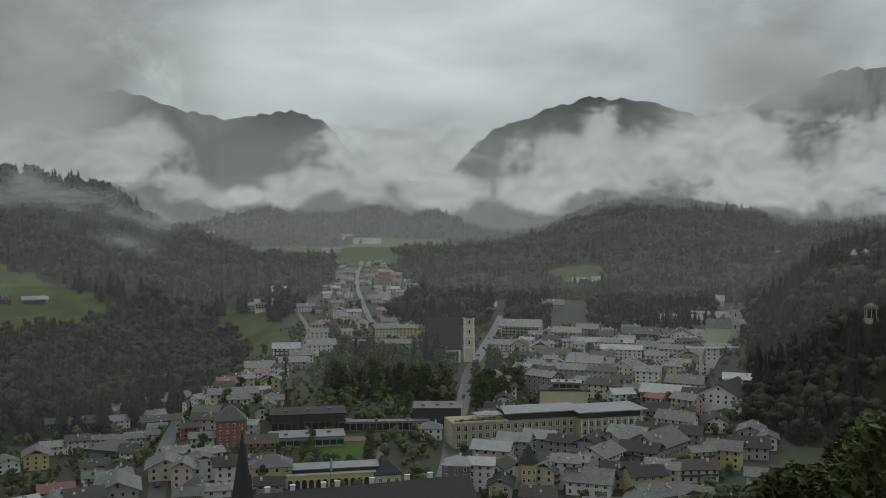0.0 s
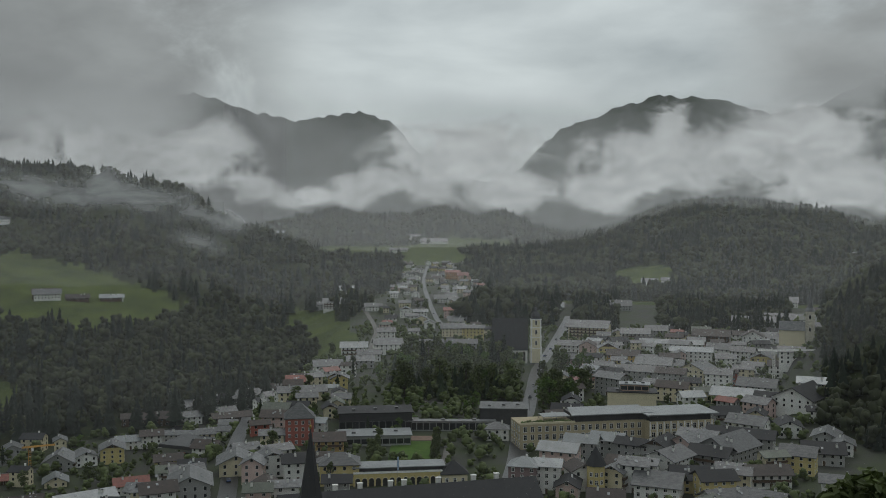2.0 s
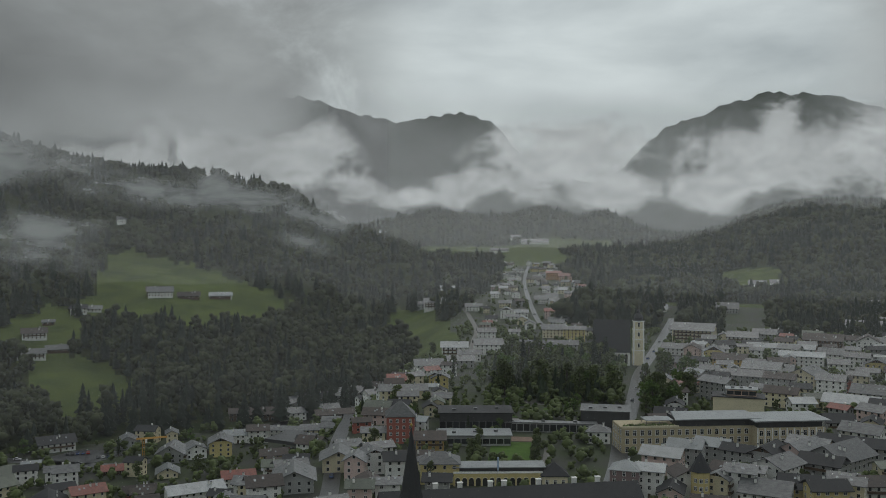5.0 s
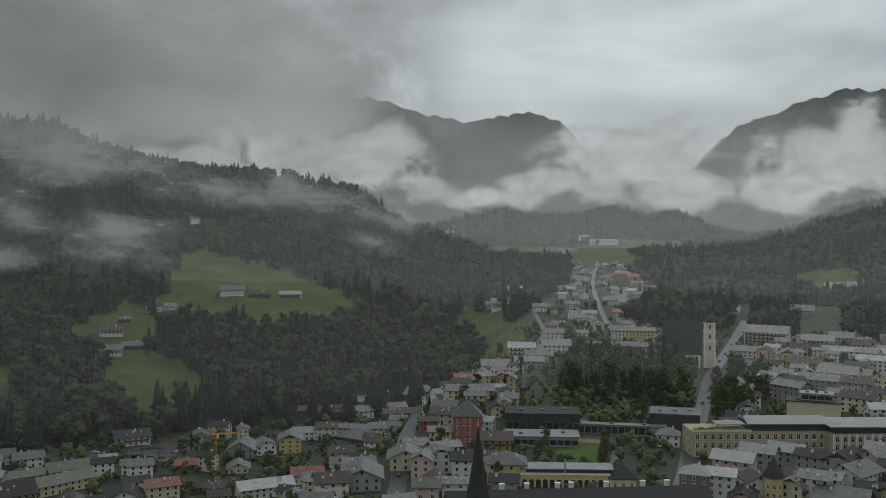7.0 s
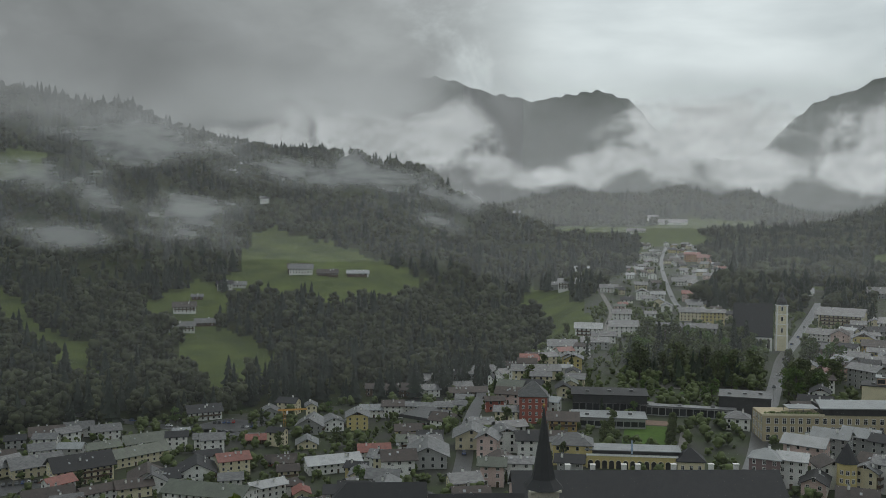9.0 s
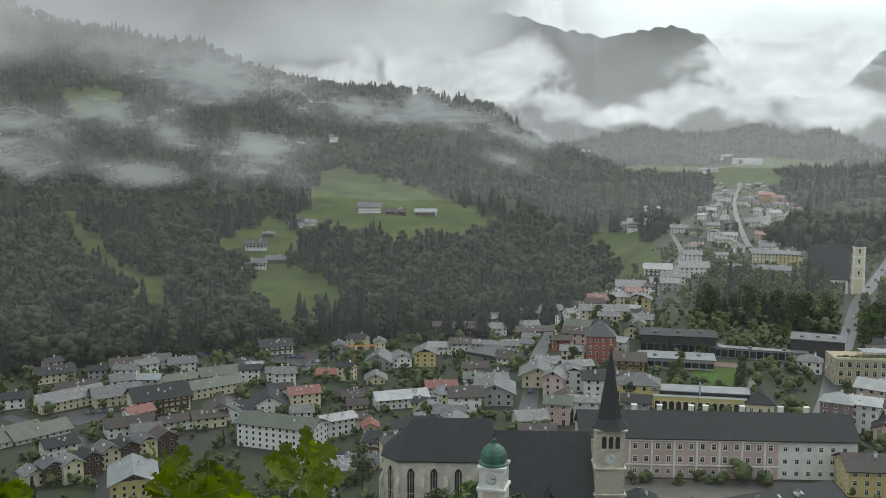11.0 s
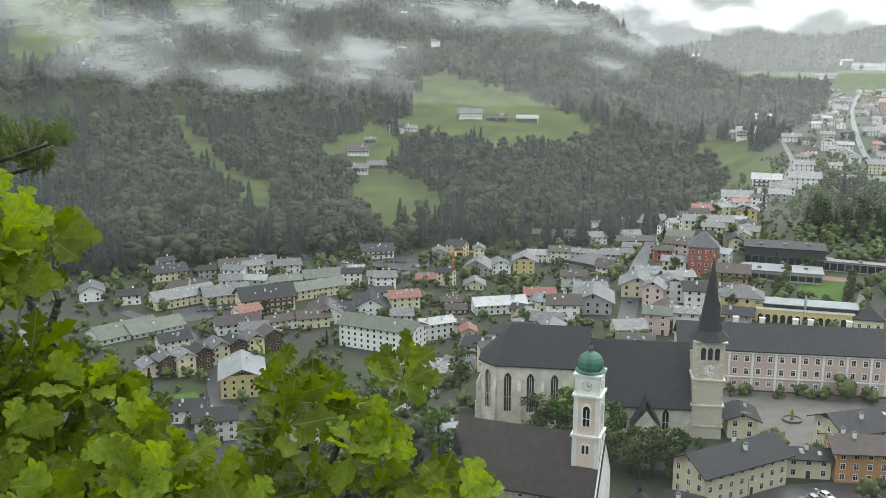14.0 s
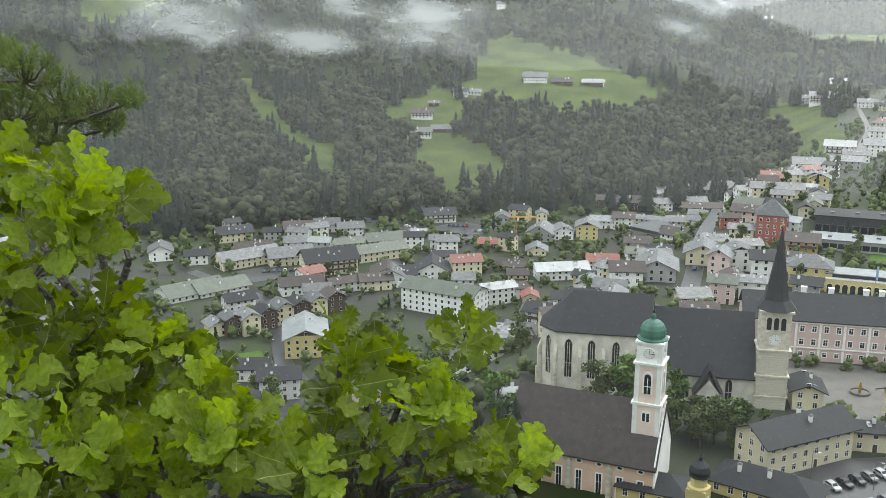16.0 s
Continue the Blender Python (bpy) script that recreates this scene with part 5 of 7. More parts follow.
def castle():
    root = thing("palace", -56, 288, 19, "long three-storey pink palace with white pilasters and a dark roof", "palace", z=0)
    L, W, h, ridge = 47.0, 17.0, 12.4, 18.6
    part("wall", Shape().box(-14, L, 0, W, -4, h), WALLS["pink"], root, "faded pink rendered front")
    part("side_wing", Shape().box(L, L + 24, 0.5, W, -4, h - 0.2), WALLS["white"], root, "pale grey-white rendered wing")
    s = Shape()
    k = (ridge - h) / (W / 2)
    s.bar([(W / 2, ridge), (-0.8, h - 0.1), (-0.8, h + 0.25), (W / 2, ridge + 0.35)][::-1], -14.4, L + 24.5, "x")
    s.bar([(W / 2, ridge), (W + 0.8, h - 0.1), (W + 0.8, h + 0.25), (W / 2, ridge + 0.35)], -14.4, L + 24.5, "x")
    part("roof", s, ROOFS["dark"], root, "long dark slate roof")
    w3 = window_mesh("window", 1.15, 1.75, M_TRIM, True, 0.24)
    w1 = window_mesh("window", 1.1, 1.25, M_TRIM, True, 0.22)
    for i in range(13):
        x = 3.2 + i * 3.45
        part("window", w1, None, root, at=(x, -0.01, 1.5))
        part("window", w3, None, root, at=(x, -0.01, 5.1))
        part("window", w3, None, root, at=(x, -0.01, 9.2))
        if i % 2 == 0:
            part("pilaster", Shape().box(x - 2.05, x - 1.4, -0.22, 0, -0.5, h), M_TRIM, root, "white pilaster")
    for i in range(6):
        for z in (1.3, 5.1, 9.0):
            part("window", w1, None, root, at=(L + 2.2 + i * 3.6, 0.49, z))
    part("string_course", Shape().box(-14, L, -0.3, 0, 3.9, 4.25), M_TRIM, root)
    part("cornice", Shape().box(-14, L, -0.5, 0, h - 0.6, h - 0.1), M_TRIM, root)
    part("gate", arched(2.6, 3.6, 0.3, False, [M_TRIM, M_WOOD], "gate"), None, root, "arched gateway with a wooden gate", at=(L - 3.2, -0.01, -0.3))
    for x in (4, 12, 22, 26.5, 38, 50, 58):
        part("chimney", Shape().box(-0.75, 0.75, -0.6, 0.6, -2.2, 1.5).box(-0.9, 0.9, -0.75, 0.75, 1.5, 1.75), M_TRIM, root, "broad white chimney", at=(x, W / 2 + 1.2, ridge + 0.2))


def dome_tower(parent, x, y, side, stages, mats, dome, dome_mat, finial):
    """A square tower in stages under an onion dome; stages: (bottom, top, material)."""
    for i, (z0, z1, m) in enumerate(stages):
        a = side / 2 - 0.12 * i
        part("tower_stage", Shape().box(x - a, x + a, y - a, y + a, z0, z1 - 0.5), m, parent)
        b = a + 0.4
        part("cornice", Shape().box(x - b, x + b, y - b, y + b, z1 - 0.5, z1), mats[0], parent)
        for e in (-1, 1):
            for g in (-1, 1):
                part("corner_pilaster", Shape().box(x + e * (a - 0.45) - 0.5, x + e * (a - 0.45) + 0.5, y + g * (a - 0.45) - 0.5, y + g * (a - 0.45) + 0.5, z0, z1 - 0.5), mats[0], parent)
    d = part("dome", Shape().lathe(dome, 16, x, y, 0, math.pi / 16), dome_mat, parent)
    part("finial", Shape().lathe(finial, 8, x, y), M_BLACK, parent, "iron finial with ball and cross")
    return d


def parish_church():
    root = thing("church", -61, 183, 8, "pink parish church with a brown roof and a green-domed tower", "church", z=0)
    L, W, h, ridge = 33.0, 16.5, 8.6, 19.4
    part("wall", Shape().bar([(0, -14), (W, -14), (W, h), (W / 2, ridge - 0.35), (0, h)], -L, 0, "x"), WALLS["salmon"], root, "salmon-pink rendered wall")
    s, k = Shape(), (ridge - h) / (W / 2)
    s.bar([(W / 2, ridge), (-0.9, h - 0.9 * k), (-0.9, h - 0.9 * k + 0.4), (W / 2, ridge + 0.4)][::-1], -L - 0.7, 0.7, "x")
    s.bar([(W / 2, ridge), (W + 0.9, h - 0.9 * k), (W + 0.9, h - 0.9 * k + 0.4), (W / 2, ridge + 0.4)], -L - 0.7, 0.7, "x")
    part("roof", s, ROOFS["brown"], root, "steep weathered brown roof")
    win = window_mesh("window", 1.15, 5.2, M_TRIM, True, 0.3)
    oval_w = Shape().lathe([(0.85, 0), (0.85, 0.14), (0.55, 0.16), (0.5, 0.05)], 10).mesh("oval_window", [M_TRIM])
    oval_g = Shape().lathe([(0.5, 0), (0.5, 0.09)], 10).mesh("pane", [M_GLASS])
    for i in range(7):
        x = -L + 2.6 + i * 4.6
        part("window", win, None, root, at=(x, -0.01, -0.9))
        o = part("oval_window", oval_w, None, root)
        o.matrix_basis = pose(x, -0.01, 6.6, 90, 0, 0) @ Matrix.Diagonal((1.1, 0.62, 1, 1))
        part("pane", oval_g, None, o)
        if i % 2:
            part("buttress", Shape().lathe([(0.75, -14), (0.75, 6.0), (0.45, 6.6), (0.1, 7.0)], 10), M_STONE, root, "round stone buttress", at=(x - 2.3, 0, 0))
    part("cornice", Shape().box(-L, 0, -0.35, 0, h - 1.1, h - 0.75), M_TRIM, root)
    for y in (4.2, W / 2, W - 4.2):
        part("window", window_mesh("window", 1.0, 2.4, M_TRIM), None, root, at=(0.01, y, 8.6), turn=90)
    part("gable_wall", Shape().bar([(-0.4, -14), (W + 0.4, -14), (W + 0.4, h), (W / 2, ridge + 1.2), (-0.4, h)], 0, 0.35, "x"), WALLS["white"], root, "white rendered gable front")
    tx, ty = -3.1, 6.6
    d = dome_tower(root, tx, ty, 5.9, [(-12, 21.2, WALLS["blush"]), (21.2, 30.4, WALLS["blush"]), (30.4, 35.1, WALLS["white"])], [M_TRIM],
                   [(3.3, 35.1), (3.35, 35.4), (2.7, 35.7), (2.85, 36.4), (2.75, 37.5), (2.3, 38.4), (1.5, 39.1), (0.6, 39.5), (0.5, 39.7), (0.52, 40.4), (0.3, 40.8)], M_COPPER,
                   [(0.12, 40.8), (0.3, 41.1), (0.3, 41.4), (0.08, 41.7), (0.06, 42.5), (0.3, 42.6), (0.06, 42.8), (0.05, 43.6)])
    tagged(d, "green copper onion dome")
    for i in range(16):
        a = math.pi * 2 * i / 16 + math.pi / 16
        rib = Shape().box(-0.05, 0.05, -0.05, 0.05, 0, 2.2)
        part("rib", rib, M_COPPER, d).matrix_basis = pose(tx + 2.8 * math.cos(a), ty + 2.8 * math.sin(a), 35.9, 0, 0, math.degrees(a)) @ pose(0, 0, 0, 0, -9, 0)
    big = arched(1.5, 4.6, 0.32, False, [M_TRIM, M_GLASS], "arched_window", 1)
    for px, py, t in ((tx, ty - 2.86, 0), (tx + 2.86, ty, 90), (tx - 2.86, ty, -90)):
        part("arched_window", big, None, root, at=(px, py, 23.3), turn=t)
    small = arched(0.65, 2.0, 0.25, False, [M_TRIM, M_GLASS], "arched_window")
    for e in (-0.45, 0.45):
        part("arched_window", small, None, root, at=(tx + e, ty - 2.96, 16.9))
        part("arched_window", small, None, root, at=(tx + 2.96, ty + e, 16.9), turn=90)
    clock(root, tx, ty - 2.72, 32.5, 1.25)
    clock(root, tx + 2.72, ty, 32.5, 1.25, 90)


def convent_church():
    root = thing("church", -12, 694, 4, "white church with a steep black roof and a banded domed tower", "church", z=0)
    L, W, h, ridge = 25.0, 16.0, 11.0, 32.0
    part("wall", Shape().bar([(0, -4), (W, -4), (W, h), (W / 2, ridge - 0.3), (0, h)], 0, L, "x"), WALLS["white"], root)
    s = Shape()
    s.bar([(W / 2, ridge), (-0.8, h - 1.5), (-0.8, h - 1.1), (W / 2, ridge + 0.4)][::-1], -0.6, L + 0.6, "x")
    s.bar([(W / 2, ridge), (W + 0.8, h - 1.5), (W + 0.8, h - 1.1), (W / 2, ridge + 0.4)], -0.6, L + 0.6, "x")
    part("roof", s, ROOFS["dark"], root, "steep black roof")
    win = lancet_rows(1.8, 7.0, 1)
    for i in range(5):
        part("gothic_window", win, None, root, at=(2.5 + i * 5, -0.02, 1.5))
    d = dome_tower(root, 31.5, 6, 8.0, [(-3, 11, WALLS["cream"]), (11, 19, WALLS["cream"]), (19, 26, WALLS["cream"]), (26, 32, WALLS["cream"])], [M_TRIM],
                   [(4.1, 32), (3.2, 32.8), (3.4, 34.2), (2.7, 36), (1.4, 37.2), (1.1, 37.6), (1.2, 39), (0.4, 40.4)], ROOFS["dark"], [(0.1, 40.4), (0.3, 41), (0.08, 41.6), (0.05, 44)])
    tagged(d, "dark slate onion dome")
    small = arched(1.2, 3.0, 0.25, False, [M_TRIM, M_GLASS], "arched_window")
    for z in (13, 21, 28):
        part("arched_window", small, None, root, at=(31.5, 6 - 3.9, z))


def spire_church():
    root = thing("church", 197, 652, -17, "small pale church with a slender pointed tower", "church", z=24)
    root.scale = (0.74, 0.74, 0.74)
    part("wall", Shape().bar([(0, -20), (12, -20), (12, 9), (6, 16), (0, 9)], -22, 0, "x"), WALLS["cream"], root)
    s = Shape()
    s.bar([(6, 16), (-0.7, 8.2), (-0.7, 8.6), (6, 16.4)][::-1], -22.5, 0.4, "x")
    s.bar([(6, 16), (12.7, 8.2), (12.7, 8.6), (6, 16.4)], -22.5, 0.4, "x")
    part("roof", s, ROOFS["grey"], root)
    part("tower_wall", Shape().box(0.3, 8, 1, 8.7, -20, 26), WALLS["stone"], root)
    part("spire", Shape().lathe([(5.0, 26), (2.6, 29), (0.1, 46)], 8, 4.15, 4.85, 0, math.pi / 8), ROOFS["grey"], root, "slender grey spire")
    small = arched(1.6, 4.0, 0.3, True, [M_TRIM, M_GLASS], "arched_window")
    for z in (8, 19):
        part("arched_window", small, None, root, at=(4.15, 0.98, z))


def flat_block(name, label, category, x, y, turn, L, W, h, wall, over=0.6, band=None, z=None, roof="pale"):
    """A plain modern block under a flat overhanging roof, with a glazed band."""
    root = thing(name, x, y, turn, label, category, z=z)
    part("wall", Shape().box(-L / 2, L / 2, 0, W, -4, h), WALLS[wall], root)
    part("roof", Shape().box(-L / 2 - over, L / 2 + over, -over, W + over, h, h + 0.45), ROOFS[roof], root)
    if band:
        n = max(3, int(L / 3.2))
        me = window_mesh("glass_panel", L / n - 0.5, band[1] - band[0], M_METAL, False)
        for i in range(n):
            part("glass_panel", me, None, root, at=(-L / 2 + L * (i + 0.5) / n, -0.01, band[0]))
    for i in range(3):
        part("roof_box", Shape().box(-0.9, 0.9, -0.7, 0.7, 0, 0.8), M_METAL, root, at=(L * (0.3 * i - 0.3), W * (0.35 + 0.1 * i), h + 0.45))
    return root


def arcade_building():
    root = thing("arcade_building", -61, 368, 11.5, "long yellow building with an arcade of round arches", "building", z=0)
    L, W = 36.0, 9.0
    part("wall", Shape().box(0, L, 0, W, -3, 5.0), WALLS["yellow"], root)
    part("upper_storey", Shape().box(0.5, L, 2.2, W, 5.3, 6.9), WALLS["dark"], root, "dark glazed upper storey")
    part("terrace", Shape().box(0, L, -0.3, W, 5.0, 5.3), M_TRIM, root)
    s = Shape()
    s.add([(-0.6, 0.6, 6.9), (L + 0.6, 0.6, 6.9), (L + 0.6, W + 0.6, 7.3), (-0.6, W + 0.6, 7.3), (-0.6, 0.6, 7.2), (L + 0.6, 0.6, 7.2), (L + 0.6, W + 0.6, 7.6), (-0.6, W + 0.6, 7.6)],
          [(3, 2, 1, 0), (4, 5, 6, 7), (0, 1, 5, 4), (1, 2, 6, 5), (2, 3, 7, 6), (3, 0, 4, 7)])
    part("roof", s, ROOFS["pale"], root, "flat pale metal roof")
    # a black pane closes each arch, as the shade inside it
    arc = arched(1.9, 3.4, 0.16, False, [WALLS["cream"], M_BLACK], "arch")
    for i in range(13):
        part("arch", arc, None, root, "round arch with a black back standing in for its shaded inside", at=(1.7 + i * 2.7, -0.02, -0.1))
    pav = thing("pavilion", -21.5, 374, 11, "low cream pavilion with a black hipped roof", "pavilion", z=0)
    part("wall", Shape().box(-5, 5, 0, 9, -3, 4.4), WALLS["cream"], pav)
    h = part("roof", hip_roof(10, 9, 4.4, 4.2, 0.7), ROOFS["dark"], pav)
    h.matrix_basis = pose(0, 4.5, 0)
    for i in range(3):
        part("window", WINDOW, None, pav, at=(-3.2 + i * 3.2, -0.01, 1.2))


def grand_hotel():
    root = thing("hotel", 5, 433, 15, "large cream hotel with projecting flat pale metal roofs", "hotel", z=0)
    part("wall", Shape().box(0, 62, 0, 17, -4, 11.4), WALLS["beige"], root, "beige rendered front")
    part("penthouse", Shape().box(26, 62, 1.8, 17, 11.4, 14.6), WALLS["dark"], root, "dark glazed top storey")
    part("roof", Shape().prism([(24, -1.0), (64, -1.0), (64, 18), (28, 18)], 14.6, 15.05), ROOFS["pale"], root, "flat pale metal roof")
    part("wing_wall", Shape().box(60, 92, -5.5, 13, -4, 11.4), WALLS["beige"], root, "beige rendered wing")
    part("wing_penthouse", Shape().box(61, 91, -4.2, 12, 11.4, 14.4), WALLS["dark"], root, "dark glazed top storey")
    part("wing_roof", Shape().box(58.5, 94, -7.0, 14, 14.4, 14.9), ROOFS["pale"], root, "flat pale metal roof")
    part("terrace_canopy", Shape().box(12, 25, 4, 13, 13.6, 13.85), ROOFS["pale"], root)
    for x in (12.4, 18.5, 24.6):
        for y in (4.4, 12.6):
            part("canopy_post", Shape().box(x - 0.1, x + 0.1, y - 0.1, y + 0.1, 11.4, 13.6), M_METAL, root)
    part("parapet", Shape().box(-0.3, 26, -0.3, 0.2, 11.4, 12.3), WALLS["cream"], root)
    tall = window_mesh("window", 1.5, 2.3, M_TRIM)
    for k in range(3):
        for i in range(17):
            part("window", tall, None, root, at=(2.2 + i * 3.45, -0.01, 0.6 + k * 3.7))
        for i in range(9):
            part("window", tall, None, root, at=(62 + i * 3.4, -5.51, 0.6 + k * 3.7))
        for i in range(4):
            part("window", tall, None, root, at=(-0.01, 2.5 + i * 4, 0.6 + k * 3.7), turn=-90)
    for i in range(10):
        part("column", Shape().box(60.3 + i * 3.4 - 0.25, 60.3 + i * 3.4 + 0.25, -6.0, -5.5, -0.5, 11.4), M_TRIM, root, "white column")
    for i in range(9):
        bush = Shape()
        for c in range(5):
            bush.lathe([(0.1, 0), (HOUSE_RNG.uniform(0.5, 0.9), 0.5), (0.6, 1.1), (0.05, 1.5)], 6, HOUSE_RNG.uniform(-0.9, 0.9), HOUSE_RNG.uniform(-0.6, 0.6))
        part("roof_planting", bush, M_CROWN, root, "green shrubs on the terrace", at=(2 + i * 2.6, 1.2 + (i % 2) * 1.5, 11.4))
    # the smaller building with a pink roof storey behind it
    flat_block("guesthouse", "cream house with a pink roof storey and flat roof", "house", 66, 520, -7, 26, 14, 11, "cream", 0.6, (1, 3.5), 0, "dark")
    flat_block("roof_storey", "pink pillared roof storey under a pale flat roof", "roof storey", 68, 524, -7, 15, 8, 3.2, "salmon", 0.9, (0.5, 2.4), 11.45)


def red_tower_house():
    root = thing("house", -97, 434, 14, "tall brick-red house with a grey pyramid roof", "house", "houses of the town", z=0)
    part("wall", Shape().box(-6.5, 6.5, 0, 12, -6, 12.8), WALLS["red"], root)
    part("roof", hip_roof(13, 12, 12.8, 6.5, 0.7), ROOFS["grey"], root).matrix_basis = pose(0, 6, 0)
    for k in range(4):
        for i in range(4):
            part("window", WINDOW, None, root, at=(-4.6 + i * 3.05, -0.01, 1 + k * 3))
            part("window", WINDOW, None, root, at=(6.51, 1.6 + i * 2.9, 1 + k * 3), turn=90)


def turret_house():
    t = thing("turret", 33, 366, 0, "round yellow turret with a pointed black roof", "turret", z=0)
    part("wall", Shape().lathe([(3.4, -4), (3.4, 10.6), (3.7, 10.8), (3.7, 11.1)], 10), WALLS["yellow"], t)
    part("roof", Shape().lathe([(4.1, 11.1), (3.0, 13.2), (0.1, 18.2)], 10), ROOFS["dark"], t, "pointed black roof")
    for k in range(3):
        for a in (-36, 0, 36):
            part("window", WINDOW, None, t, at=(3.32 * math.sin(radians(a)), -3.32 * math.cos(radians(a)), 1.2 + 3 * k), turn=a)
    b = thing("chapel_tower", -49.2, 176, 0, "small yellow tower with a dark onion dome", "tower", z=0)
    part("wall", Shape().box(-2.0, 2.0, -2.0, 2.0, -12, 10.2), WALLS["yellow"], b)
    part("drum", Shape().lathe([(2.3, 10.2), (2.3, 10.6), (1.7, 10.8), (1.7, 12.6), (2.1, 12.8)], 10), WALLS["yellow"], b)
    part("dome", Shape().lathe([(2.1, 12.8), (2.0, 13.3), (2.2, 14.1), (1.8, 15.1), (0.8, 15.9), (0.45, 16.2), (0.5, 16.8), (0.1, 17.6)], 12), ROOFS["dark"], b, "dark onion dome")
    for z in (4.0, 7.6):
        part("window", WINDOW_SMALL, None, b, at=(0, -2.01, z))
        part("window", WINDOW_SMALL, None, b, at=(2.01, 0, z), turn=90)


stift_church()
castle()
parish_church()
convent_church()
spire_church()
arcade_building()
grand_hotel()
red_tower_house()
turret_house()
flat_block("museum_hall", "black modern exhibition hall with a flat roof", "hall", -66, 466, 10, 36, 18, 9, "dark", 0.8, (1, 5), 0, "dark")
flat_block("museum_wing", "low pale modern wing with a flat roof", "building", -62, 436, 10, 33, 14, 4.6, "grey", 0.8, (1, 3.2), 0)
flat_block("glass_walkway", "long glazed walkway behind the lawn", "walkway", -33, 470, 3, 52, 5, 4.4, "grey", 0.5, (0.5, 3.8), 0, "grey")
flat_block("congress_hall", "black hall with a flat grey roof", "hall", -3, 478, 0, 24, 18, 9.5, "dark", 0.3, None, 0, "grey")


# ---- roads, yards and lawns ----
def strip(name, label, pts, width, m, lift=0.1):
    """A road that follows the ground along a line of places."""
    P = [Vector((x, y, 0)) for x, y in pts]
    line = []
    for i in range(len(P) - 1):
        a, b, c, d = P[max(i - 1, 0)], P[i], P[i + 1], P[min(i + 2, len(P) - 1)]
        n = max(2, int((c - b).length / 6))
        for k in range(n):
            t = k / n
            line.append(0.5 * ((2 * b) + (c - a) * t + (2 * a - 5 * b + 4 * c - d) * t * t + (3 * b - a - 3 * c + d) * t ** 3))
    line.append(P[-1])
    v, f = [], []
    for i, p in enumerate(line):
        q = (line[min(i + 1, len(line) - 1)] - line[max(i - 1, 0)]).normalized()
        side = Vector((-q.y, q.x, 0)) * width / 2
        zs = [float(ground_z((p + side * e).x, (p + side * e).y)) for e in (1, 0, -1)]
        z = max(zs) + lift
        v += [(*(p + side).xy, z), (*(p - side).xy, z), (*(p + side * 1.02).xy, z - 1.2), (*(p - side * 1.02).xy, z - 1.2)]
    for i in range(len(line) - 1):
        k = 4 * i
        f += [(k, k + 1, k + 5, k + 4), (k + 2, k, k + 4, k + 6), (k + 1, k + 3, k + 7, k + 5)]
        if free(line[i].x, line[i].y, 0.1):
            TAKEN.append((line[i].x, line[i].y, width * 0.6))
    return tagged(lump(name, v, f, [m]), label, "road", kind="structure")


def yard(name, label, pts, m, z=None, lift=0.12, block=True):
    zz = [float(ground_z(x, y)) for x, y in pts]
    top = max(zz) + lift if z is None else z + lift
    o = new(name, Shape().prism(pts, top - 2.0, top).mesh(name, m))
    if block:
        cx, cy = sum(p[0] for p in pts) / len(pts), sum(p[1] for p in pts) / len(pts)
        TAKEN.append((cx, cy, 0.45 * min(math.dist(pts[0], pts[1]), math.dist(pts[1], pts[2]))))
    return tagged(o, label, "yard", kind="structure")


TAKEN += [(-45 - 12 * i, 252 - 4.4 * i, 9) for i in range(6)] + [(-60 + 13 * i, 295 + 4.5 * i, 11) for i in range(6)] + [(-65 - 9 * i, 190 - i, 9) for i in range(4)]
TAKEN += [(-58 + 9 * i, 373 + 1.8 * i, 7) for i in range(5)] + [(10 + 10 * i, 443 + 3 * i, 11) for i in range(9)] + [(-6 + 7 * i, 702, 9) for i in range(5)]
TAKEN += [(-80 + 9 * i, 474 + i, 11) for i in range(4)] + [(-76 + 8 * i, 443 + i, 8) for i in range(4)] + [(-97, 440, 9), (-3, 487, 13), (66, 527, 12), (195, 656, 12)] + [(-58 + 6 * i, 472, 4) for i in range(9)]
strip("road", "wet grey street climbing out of the town", [(-46, 790), (-68, 946), (-83, 1045), (-110, 1255), (-128, 1416), (-142, 1602), (-150, 1750)], 5.5, M_ROAD)
strip("road", "wet street beside the park", [(1, 385), (3, 414), (5, 463), (9, 510), (14, 588), (19, 664), (30, 749), (46, 881), (63, 1029)], 8, M_ROAD)
strip("road", "narrow pale lane climbing the meadow", [(-100, 690), (-107, 721), (-117, 811), (-126, 894), (-151, 1016), (-170, 1092)], 4.5, M_GRAVEL)
strip("road", "wet main road at the foot of the woods", [(-500, 520), (-417, 506), (-386, 505), (-347, 499), (-312, 497), (-277, 500), (-253, 524), (-239, 560), (-222, 620), (-215, 728)], 9, M_ROAD)
strip("road", "wet shopping street between the houses", [(-104, 340), (-110, 365), (-123, 414), (-135, 467), (-150, 530), (-178, 634), (-190, 691)], 7, M_ROAD)
strip("road", "wet road in the lower town", [(-190, 215), (-209, 228), (-222, 256), (-249, 275), (-287, 313), (-320, 335), (-380, 350)], 7, M_ROAD)
yard("palace_square", "gravel square before the palace", [(-56, 286.5), (-49, 256), (-20, 240), (-2, 262), (6, 307)], M_GRAVEL, 0, 0.05)
yard("car_park", "wet asphalt square with parked cars", [(-44, 203), (-12, 190), (4, 215), (-12, 240), (-30, 226)], M_ROAD, 0, 0.06)
yard("lawn", "mown green lawn with straight edges", [(-52, 400), (-33, 402), (-37, 447), (-55.5, 445)], M_LAWN, 0, 0.1)
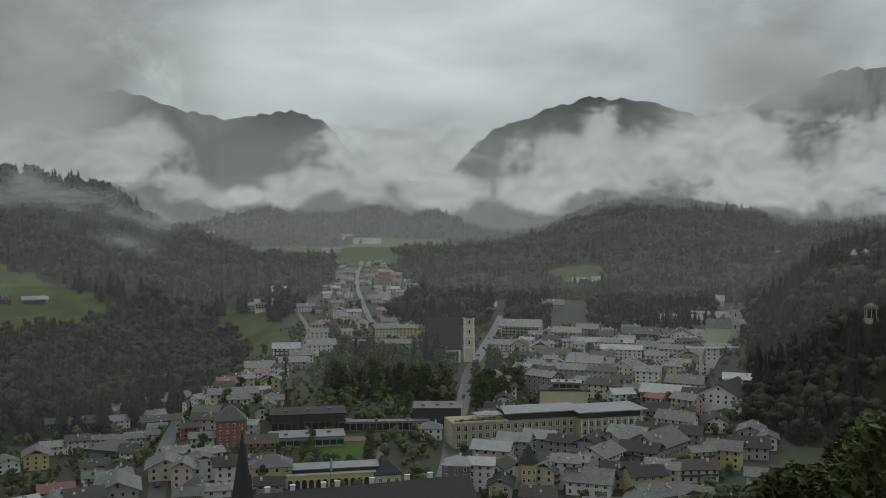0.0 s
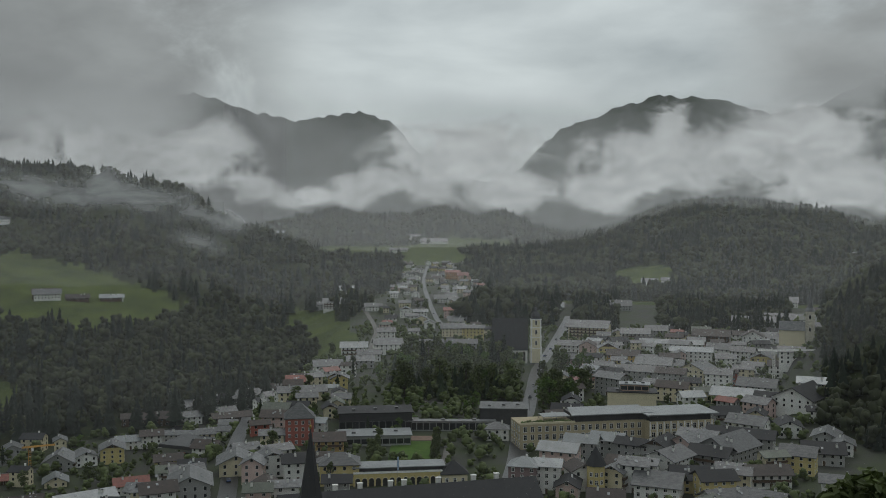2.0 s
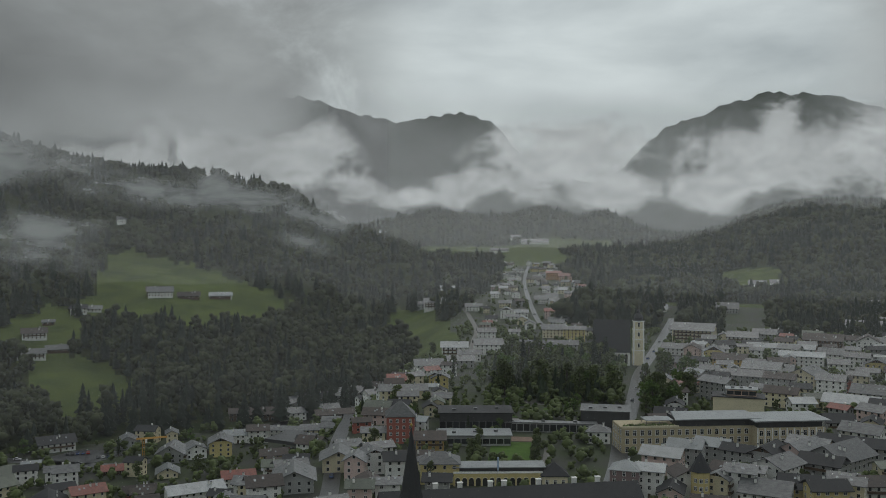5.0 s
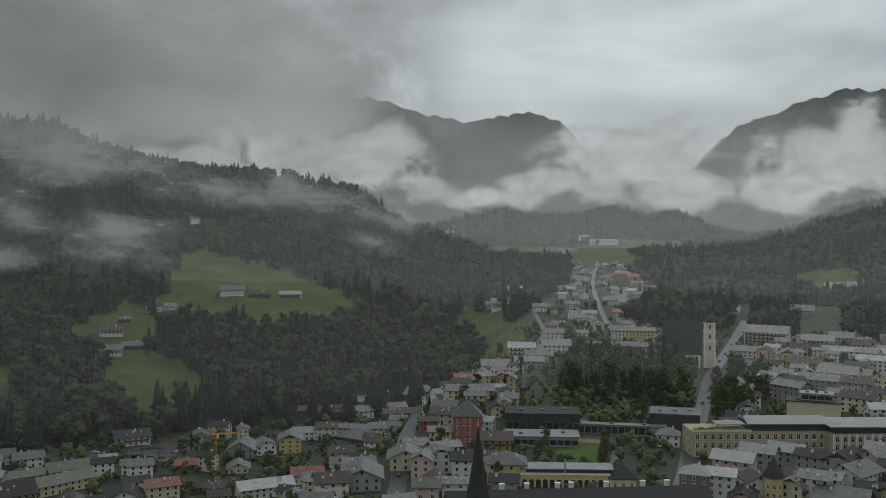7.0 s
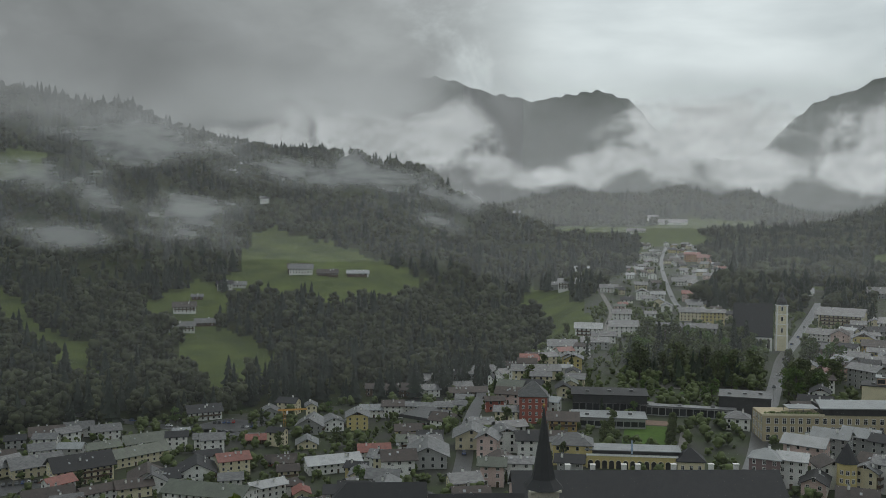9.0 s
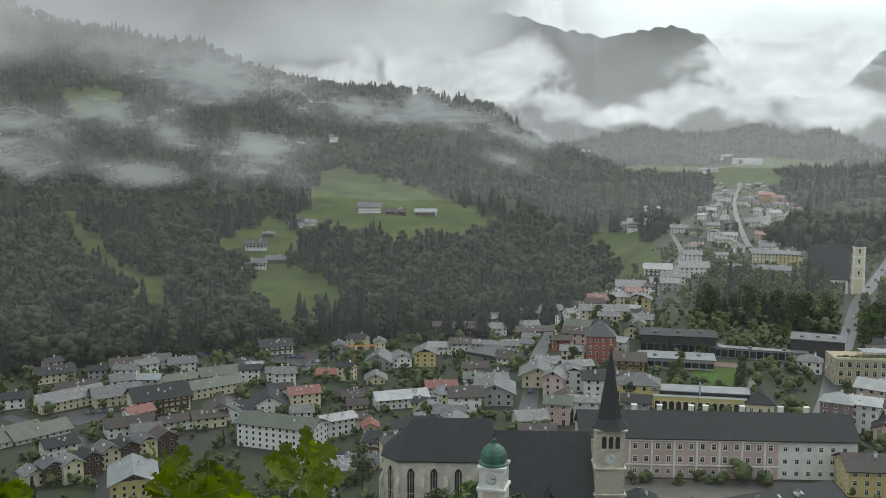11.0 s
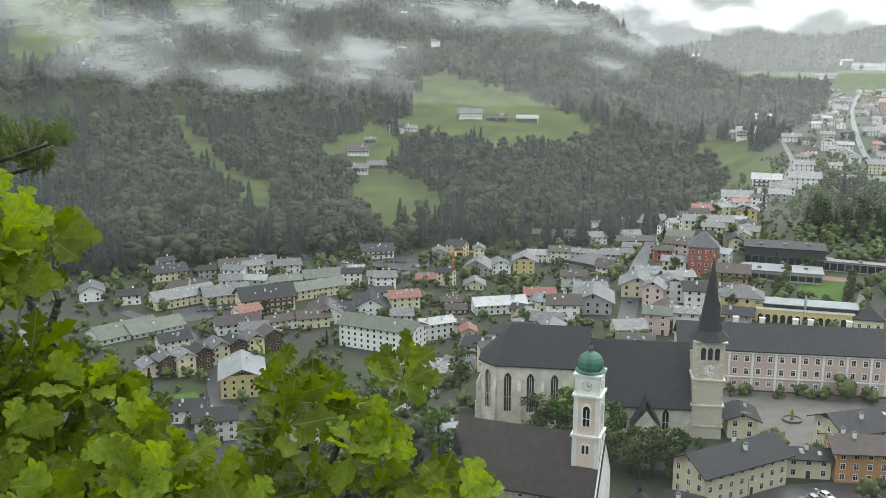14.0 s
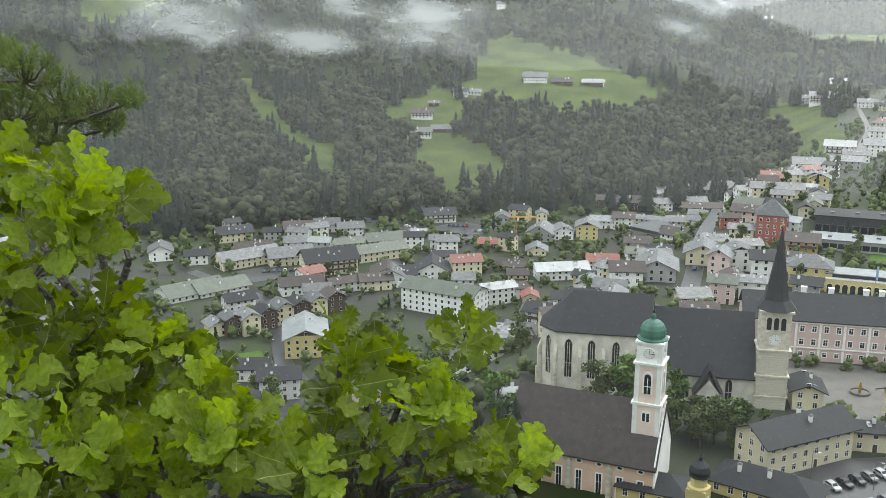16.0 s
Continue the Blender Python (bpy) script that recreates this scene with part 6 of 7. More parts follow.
yard("terrace_strip", "tan gravel strip behind the lawn", [(-57, 447.5), (-35, 449), (-35, 458), (-58, 457)], mat("tan_gravel", (0.22, 0.14, 0.10), 0.8, (0.17, 0.11, 0.08), 0.5, stain=0.15), 0, 0.12)
yard("garden_path", "pale wet path beside the lawn", [(-29, 402), (-26, 402), (-27, 450), (-30.5, 450)], M_GRAVEL, 0, 0.1, False)
yard("parking_yard", "wet asphalt yard with parked cars", [(-338, 480), (-300, 486), (-282, 530), (-318, 530)], M_ROAD, None, 0.1)
yard("shop_yard", "wet asphalt yard before the shops", [(-204, 540), (-172, 530), (-168, 556), (-198, 566)], M_ROAD, None, 0.1)
yard("bus_yard", "wet asphalt yard with parked vehicles", [(-360, 360), (-336, 352), (-326, 376), (-350, 386)], M_ROAD, None, 0.1)
yard("sports_ground", "small green by the lower road", [(-276, 262), (-262, 254), (-250, 268), (-264, 278)], M_LAWN, None, 0.1)
garden_rng = random.Random(8)
for i in range(26):
    gx, gy = garden_rng.uniform(-62, -12), garden_rng.uniform(488, 545)
    yard("garden_bed", "small green grave bed in the churchyard", [(gx, gy), (gx + garden_rng.uniform(3, 8), gy), (gx + 6, gy + 3.5), (gx, gy + 3.5)], M_LAWN if i % 3 else M_GRAVEL, 0, 0.15, False)


# ---- the rest of the town, along its streets ----
FAR_TOWN, FAR_MATS = Shape(), [WALLS[k] for k in ("white", "cream", "grey", "yellow", "pink", "wood")] + [ROOFS[k] for k in ("grey", "dark", "brown", "pale", "red", "green")] + [M_TRIM, M_GLASS]


def far_house(x, y, turn, L, W, storeys, wall, roof):
    """A small far house in the joined far town: walls, overhanging roof, windows and chimney."""
    TAKEN.append((x, y, max(W * 0.55, L * 0.4)))
    z, h, rise = float(ground_z(x, y)), storeys * 2.7 + 0.2, W * 0.25
    s = Shape()
    s.bar([(-W / 2, -5), (W / 2, -5), (W / 2, h), (0, h + rise), (-W / 2, h)], -L / 2, L / 2, "x", [m.name for m in FAR_MATS].index(WALLS[wall].name))
    g = gable_roof(L, W, h, rise, 1.0)
    s.add(g.v, g.f, [m.name for m in FAR_MATS].index(ROOFS[roof].name))
    s.box(L * 0.2 - 0.4, L * 0.2 + 0.4, 0.4, 1.2, h + rise * 0.5, h + rise + 1.2, 12)
    for k in range(storeys):
        for i in range(max(2, int(L / 3.2))):
            wx = -L / 2 + L * (i + 0.5) / max(2, int(L / 3.2))
            s.box(wx - 0.55, wx + 0.55, -W / 2 - 0.05, -W / 2, 0.8 + k * 2.7, 2.2 + k * 2.7, 13)
        for e in (-1, 1):
            for wy in (-W / 4, W / 4):
                s.box(min(e * L / 2, e * (L / 2 + 0.05)), max(e * L / 2, e * (L / 2 + 0.05)), wy - 0.5, wy + 0.5, 0.8 + k * 2.7, 2.2 + k * 2.7, 13)
    c, sn, k = math.cos(radians(turn)), math.sin(radians(turn)), len(FAR_TOWN.v)
    FAR_TOWN.v += [(x + a * c - b * sn, y + a * sn + b * c, z + e) for a, b, e in s.v]
    FAR_TOWN.f += [tuple(i + k for i in q) for q in s.f]
    FAR_TOWN.m += s.m


def fill_town():
    r = random.Random(21)
    zones = [(-8.8, -1.2, 800, 1800, 150, 9.5, (8, 14)), (3.0, 16.2, 470, 900, 110, 11.5, (9, 16)), (-45, -15, 400, 640, 90, 11, (8, 13)), (-31, -13, 300, 420, 60, 10.5, (7, 12)), (-17, -9, 330, 640, 60, 10.5, (7, 12)), (1, 15, 330, 430, 30, 12, (9, 15)), (8.5, 19, 285, 480, 60, 11.5, (9, 16)),
             (13, 18.5, 480, 930, 22, 13, (9, 15)), (-58, -46, 380, 600, 10, 16, (12, 24)), (-49, -36, 260, 400, 7, 15, (9, 15))]
    for a0, a1, d0, d1, n, gap, span in zones:
        for k in range(n):
            a, d = r.uniform(a0, a1), math.sqrt(r.uniform(d0 * d0, d1 * d1))
            x, y = d * math.sin(radians(a)), d * math.cos(radians(a))
            if not free(x, y, gap * 0.52) or bool(wooded(np.array(a), np.array(d))) or (a < -5.5 and d > float(foot_d(np.array(a))) - 5 and d < 820):
                continue
            if -8 < a < 0.6 and 480 < d < 690:
                continue
            L = r.uniform(*span)
            far = d > 800
            wall = r.choices(("white", "cream", "grey", "yellow", "pink", "wood"), (11, 5, 2, 1.5, 1.2, 1))[0]
            roof = r.choices(("grey", "dark", "brown", "pale", "red", "green"), (7, 6, 4.5, 2, 0.8, 1))[0]
            turn, W, high = -a + r.choice((0, 0, 90, 25, -25, -15)) + r.uniform(-8, 8), L * r.uniform(0.6, 0.85), r.choice((2, 2, 3)) if not far else 2
            if d > 520:
                far_house(x, y, turn, L, W, high, wall, roof)
            else:
                house(x, y, turn, L, W, high, wall, roof, balcony=r.random() < 0.3)
    tagged(new("far_houses", FAR_TOWN.mesh("far_houses", FAR_MATS)), "far rendered houses under grey and brown gabled roofs", "houses", kind="stuff")


fill_town()

# ---- garden and park trees ----
def tree_meshes(seed, kind):
    """Trunk with limbs, and a crown of many small leaf sprays in uneven clumps, 10 m high."""
    r = random.Random(seed)
    trunk = Shape()
    trunk.lathe([(0.30, -1.2), (0.24, 0.4), (0.2, 3.0), (0.12, 6.0), (0.03, 9.0)], 7)
    v, f = [], []

    def spray(p, s):
        n = Vector((r.gauss(0, 1), r.gauss(0, 1), r.gauss(0.5, 1))).normalized()
        t = n.orthogonal().normalized()
        t.rotate(Matrix.Rotation(r.uniform(0, 6.28), 3, n))
        b = n.cross(t)
        k = len(v)
        v.extend([tuple(p - t * s), tuple(p - b * s * 0.5 + n * s * 0.2), tuple(p + t * s), tuple(p + b * s * 0.55 + n * s * 0.15)])
        f.append((k, k + 1, k + 2, k + 3))

    if kind == "conifer":
        for i in range(520):
            h = r.random() ** 0.8
            q = (1 - h) ** 0.9 * 1.75 * (0.75 + 0.25 * math.sin(h * 42)) * math.sqrt(r.uniform(0.35, 1.0))
            a = r.uniform(0, 6.28)
            spray(Vector((q * math.cos(a), q * math.sin(a), 0.9 + 9.4 * h)), r.uniform(0.26, 0.55))
    else:
        wide = 2.7 if kind == "round" else 1.9
        for c in range(20):
            h, a = r.uniform(0.22, 1.0), r.uniform(0, 6.28)
            q = wide * math.sqrt(max(0.05, 1 - ((h - 0.5) / 0.62) ** 2)) * r.uniform(0.25, 0.82)
            mid = Vector((q * math.cos(a), q * math.sin(a), 1.2 + 8.3 * h))
            base = Vector((0, 0, max(1.6, mid.z * 0.55)))
            way = mid - base
            side = way.orthogonal().normalized() * 0.06
            other = way.cross(side).normalized() * 0.06
            trunk.add([base + side, base + other, base - side, base - other, mid], [(0, 1, 4), (1, 2, 4), (2, 3, 4), (3, 0, 4)])
            rad = r.uniform(0.8, 1.45)
            for i in range(34):
                w = Vector((r.gauss(0, 1), r.gauss(0, 1), r.gauss(0.15, 0.85))).normalized() * rad * r.uniform(0.55, 1.12)
                spray(mid + w, r.uniform(0.28, 0.6))
    crown = bpy.data.meshes.new("crown")
    crown.from_pydata(v, [], f)
    return trunk.mesh("trunk", [M_BARK]), crown


def tree_kind(seed, kind, m, label, name="tree"):
    t, c = tree_meshes(seed, kind)
    c.materials.append(m)
    return t, c, label, name


KINDS = [tree_kind(1, "round", M_CROWN, "dark green broadleaf tree with a full uneven crown"), tree_kind(2, "tall", M_CROWN, "slim dark green broadleaf tree"),
         tree_kind(3, "round", M_CROWN_LIGHT, "light green broadleaf tree with a loose crown"), tree_kind(4, "conifer", M_CONIFER, "dark pointed conifer among the houses", "conifer"), tree_kind(5, "round", M_CROWN, "dark green broadleaf tree with a broad crown")]


def tree(x, y, h, kind, turn, wide=1.0, z=None):
    t, c, label, name = KINDS[kind]
    root = thing(name, x, y, turn, label, "tree", "trees in the town", z)
    s = h / 10.0
    root.scale = (s * wide, s * wide, s)
    part("trunk", t, None, root)
    part("crown", c, None, root)


def plant_town():
    r = random.Random(33)
    zones = [(-6.5, 0.3, 555, 690, 60, 3.0, (13, 20), (0, 0, 2, 0, 3, 4)), (1.6, 5.2, 500, 660, 34, 3.2, (12, 18), (0, 1, 4, 2)), (-7, -0.8, 485, 555, 16, 2.5, (5, 9), (0, 2, 1)),
             (-58, -15, 300, 640, 45, 3.0, (6, 12), (0, 1, 2, 4, 3)), (-15, -6, 330, 780, 30, 3.0, (6, 13), (0, 1, 2, 4, 3)), (3, 18, 430, 930, 24, 3.0, (6, 11), (0, 1, 4, 3)), (-9, -1.5, 720, 1500, 20, 3.2, (7, 14), (0, 1, 3, 4)),
             (-29, -12, 214, 240, 22, 2.6, (8, 14), (0, 1, 2, 4)), (-48, -27, 215, 345, 40, 3.0, (7, 14), (0, 1, 2, 3, 4))]
    for a0, a1, d0, d1, n, gap, (h0, h1), kinds in zones:
        for k in range(n):
            a, d = r.uniform(a0, a1), math.sqrt(r.uniform(d0 * d0, d1 * d1))
            x, y = d * math.sin(radians(a)), d * math.cos(radians(a))
            if free(x, y, gap * 0.4) and not bool(wooded(np.array(a), np.array(d))):
                tree(x, y, r.uniform(h0, h1), r.choice(kinds), r.uniform(0, 360), r.uniform(0.85, 1.25))
                TAKEN.append((x, y, gap * 0.5))
    for k in range(260):
        # the flank below the lookout
        a, d = r.uniform(9, 34), r.uniform(95, 300)
        x, y = d * math.sin(radians(a)), d * math.cos(radians(a))
        top = EYE + d * math.tan(radians(float(spread(a, [8, 12, 16, 20, 25, 34], [-15.4, -13.9, -11.8, -10.5, -8.2, -6]))))
        h = min(14.0, top - float(ground_z(x, y))) * r.uniform(0.8, 1.0)
        if h > 5.5 and bool(wooded(np.array(a), np.array(d))) and free(x, y, 2.4):
            tree(x, y, h, r.choice((0, 4, 1, 0, 4, 4)), r.uniform(0, 360), r.uniform(1.05, 1.4))
            TAKEN.append((x, y, 2.8))
    for i in range(7):
        tree(-58.5 - 0.8 * i * 0.5, 402 + 7 * i, r.uniform(6, 8), 1, 50 * i, 1.2, 0)
        tree(-32 - 0.3 * i, 403 + 7 * i, r.uniform(6, 9), 1, 70 * i, 1.2, 0)
    for x, y, h, k in ((-88, 216, 16, 4), (-82, 219, 18, 2), (-76, 221, 19, 2), (-70, 222, 15, 2), (-64, 222, 10, 0), (-59, 221, 8, 2), (-54, 224, 7, 0), (-49, 230, 7, 2), (-60, 214, 11, 4), (-53, 217, 9, 0), (-12, 668, 24, 3), (-4, 676, 22, 3), (-20, 655, 20, 3), (-60, 655, 22, 3)):
        tree(x, y, h, k, x * 7, 1.15, 0)


plant_town()


TAKEN += [(-45 + 12 * i, 264 + 5 * i, 13) for i in range(5)] + [(-30 + 9 * i, 214 - 3 * i, 9) for i in range(4)]


def plant_gardens():
    """Shrubs and small trees that fill the gardens between the houses."""
    rng, r = np.random.default_rng(12), random.Random(12)
    taken = np.array(TAKEN)
    forms = [(*leafy_form(r, 6, 22, 0.05), 1) for _ in range(5)] + [(*spruce_form(r, 6, 7), 0)]
    for name, label, n, a0, a1, d0, d1, lo, hi, gap in (("garden_shrubs", "dark green shrubs and small garden trees between the houses", 6800, -58, 18, 226, 930, 4, 10, 0.8), ("far_garden_shrubs", "dark garden trees between the far houses", 520, -9, 3, 780, 1750, 5, 10, 1.0),
                                                        ("park_trees", "dense dark park trees before the convent church", 330, -7, 0.6, 548, 690, 9, 15, 0.5)):
        az, d = rng.uniform(a0, a1, n), np.sqrt(rng.uniform(d0 * d0, d1 * d1, n))
        x, y = d * np.sin(np.radians(az)), d * np.cos(np.radians(az))
        ok = ~wooded(az, d) & (clearing(az, d) > 1) & (d < np.where(az < -6, foot_d(az), 5000))
        ok &= np.array([np.all((taken[:, 0] - a) ** 2 + (taken[:, 1] - b) ** 2 > (taken[:, 2] + gap) ** 2) for a, b in zip(x, y)])
        pts = np.stack([x, y, ground_z(x, y)], -1)[ok]
        plant_woods(name, label, pts, forms if name == "park_trees" else forms[:5], [M_CONIFER, M_CROWN], rng, lo, hi, 1.3)


plant_gardens()


# ---- cars ----
PAINTS = [mat("car_paint_" + n, c, 0.25, [v * 0.9 for v in c], 1.0, spec=0.6) for n, c in (("silver", (0.42, 0.43, 0.44)), ("black", (0.02, 0.02, 0.022)), ("white", (0.7, 0.7, 0.7)), ("blue", (0.03, 0.06, 0.16)), ("red", (0.35, 0.025, 0.02)), ("grey", (0.14, 0.145, 0.15)))]
PAINT_WORDS = ("silver", "black", "white", "dark blue", "red", "dark grey")
M_TYRE = mat("tyre_rubber", (0.018, 0.018, 0.018), 0.85, (0.026, 0.026, 0.026), 4)


def car_meshes():
    out = []
    side = [(-2.1, 0.35), (2.1, 0.32), (2.12, 0.62), (1.95, 0.86), (0.95, 0.98), (0.4, 1.42), (-1.3, 1.46), (-1.95, 1.02), (-2.14, 0.8)]
    for m in PAINTS:
        s = Shape()
        n = len(side)
        rows = [(-0.86, 0.88), (-0.8, 1.0), (0.8, 1.0), (0.86, 0.88)]
        for y, q in rows:
            for x, z in side:
                lean = 0.86 if z > 1.1 else 1.0
                s.v.append((x * (0.985 if q < 1 else 1), y * lean, z * (1 if q == 1 else 0.97)))
        for k in range(3):
            s.f += [(k * n + i, k * n + (i + 1) % n, (k + 1) * n + (i + 1) % n, (k + 1) * n + i) for i in range(n)]
        s.f += [tuple(range(n))[::-1], tuple(range(3 * n, 4 * n))]
        s.m = [0] * len(s.f)
        out.append(s.mesh("body", [m]))
    glass = [Shape().add([(0.98, -0.66, 0.99), (0.98, 0.66, 0.99), (0.44, 0.6, 1.4), (0.44, -0.6, 1.4)], [(0, 1, 2, 3)]).mesh("windscreen", [M_GLASS]),
             Shape().add([(-1.96, 0.66, 1.05), (-1.96, -0.66, 1.05), (-1.34, -0.6, 1.44), (-1.34, 0.6, 1.44)], [(0, 1, 2, 3)]).mesh("rear_window", [M_GLASS])]
    sides = [Shape().add([(-1.55, e * 0.885, 1.0), (0.75, e * 0.885, 0.98), (0.35, e * 0.78, 1.36), (-1.25, e * 0.78, 1.39)], [(0, 1, 2, 3)[::-e]]).mesh("side_window", [M_GLASS]) for e in (-1, 1)]
    wheel = Shape().lathe([(0.2, -0.1), (0.33, -0.1), (0.33, 0.1), (0.2, 0.1)], 10).mesh("wheel", [M_TYRE])
    return out, glass, sides, wheel


CAR = car_meshes()


def car(x, y, turn, paint, z=None):
    root = thing("car", x, y, turn, "parked %s car on wet asphalt" % PAINT_WORDS[paint], "car", "parked cars", z)
    root.location.z += 0.12
    part("body", CAR[0][paint], None, root)
    for g, n in zip(CAR[1], ("windscreen", "rear_window")):
        part(n, g, None, root, at=(0.012 if n == "windscreen" else -0.012, 0, 0.02))
    for g in CAR[2]:
        part("side_window", g, None, root)
    for wx in (-1.3, 1.35):
        for wy in (-0.8, 0.8):
            part("wheel", CAR[3], None, root).matrix_basis = pose(wx, wy, 0.33, 90, 0, 0)


def park_cars():
    r = random.Random(5)
    for i in range(7):
        car(-31 + 2.1 * i, 207 + 3.0 * i, -38, (0, 0, 1, 1, 5, 0, 2)[i], 0)
    for i in range(4):
        car(-22 + 2.2 * i, 203 + 3.2 * i, -38, (2, 0, 5, 1)[i], 0)
    car(-28, 296.5 - 1.5, 19, 3, 0)
    for cx, cy, n, t in ((-330, 490, 5, 20), (-318, 516, 5, 25), (-296, 512, 3, 25), (-196, 552, 5, -10), (-182, 545, 3, 80), (-346, 370, 7, 40), (-256, 262, 4, 40)):
        for i in range(n):
            car(cx + i * 2.9 * math.cos(radians(t)), cy + i * 2.9 * math.sin(radians(t)), t + 90 + r.uniform(-4, 4), r.randrange(6))
    for x, y, t in ((6, 480, 85), (8, 500, 85), (12, 560, 85), (15, 600, 86), (20, 660, 80), (27, 730, 75), (33, 770, 80), (40, 830, 80), (-70, 955, 100), (-83, 1040, 105), (-100, 1170, 105), (-116, 1310, 105), (-300, 498, 8), (-340, 500, 8), (-370, 505, 8), (-128, 440, 110), (-140, 490, 110), (-112, 372, 105)):
        car(x, y, t, r.randrange(6))


park_cars()


# ---- cranes, lamps, flagpole, pavilion ----
def crane(x, y, h, reach, turn, m, label):
    root = thing("tower_crane", x, y, turn, label, "crane")
    mast = Shape()
    for e in (-0.6, 0.6):
        for g in (-0.6, 0.6):
            mast.box(e - 0.12, e + 0.12, g - 0.12, g + 0.12, -1, h)
    k = 0
    while k * 1.6 < h - 1:
        z = k * 1.6
        mast.box(-0.6, 0.6, -0.66, -0.56, z, z + 0.12).box(-0.6, 0.6, 0.56, 0.66, z, z + 0.12).box(-0.66, -0.56, -0.6, 0.6, z, z + 0.12).box(0.56, 0.66, -0.6, 0.6, z, z + 0.12)
        k += 1
    part("mast", mast, m, root)
    part("jib", Shape().bar([(-0.5, h), (0.5, h), (0, h + 1.0)], -reach * 0.3, reach, "x"), m, root)
    part("cab", Shape().box(0.7, 2.0, -0.7, 0.7, h - 2, h - 0.2), M_TRIM, root)
    part("counterweight", Shape().box(-reach * 0.3, -reach * 0.3 + 2, -0.6, 0.6, h - 1.4, h), M_METAL, root)


crane(166, 612, 22, 34, 5, M_TRIM, "white tower crane among the houses")
crane(-262, 502, 15, 13, 30, mat("yellow_crane_paint", (0.5, 0.27, 0.05), 0.5, (0.4, 0.2, 0.04), 2), "yellow tower crane beside the main road")


def street_lamp(x, y, z=None):
    root = thing("street_lamp", x, y, 0, "slim grey street lamp", "lamp", "street lamps", z)
    part("pole", Shape().lathe([(0.09, -1), (0.06, 7)], 6), M_METAL, root)
    part("lamp_arm", Shape().box(0, 1.3, -0.04, 0.04, 6.9, 7.0), M_METAL, root)
    part("lamp_head", Shape().box(1.0, 1.7, -0.16, 0.16, 6.85, 7.02), M_TRIM, root)


for lx, ly in ((-21, 214), (-34, 212), (-257, 277), (-239, 268), (-300, 505), (-330, 494), (-270, 515), (-120, 405), (11, 520), (16, 600)):
    street_lamp(lx, ly)
flag = thing("flagpole", -43.5, 366, 0, "tall flagpole with a pale blue flag", "flagpole", z=0)
part("pole", Shape().lathe([(0.08, 0), (0.05, 13)], 6), M_METAL, flag)
part("flag", Shape().box(0.05, 0.75, -0.03, 0.03, 7.5, 12.8), mat("blue_flag", (0.2, 0.32, 0.5), 0.8, (0.5, 0.55, 0.6), 1.5), flag)
rot = thing("pavilion", 242, 538, -24, "small open stone pavilion among the trees", "pavilion")
part("base", Shape().lathe([(4.2, -5), (4.2, 0.6)], 10), M_STONE, rot)
for i in range(8):
    a = i * math.pi / 4
    part("column", Shape().lathe([(0.32, 0.6), (0.28, 6.0)], 8, 3.5 * math.cos(a), 3.5 * math.sin(a)), M_STONE, rot)
part("roof", Shape().lathe([(4.2, 6.0), (4.2, 6.6), (3.2, 8.2), (0.3, 9.6)], 12), ROOFS["grey"], rot)
fount = thing("fountain", -33, 271, 0, "round stone fountain on the gravel square", "fountain", z=0)
part("basin", Shape().lathe([(2.8, -0.5), (2.8, 0.7), (2.5, 0.7), (2.4, 0.3)], 14), M_GRAVEL, fount)
part("column", Shape().lathe([(0.5, 0), (0.3, 1.8), (0.6, 2.0), (0.15, 3.4)], 8), M_GOLD, fount)


# ---- oak and pine at the lookout ----
def leaf_material(name, a, b, thin=0.35, rough=0.32):
    m = mat(name, a, rough, b, 9.0, 0.2, 40, each=0.4, isle=0.4, spec=0.2)
    n, l = m.node_tree.nodes, m.node_tree.links
    base, out = n["Principled BSDF"], n["Material Output"]
    tr, mx = n.new("ShaderNodeBsdfTranslucent"), n.new("ShaderNodeMixShader")
    src = base.inputs["Base Color"].links[0].from_socket
    hs = n.new("ShaderNodeHueSaturation")
    hs.inputs["Value"].default_value, hs.inputs["Saturation"].default_value = 1.7, 1.1
    l.new(src, hs.inputs["Color"])
    l.new(hs.outputs["Color"], tr.inputs["Color"])
    mx.inputs[0].default_value = thin
    l.new(base.outputs[0], mx.inputs[1])
    l.new(tr.outputs[0], mx.inputs[2])
    l.new(mx.outputs[0], out.inputs["Surface"])
    return m


M_OAK = leaf_material("wet_oak_leaf", (0.178, 0.228, 0.018), (0.112, 0.158, 0.014), 0.5, 0.3)
M_RIB = mat("oak_leaf_rib", (0.18, 0.24, 0.03), 0.5, (0.14, 0.2, 0.022), 20)
M_TWIG = mat("wet_oak_bark", (0.045, 0.038, 0.03), 0.6, (0.07, 0.06, 0.045), 30, 0.5, 90)
M_NEEDLE = leaf_material("pine_needles", (0.15, 0.185, 0.055), (0.085, 0.115, 0.038), 0.25, 0.5)


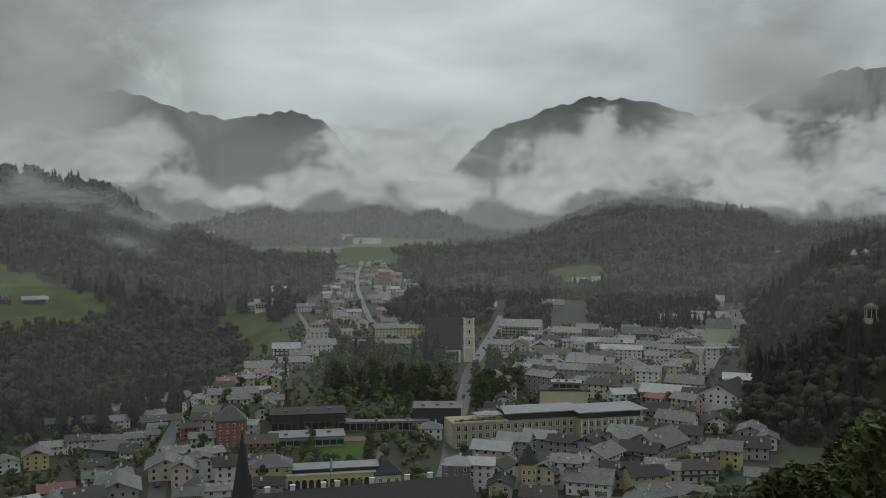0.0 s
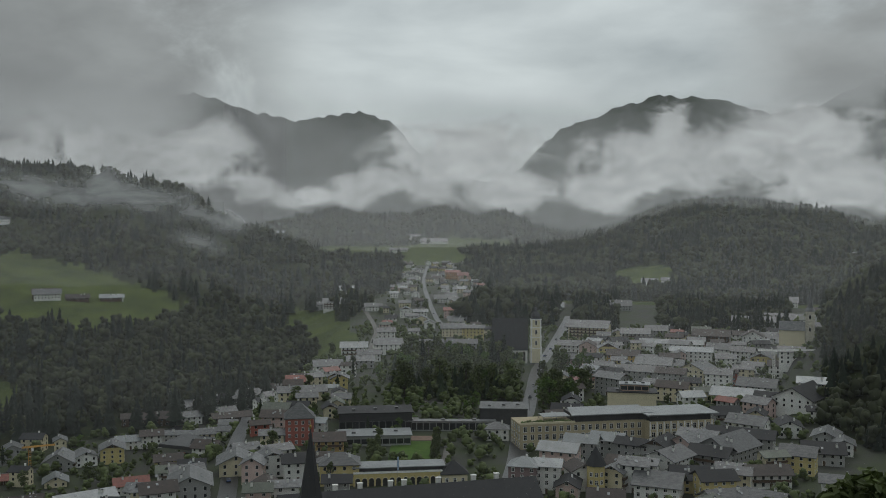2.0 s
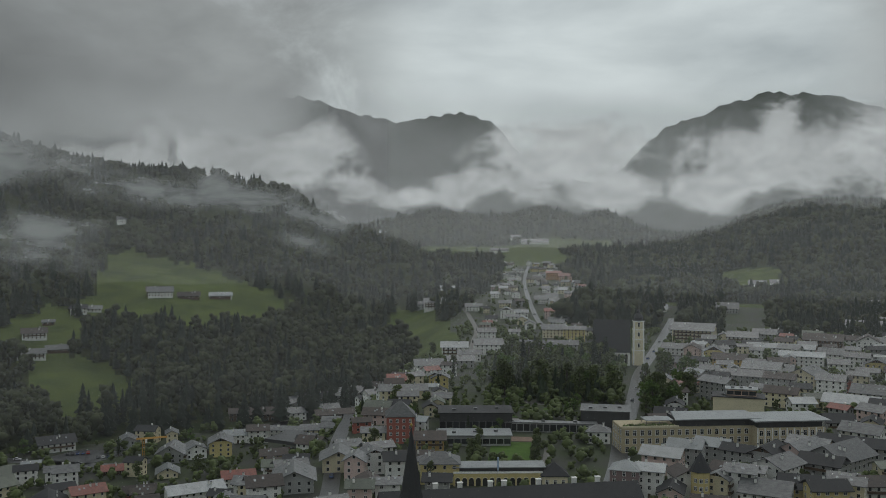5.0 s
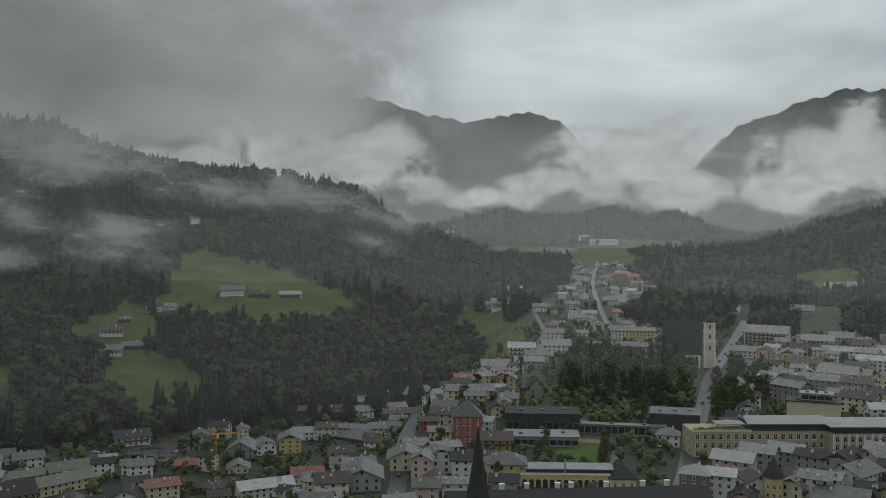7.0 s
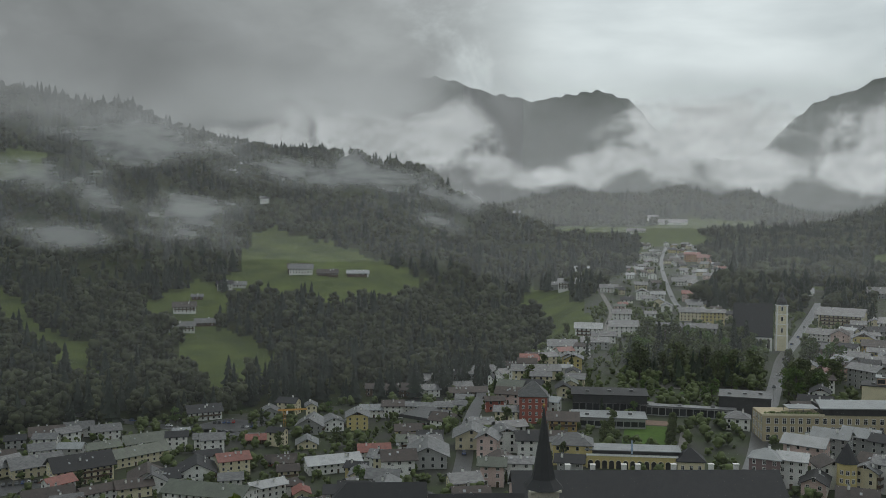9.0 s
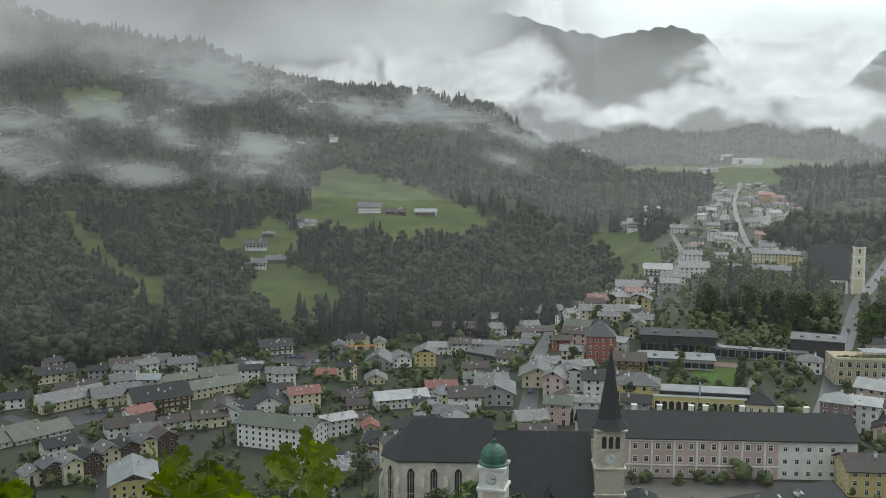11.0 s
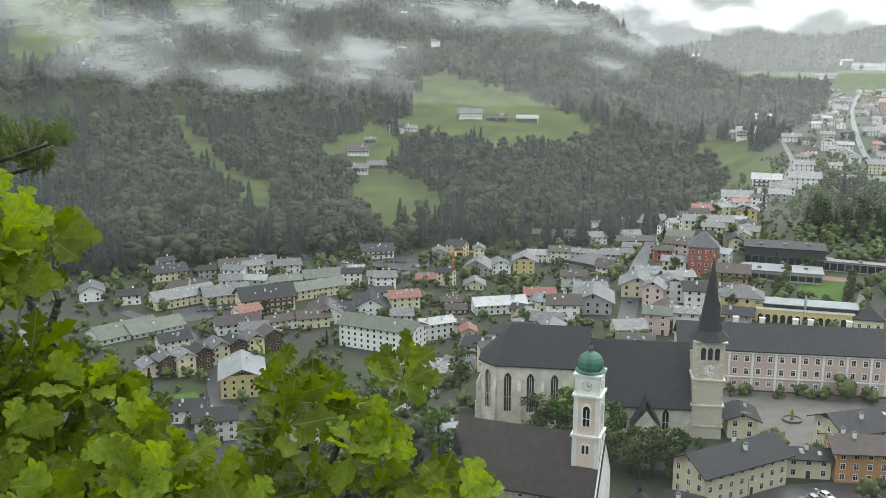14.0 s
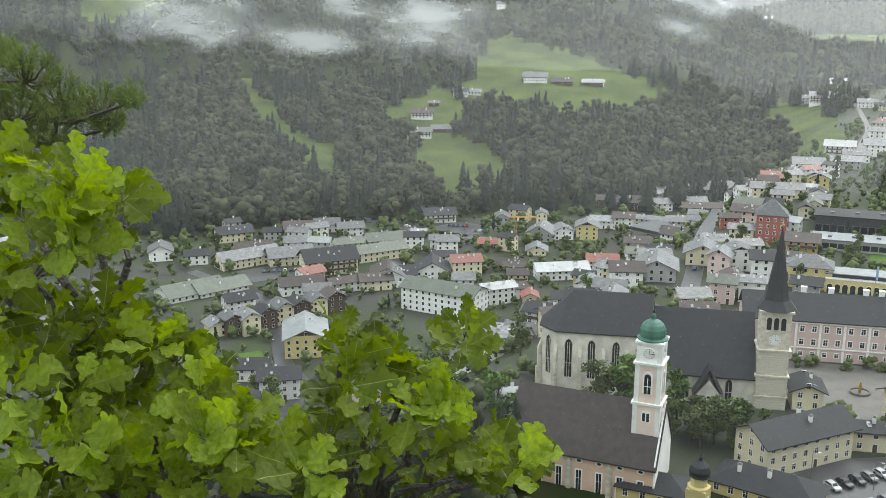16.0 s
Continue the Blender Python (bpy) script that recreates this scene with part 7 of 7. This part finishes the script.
def oak_leaf_form(seed):
    """A lobed leaf, 1 long, with a raised rib, folded and bent: vertices, quads and each quad's material."""
    r = random.Random(seed)
    n, lobes, ph = 30, r.choice((3.6, 4.1, 4.5)), r.uniform(-0.3, 0.3)
    bend, fold, twist = r.uniform(-0.1, 0.45), r.uniform(0.05, 0.4), r.uniform(-0.35, 0.35)
    v, f, mi = [], [], []
    for i in range(n + 1):
        s = i / n
        env = 0.012 if s < 0.09 else 0.31 * math.sin(math.pi * ((s - 0.09) / 0.93) ** 1.35) ** 0.75 + 0.015
        zc = -bend * s * s + 0.03 * math.sin(s * 9)
        for e in (-1, 1):
            w = env * ((0.33 + 0.72 * abs(math.sin(math.pi * lobes * s + ph + 0.3 * e)) ** 0.7) if 0.13 < s < 0.93 else 0.85)
            out = (e * w, s + 0.07 * w / 0.3, zc + w * fold + e * w * twist * s + 0.035 * math.sin(lobes * 6.28 * s + e))
            rib = (e * min(w, 0.007), s, zc + 0.003)
            v += [out, rib] if e < 0 else [rib, out]
    for i in range(n):
        k = 4 * i
        for j in range(3):
            f.append((k + j, k + j + 1, k + j + 5, k + j + 4))
            mi.append(1 if j == 1 else 0)
    return np.array(v), np.array(f), mi


def around(az, el, d):
    a, e = radians(az), radians(el)
    return Vector((d * math.cos(e) * math.sin(a), d * math.cos(e) * math.cos(a), EYE + d * math.sin(e)))


def tube(pts, radii, n=6):
    """A tapering bent limb through places."""
    s, rings = Shape(), []
    for i, p in enumerate(pts):
        t = (pts[min(i + 1, len(pts) - 1)] - pts[max(i - 1, 0)]).normalized()
        u = t.orthogonal().normalized()
        w = t.cross(u)
        rings.append([tuple(p + (u * math.cos(2 * math.pi * k / n) + w * math.sin(2 * math.pi * k / n)) * radii[i]) for k in range(n)])
    for ring in rings:
        s.v += ring
    s.f = [(i * n + k, i * n + (k + 1) % n, (i + 1) * n + (k + 1) % n, (i + 1) * n + k) for i in range(len(pts) - 1) for k in range(n)] + [tuple(range(n))[::-1], tuple(range((len(pts) - 1) * n, len(pts) * n))]
    s.m = [0] * len(s.f)
    return s


def limb(a, b, r0, r1, sag, rng, n=7):
    pts = []
    for i in range(n + 1):
        t = i / n
        p = a.lerp(b, t) + Vector((0, 0, -sag * math.sin(math.pi * t)))
        if 0 < i < n:
            p += Vector((rng.gauss(0, 1), rng.gauss(0, 1), rng.gauss(0, 1))) * (b - a).length * 0.018
        pts.append(p)
    return tube(pts, [r0 + (r1 - r0) * i / n for i in range(n + 1)])


def oak():
    r = random.Random(77)
    foot = Vector((-2.6, 1.7, float(ground_z(-2.6, 1.7)) - 0.2))
    root = new("oak_tree")
    root.matrix_basis = Matrix.Translation(foot)
    tagged(root, "young oak with wet bright green lobed leaves", "tree")

    def grow(name, shape, label=""):
        shape.v = [tuple(Vector(p) - foot) for p in shape.v]
        return part(name, shape, M_TWIG, root, label)

    hub = around(-50, -31, 2.5)
    grow("trunk", limb(foot, hub, 0.06, 0.045, 0.0, r))
    fork = around(-37.5, -33, 2.9)
    grow("branch", limb(hub, fork, 0.035, 0.025, 0.05, r))
    left = [(-55.5, -9.8, 2.4), (-53.0, -11.2, 2.0), (-51.2, -12.0, 1.0), (-56.2, -14.1, 3.1), (-53.4, -15.6, 2.4), (-55.9, -19.4, 3.9), (-51.6, -20.0, 2.2), (-48.6, -19.6, 1.7), (-48.8, -22.2, 1.9), (-46.7, -22.1, 0.8), (-55.8, -24.4, 4.4), (-50.3, -24.9, 3.1), (-46.7, -26.3, 2.4), (-45.2, -24.5, 0.8), (-43.2, -27.8, 2.0), (-59.8, -12.1, 3.7), (-60.5, -18.1, 4.4)]
    middle = [(-38.6, -20.3, 1.0), (-36.7, -22.0, 1.5), (-34.3, -22.7, 1.2), (-30.4, -20.1, 0.8), (-39.0, -23.3, 1.4), (-35.5, -25.0, 2.4), (-38.1, -27.5, 2.4), (-32.9, -27.7, 2.5), (-29.2, -26.8, 1.4), (-27.1, -27.1, 0.8), (-32.2, -24.1, 0.8), (-40.2, -26.1, 1.4)]
    forms = [oak_leaf_form(s) for s in range(7)]
    meshes = []
    for v, f, mi in forms:
        me = bpy.data.meshes.new("leaf")
        me.from_pydata(v.tolist(), [], f.tolist())
        me.materials.append(M_OAK)
        me.materials.append(M_RIB)
        me.polygons.foreach_set("material_index", mi)
        me.polygons.foreach_set("use_smooth", np.ones(len(f), bool))
        meshes.append(me)
    made, spare_v, spare_f, spare_m, k = 0, [], [], [], 0
    spots = []
    for group, near, deep, den, src in ((left, 1.75, 3.0, 1.3, hub), (middle, 1.9, 3.0, 0.95, fork)):
        for az, el, rad in group:
            hold = around(az, el - rad * 0.25, (near + deep) / 2)
            grow("branch", limb(src, hold, 0.016, 0.007, -0.08, r))
            for i in range(max(4, int(rad * rad * den))):
                w, q = r.uniform(0, 6.28), rad * math.sqrt(r.random())
                spots.append((az + q * math.cos(w) / 0.93, el + q * math.sin(w), r.uniform(near, deep), hold, math.hypot(q * math.cos(w), q * math.sin(w)) / rad))
    spots.sort(key=lambda s: s[2])
    for n, (az, el, d, hold, edge) in enumerate(spots):
        tip = around(az, el, d)
        if n % 2 == 0:
            grow("twig", limb(hold, tip, 0.005, 0.0022, 0.0, r, 4))
        out = (tip - hold).normalized() if (tip - hold).length > 0.03 else Vector((0, 0, 1))
        axis = (out + Vector((0, 0, 0.75))).normalized()
        back = (Vector((0, 0, EYE)) - tip).normalized()
        for j in range(r.randint(6, 9)):
            a = 2.4 * j + r.uniform(-0.4, 0.4)
            u = axis.orthogonal().normalized()
            y = (axis * r.uniform(0.25, 1.0) + (u * math.cos(a) + axis.cross(u) * math.sin(a)) * r.uniform(0.6, 1.0)).normalized()
            z = (Vector((0, 0, 1)) * r.uniform(0.3, 1.0) + back * r.uniform(0.0, 0.9) + Vector((r.gauss(0, 0.6), r.gauss(0, 0.6), 0)))
            x = y.cross(z).normalized()
            z = x.cross(y)
            s = r.uniform(0.05, 0.1)
            m = Matrix(((x.x, y.x, z.x), (x.y, y.y, z.y), (x.z, y.z, z.z))).to_4x4() @ Matrix.Diagonal((s, s, s, 1))
            m.translation = tip + y * 0.01 - foot
            pick = r.randrange(7)
            if made < 300:
                o = part("leaf", meshes[pick], None, root)
                o.matrix_basis = m
                made += 1
            else:
                v, f, mi = forms[pick]
                spare_m += mi
                mm = np.array(m)
                spare_v.append(v @ mm[:3, :3].T + mm[:3, 3])
                spare_f.append(f + k)
                k += len(v)
    me = bpy.data.meshes.new("leaves")
    fs = np.concatenate(spare_f)
    me.from_pydata(np.concatenate(spare_v).tolist(), [], fs.tolist())
    me.materials.append(M_OAK)
    me.materials.append(M_RIB)
    me.polygons.foreach_set("material_index", spare_m)
    me.polygons.foreach_set("use_smooth", np.ones(len(fs), bool))
    o = new("leaves", me)
    o.parent = root
    tagged(o, "further leaves deeper in the oak", kind="stuff")


def pine():
    r = random.Random(9)
    foot = Vector((-6.3, 2.6, float(ground_z(-6.3, 2.6)) - 0.3))
    root = new("pine_tree")
    root.matrix_basis = Matrix.Translation(foot)
    tagged(root, "old pine with dark branches and bushy green needle tufts", "tree")

    def grow(name, shape, m, label=""):
        shape.v = [tuple(Vector(p) - foot) for p in shape.v]
        return part(name, shape, m, root, label)

    top = Vector((-6.1, 2.7, 108.5))
    grow("trunk", limb(foot, top, 0.16, 0.07, 0, r, 9), M_TWIG)
    tufts = [(-55.4, -3.0, 1.8), (-53.8, -4.2, 1.7), (-51.8, -4.8, 1.5), (-49.9, -4.3, 0.8), (-54.3, -6.1, 1.4), (-51.4, -5.8, 0.9), (-56.2, -5.2, 1.9), (-55.7, -1.9, 1.0), (-58.5, -3.0, 2.2), (-58.5, -6.4, 2.0)]
    v, f = [], []
    for az, el, rad in tufts:
        d = r.uniform(4.9, 5.6)
        hold = around(az, el - 1.0, d)
        start = foot.lerp(top, 0.66 + 0.02 * el)
        grow("branch", limb(start, hold, 0.03, 0.008, 0.05, r), M_TWIG)
        for i in range(int(10 + rad * rad * 17)):
            w, q = r.uniform(0, 6.28), rad * math.sqrt(r.random())
            p = around(az + q * math.cos(w), el - 0.7 + 0.75 * q * math.sin(w), d + r.gauss(0, 0.16))
            if i % 3 == 0:
                grow("twig", limb(hold, p, 0.006, 0.003, 0.02, r, 3), M_TWIG)
            axis = ((p - hold).normalized() * 0.8 + Vector((0, 0, 0.8))).normalized()
            u = axis.orthogonal().normalized()
            w2 = axis.cross(u)
            for j in range(30):
                a, h = r.uniform(0, 6.28), r.uniform(-0.045, 0.03)
                way = (axis * r.uniform(0.35, 1.0) + (u * math.cos(a) + w2 * math.sin(a)) * r.uniform(0.3, 0.9)).normalized()
                b = p + axis * h
                side = way.orthogonal().normalized() * 0.0022
                e = b + way * r.uniform(0.035, 0.06)
                k = len(v)
                v += [tuple(b - side - foot), tuple(b + side - foot), tuple(e - foot)]
                f.append((k, k + 1, k + 2))
    me = bpy.data.meshes.new("needles")
    me.from_pydata(v, [], f)
    me.materials.append(M_NEEDLE)
    o = new("needles", me)
    o.parent = root
    tagged(o, "bushy green pine needles", kind="stuff")


oak()
pine()
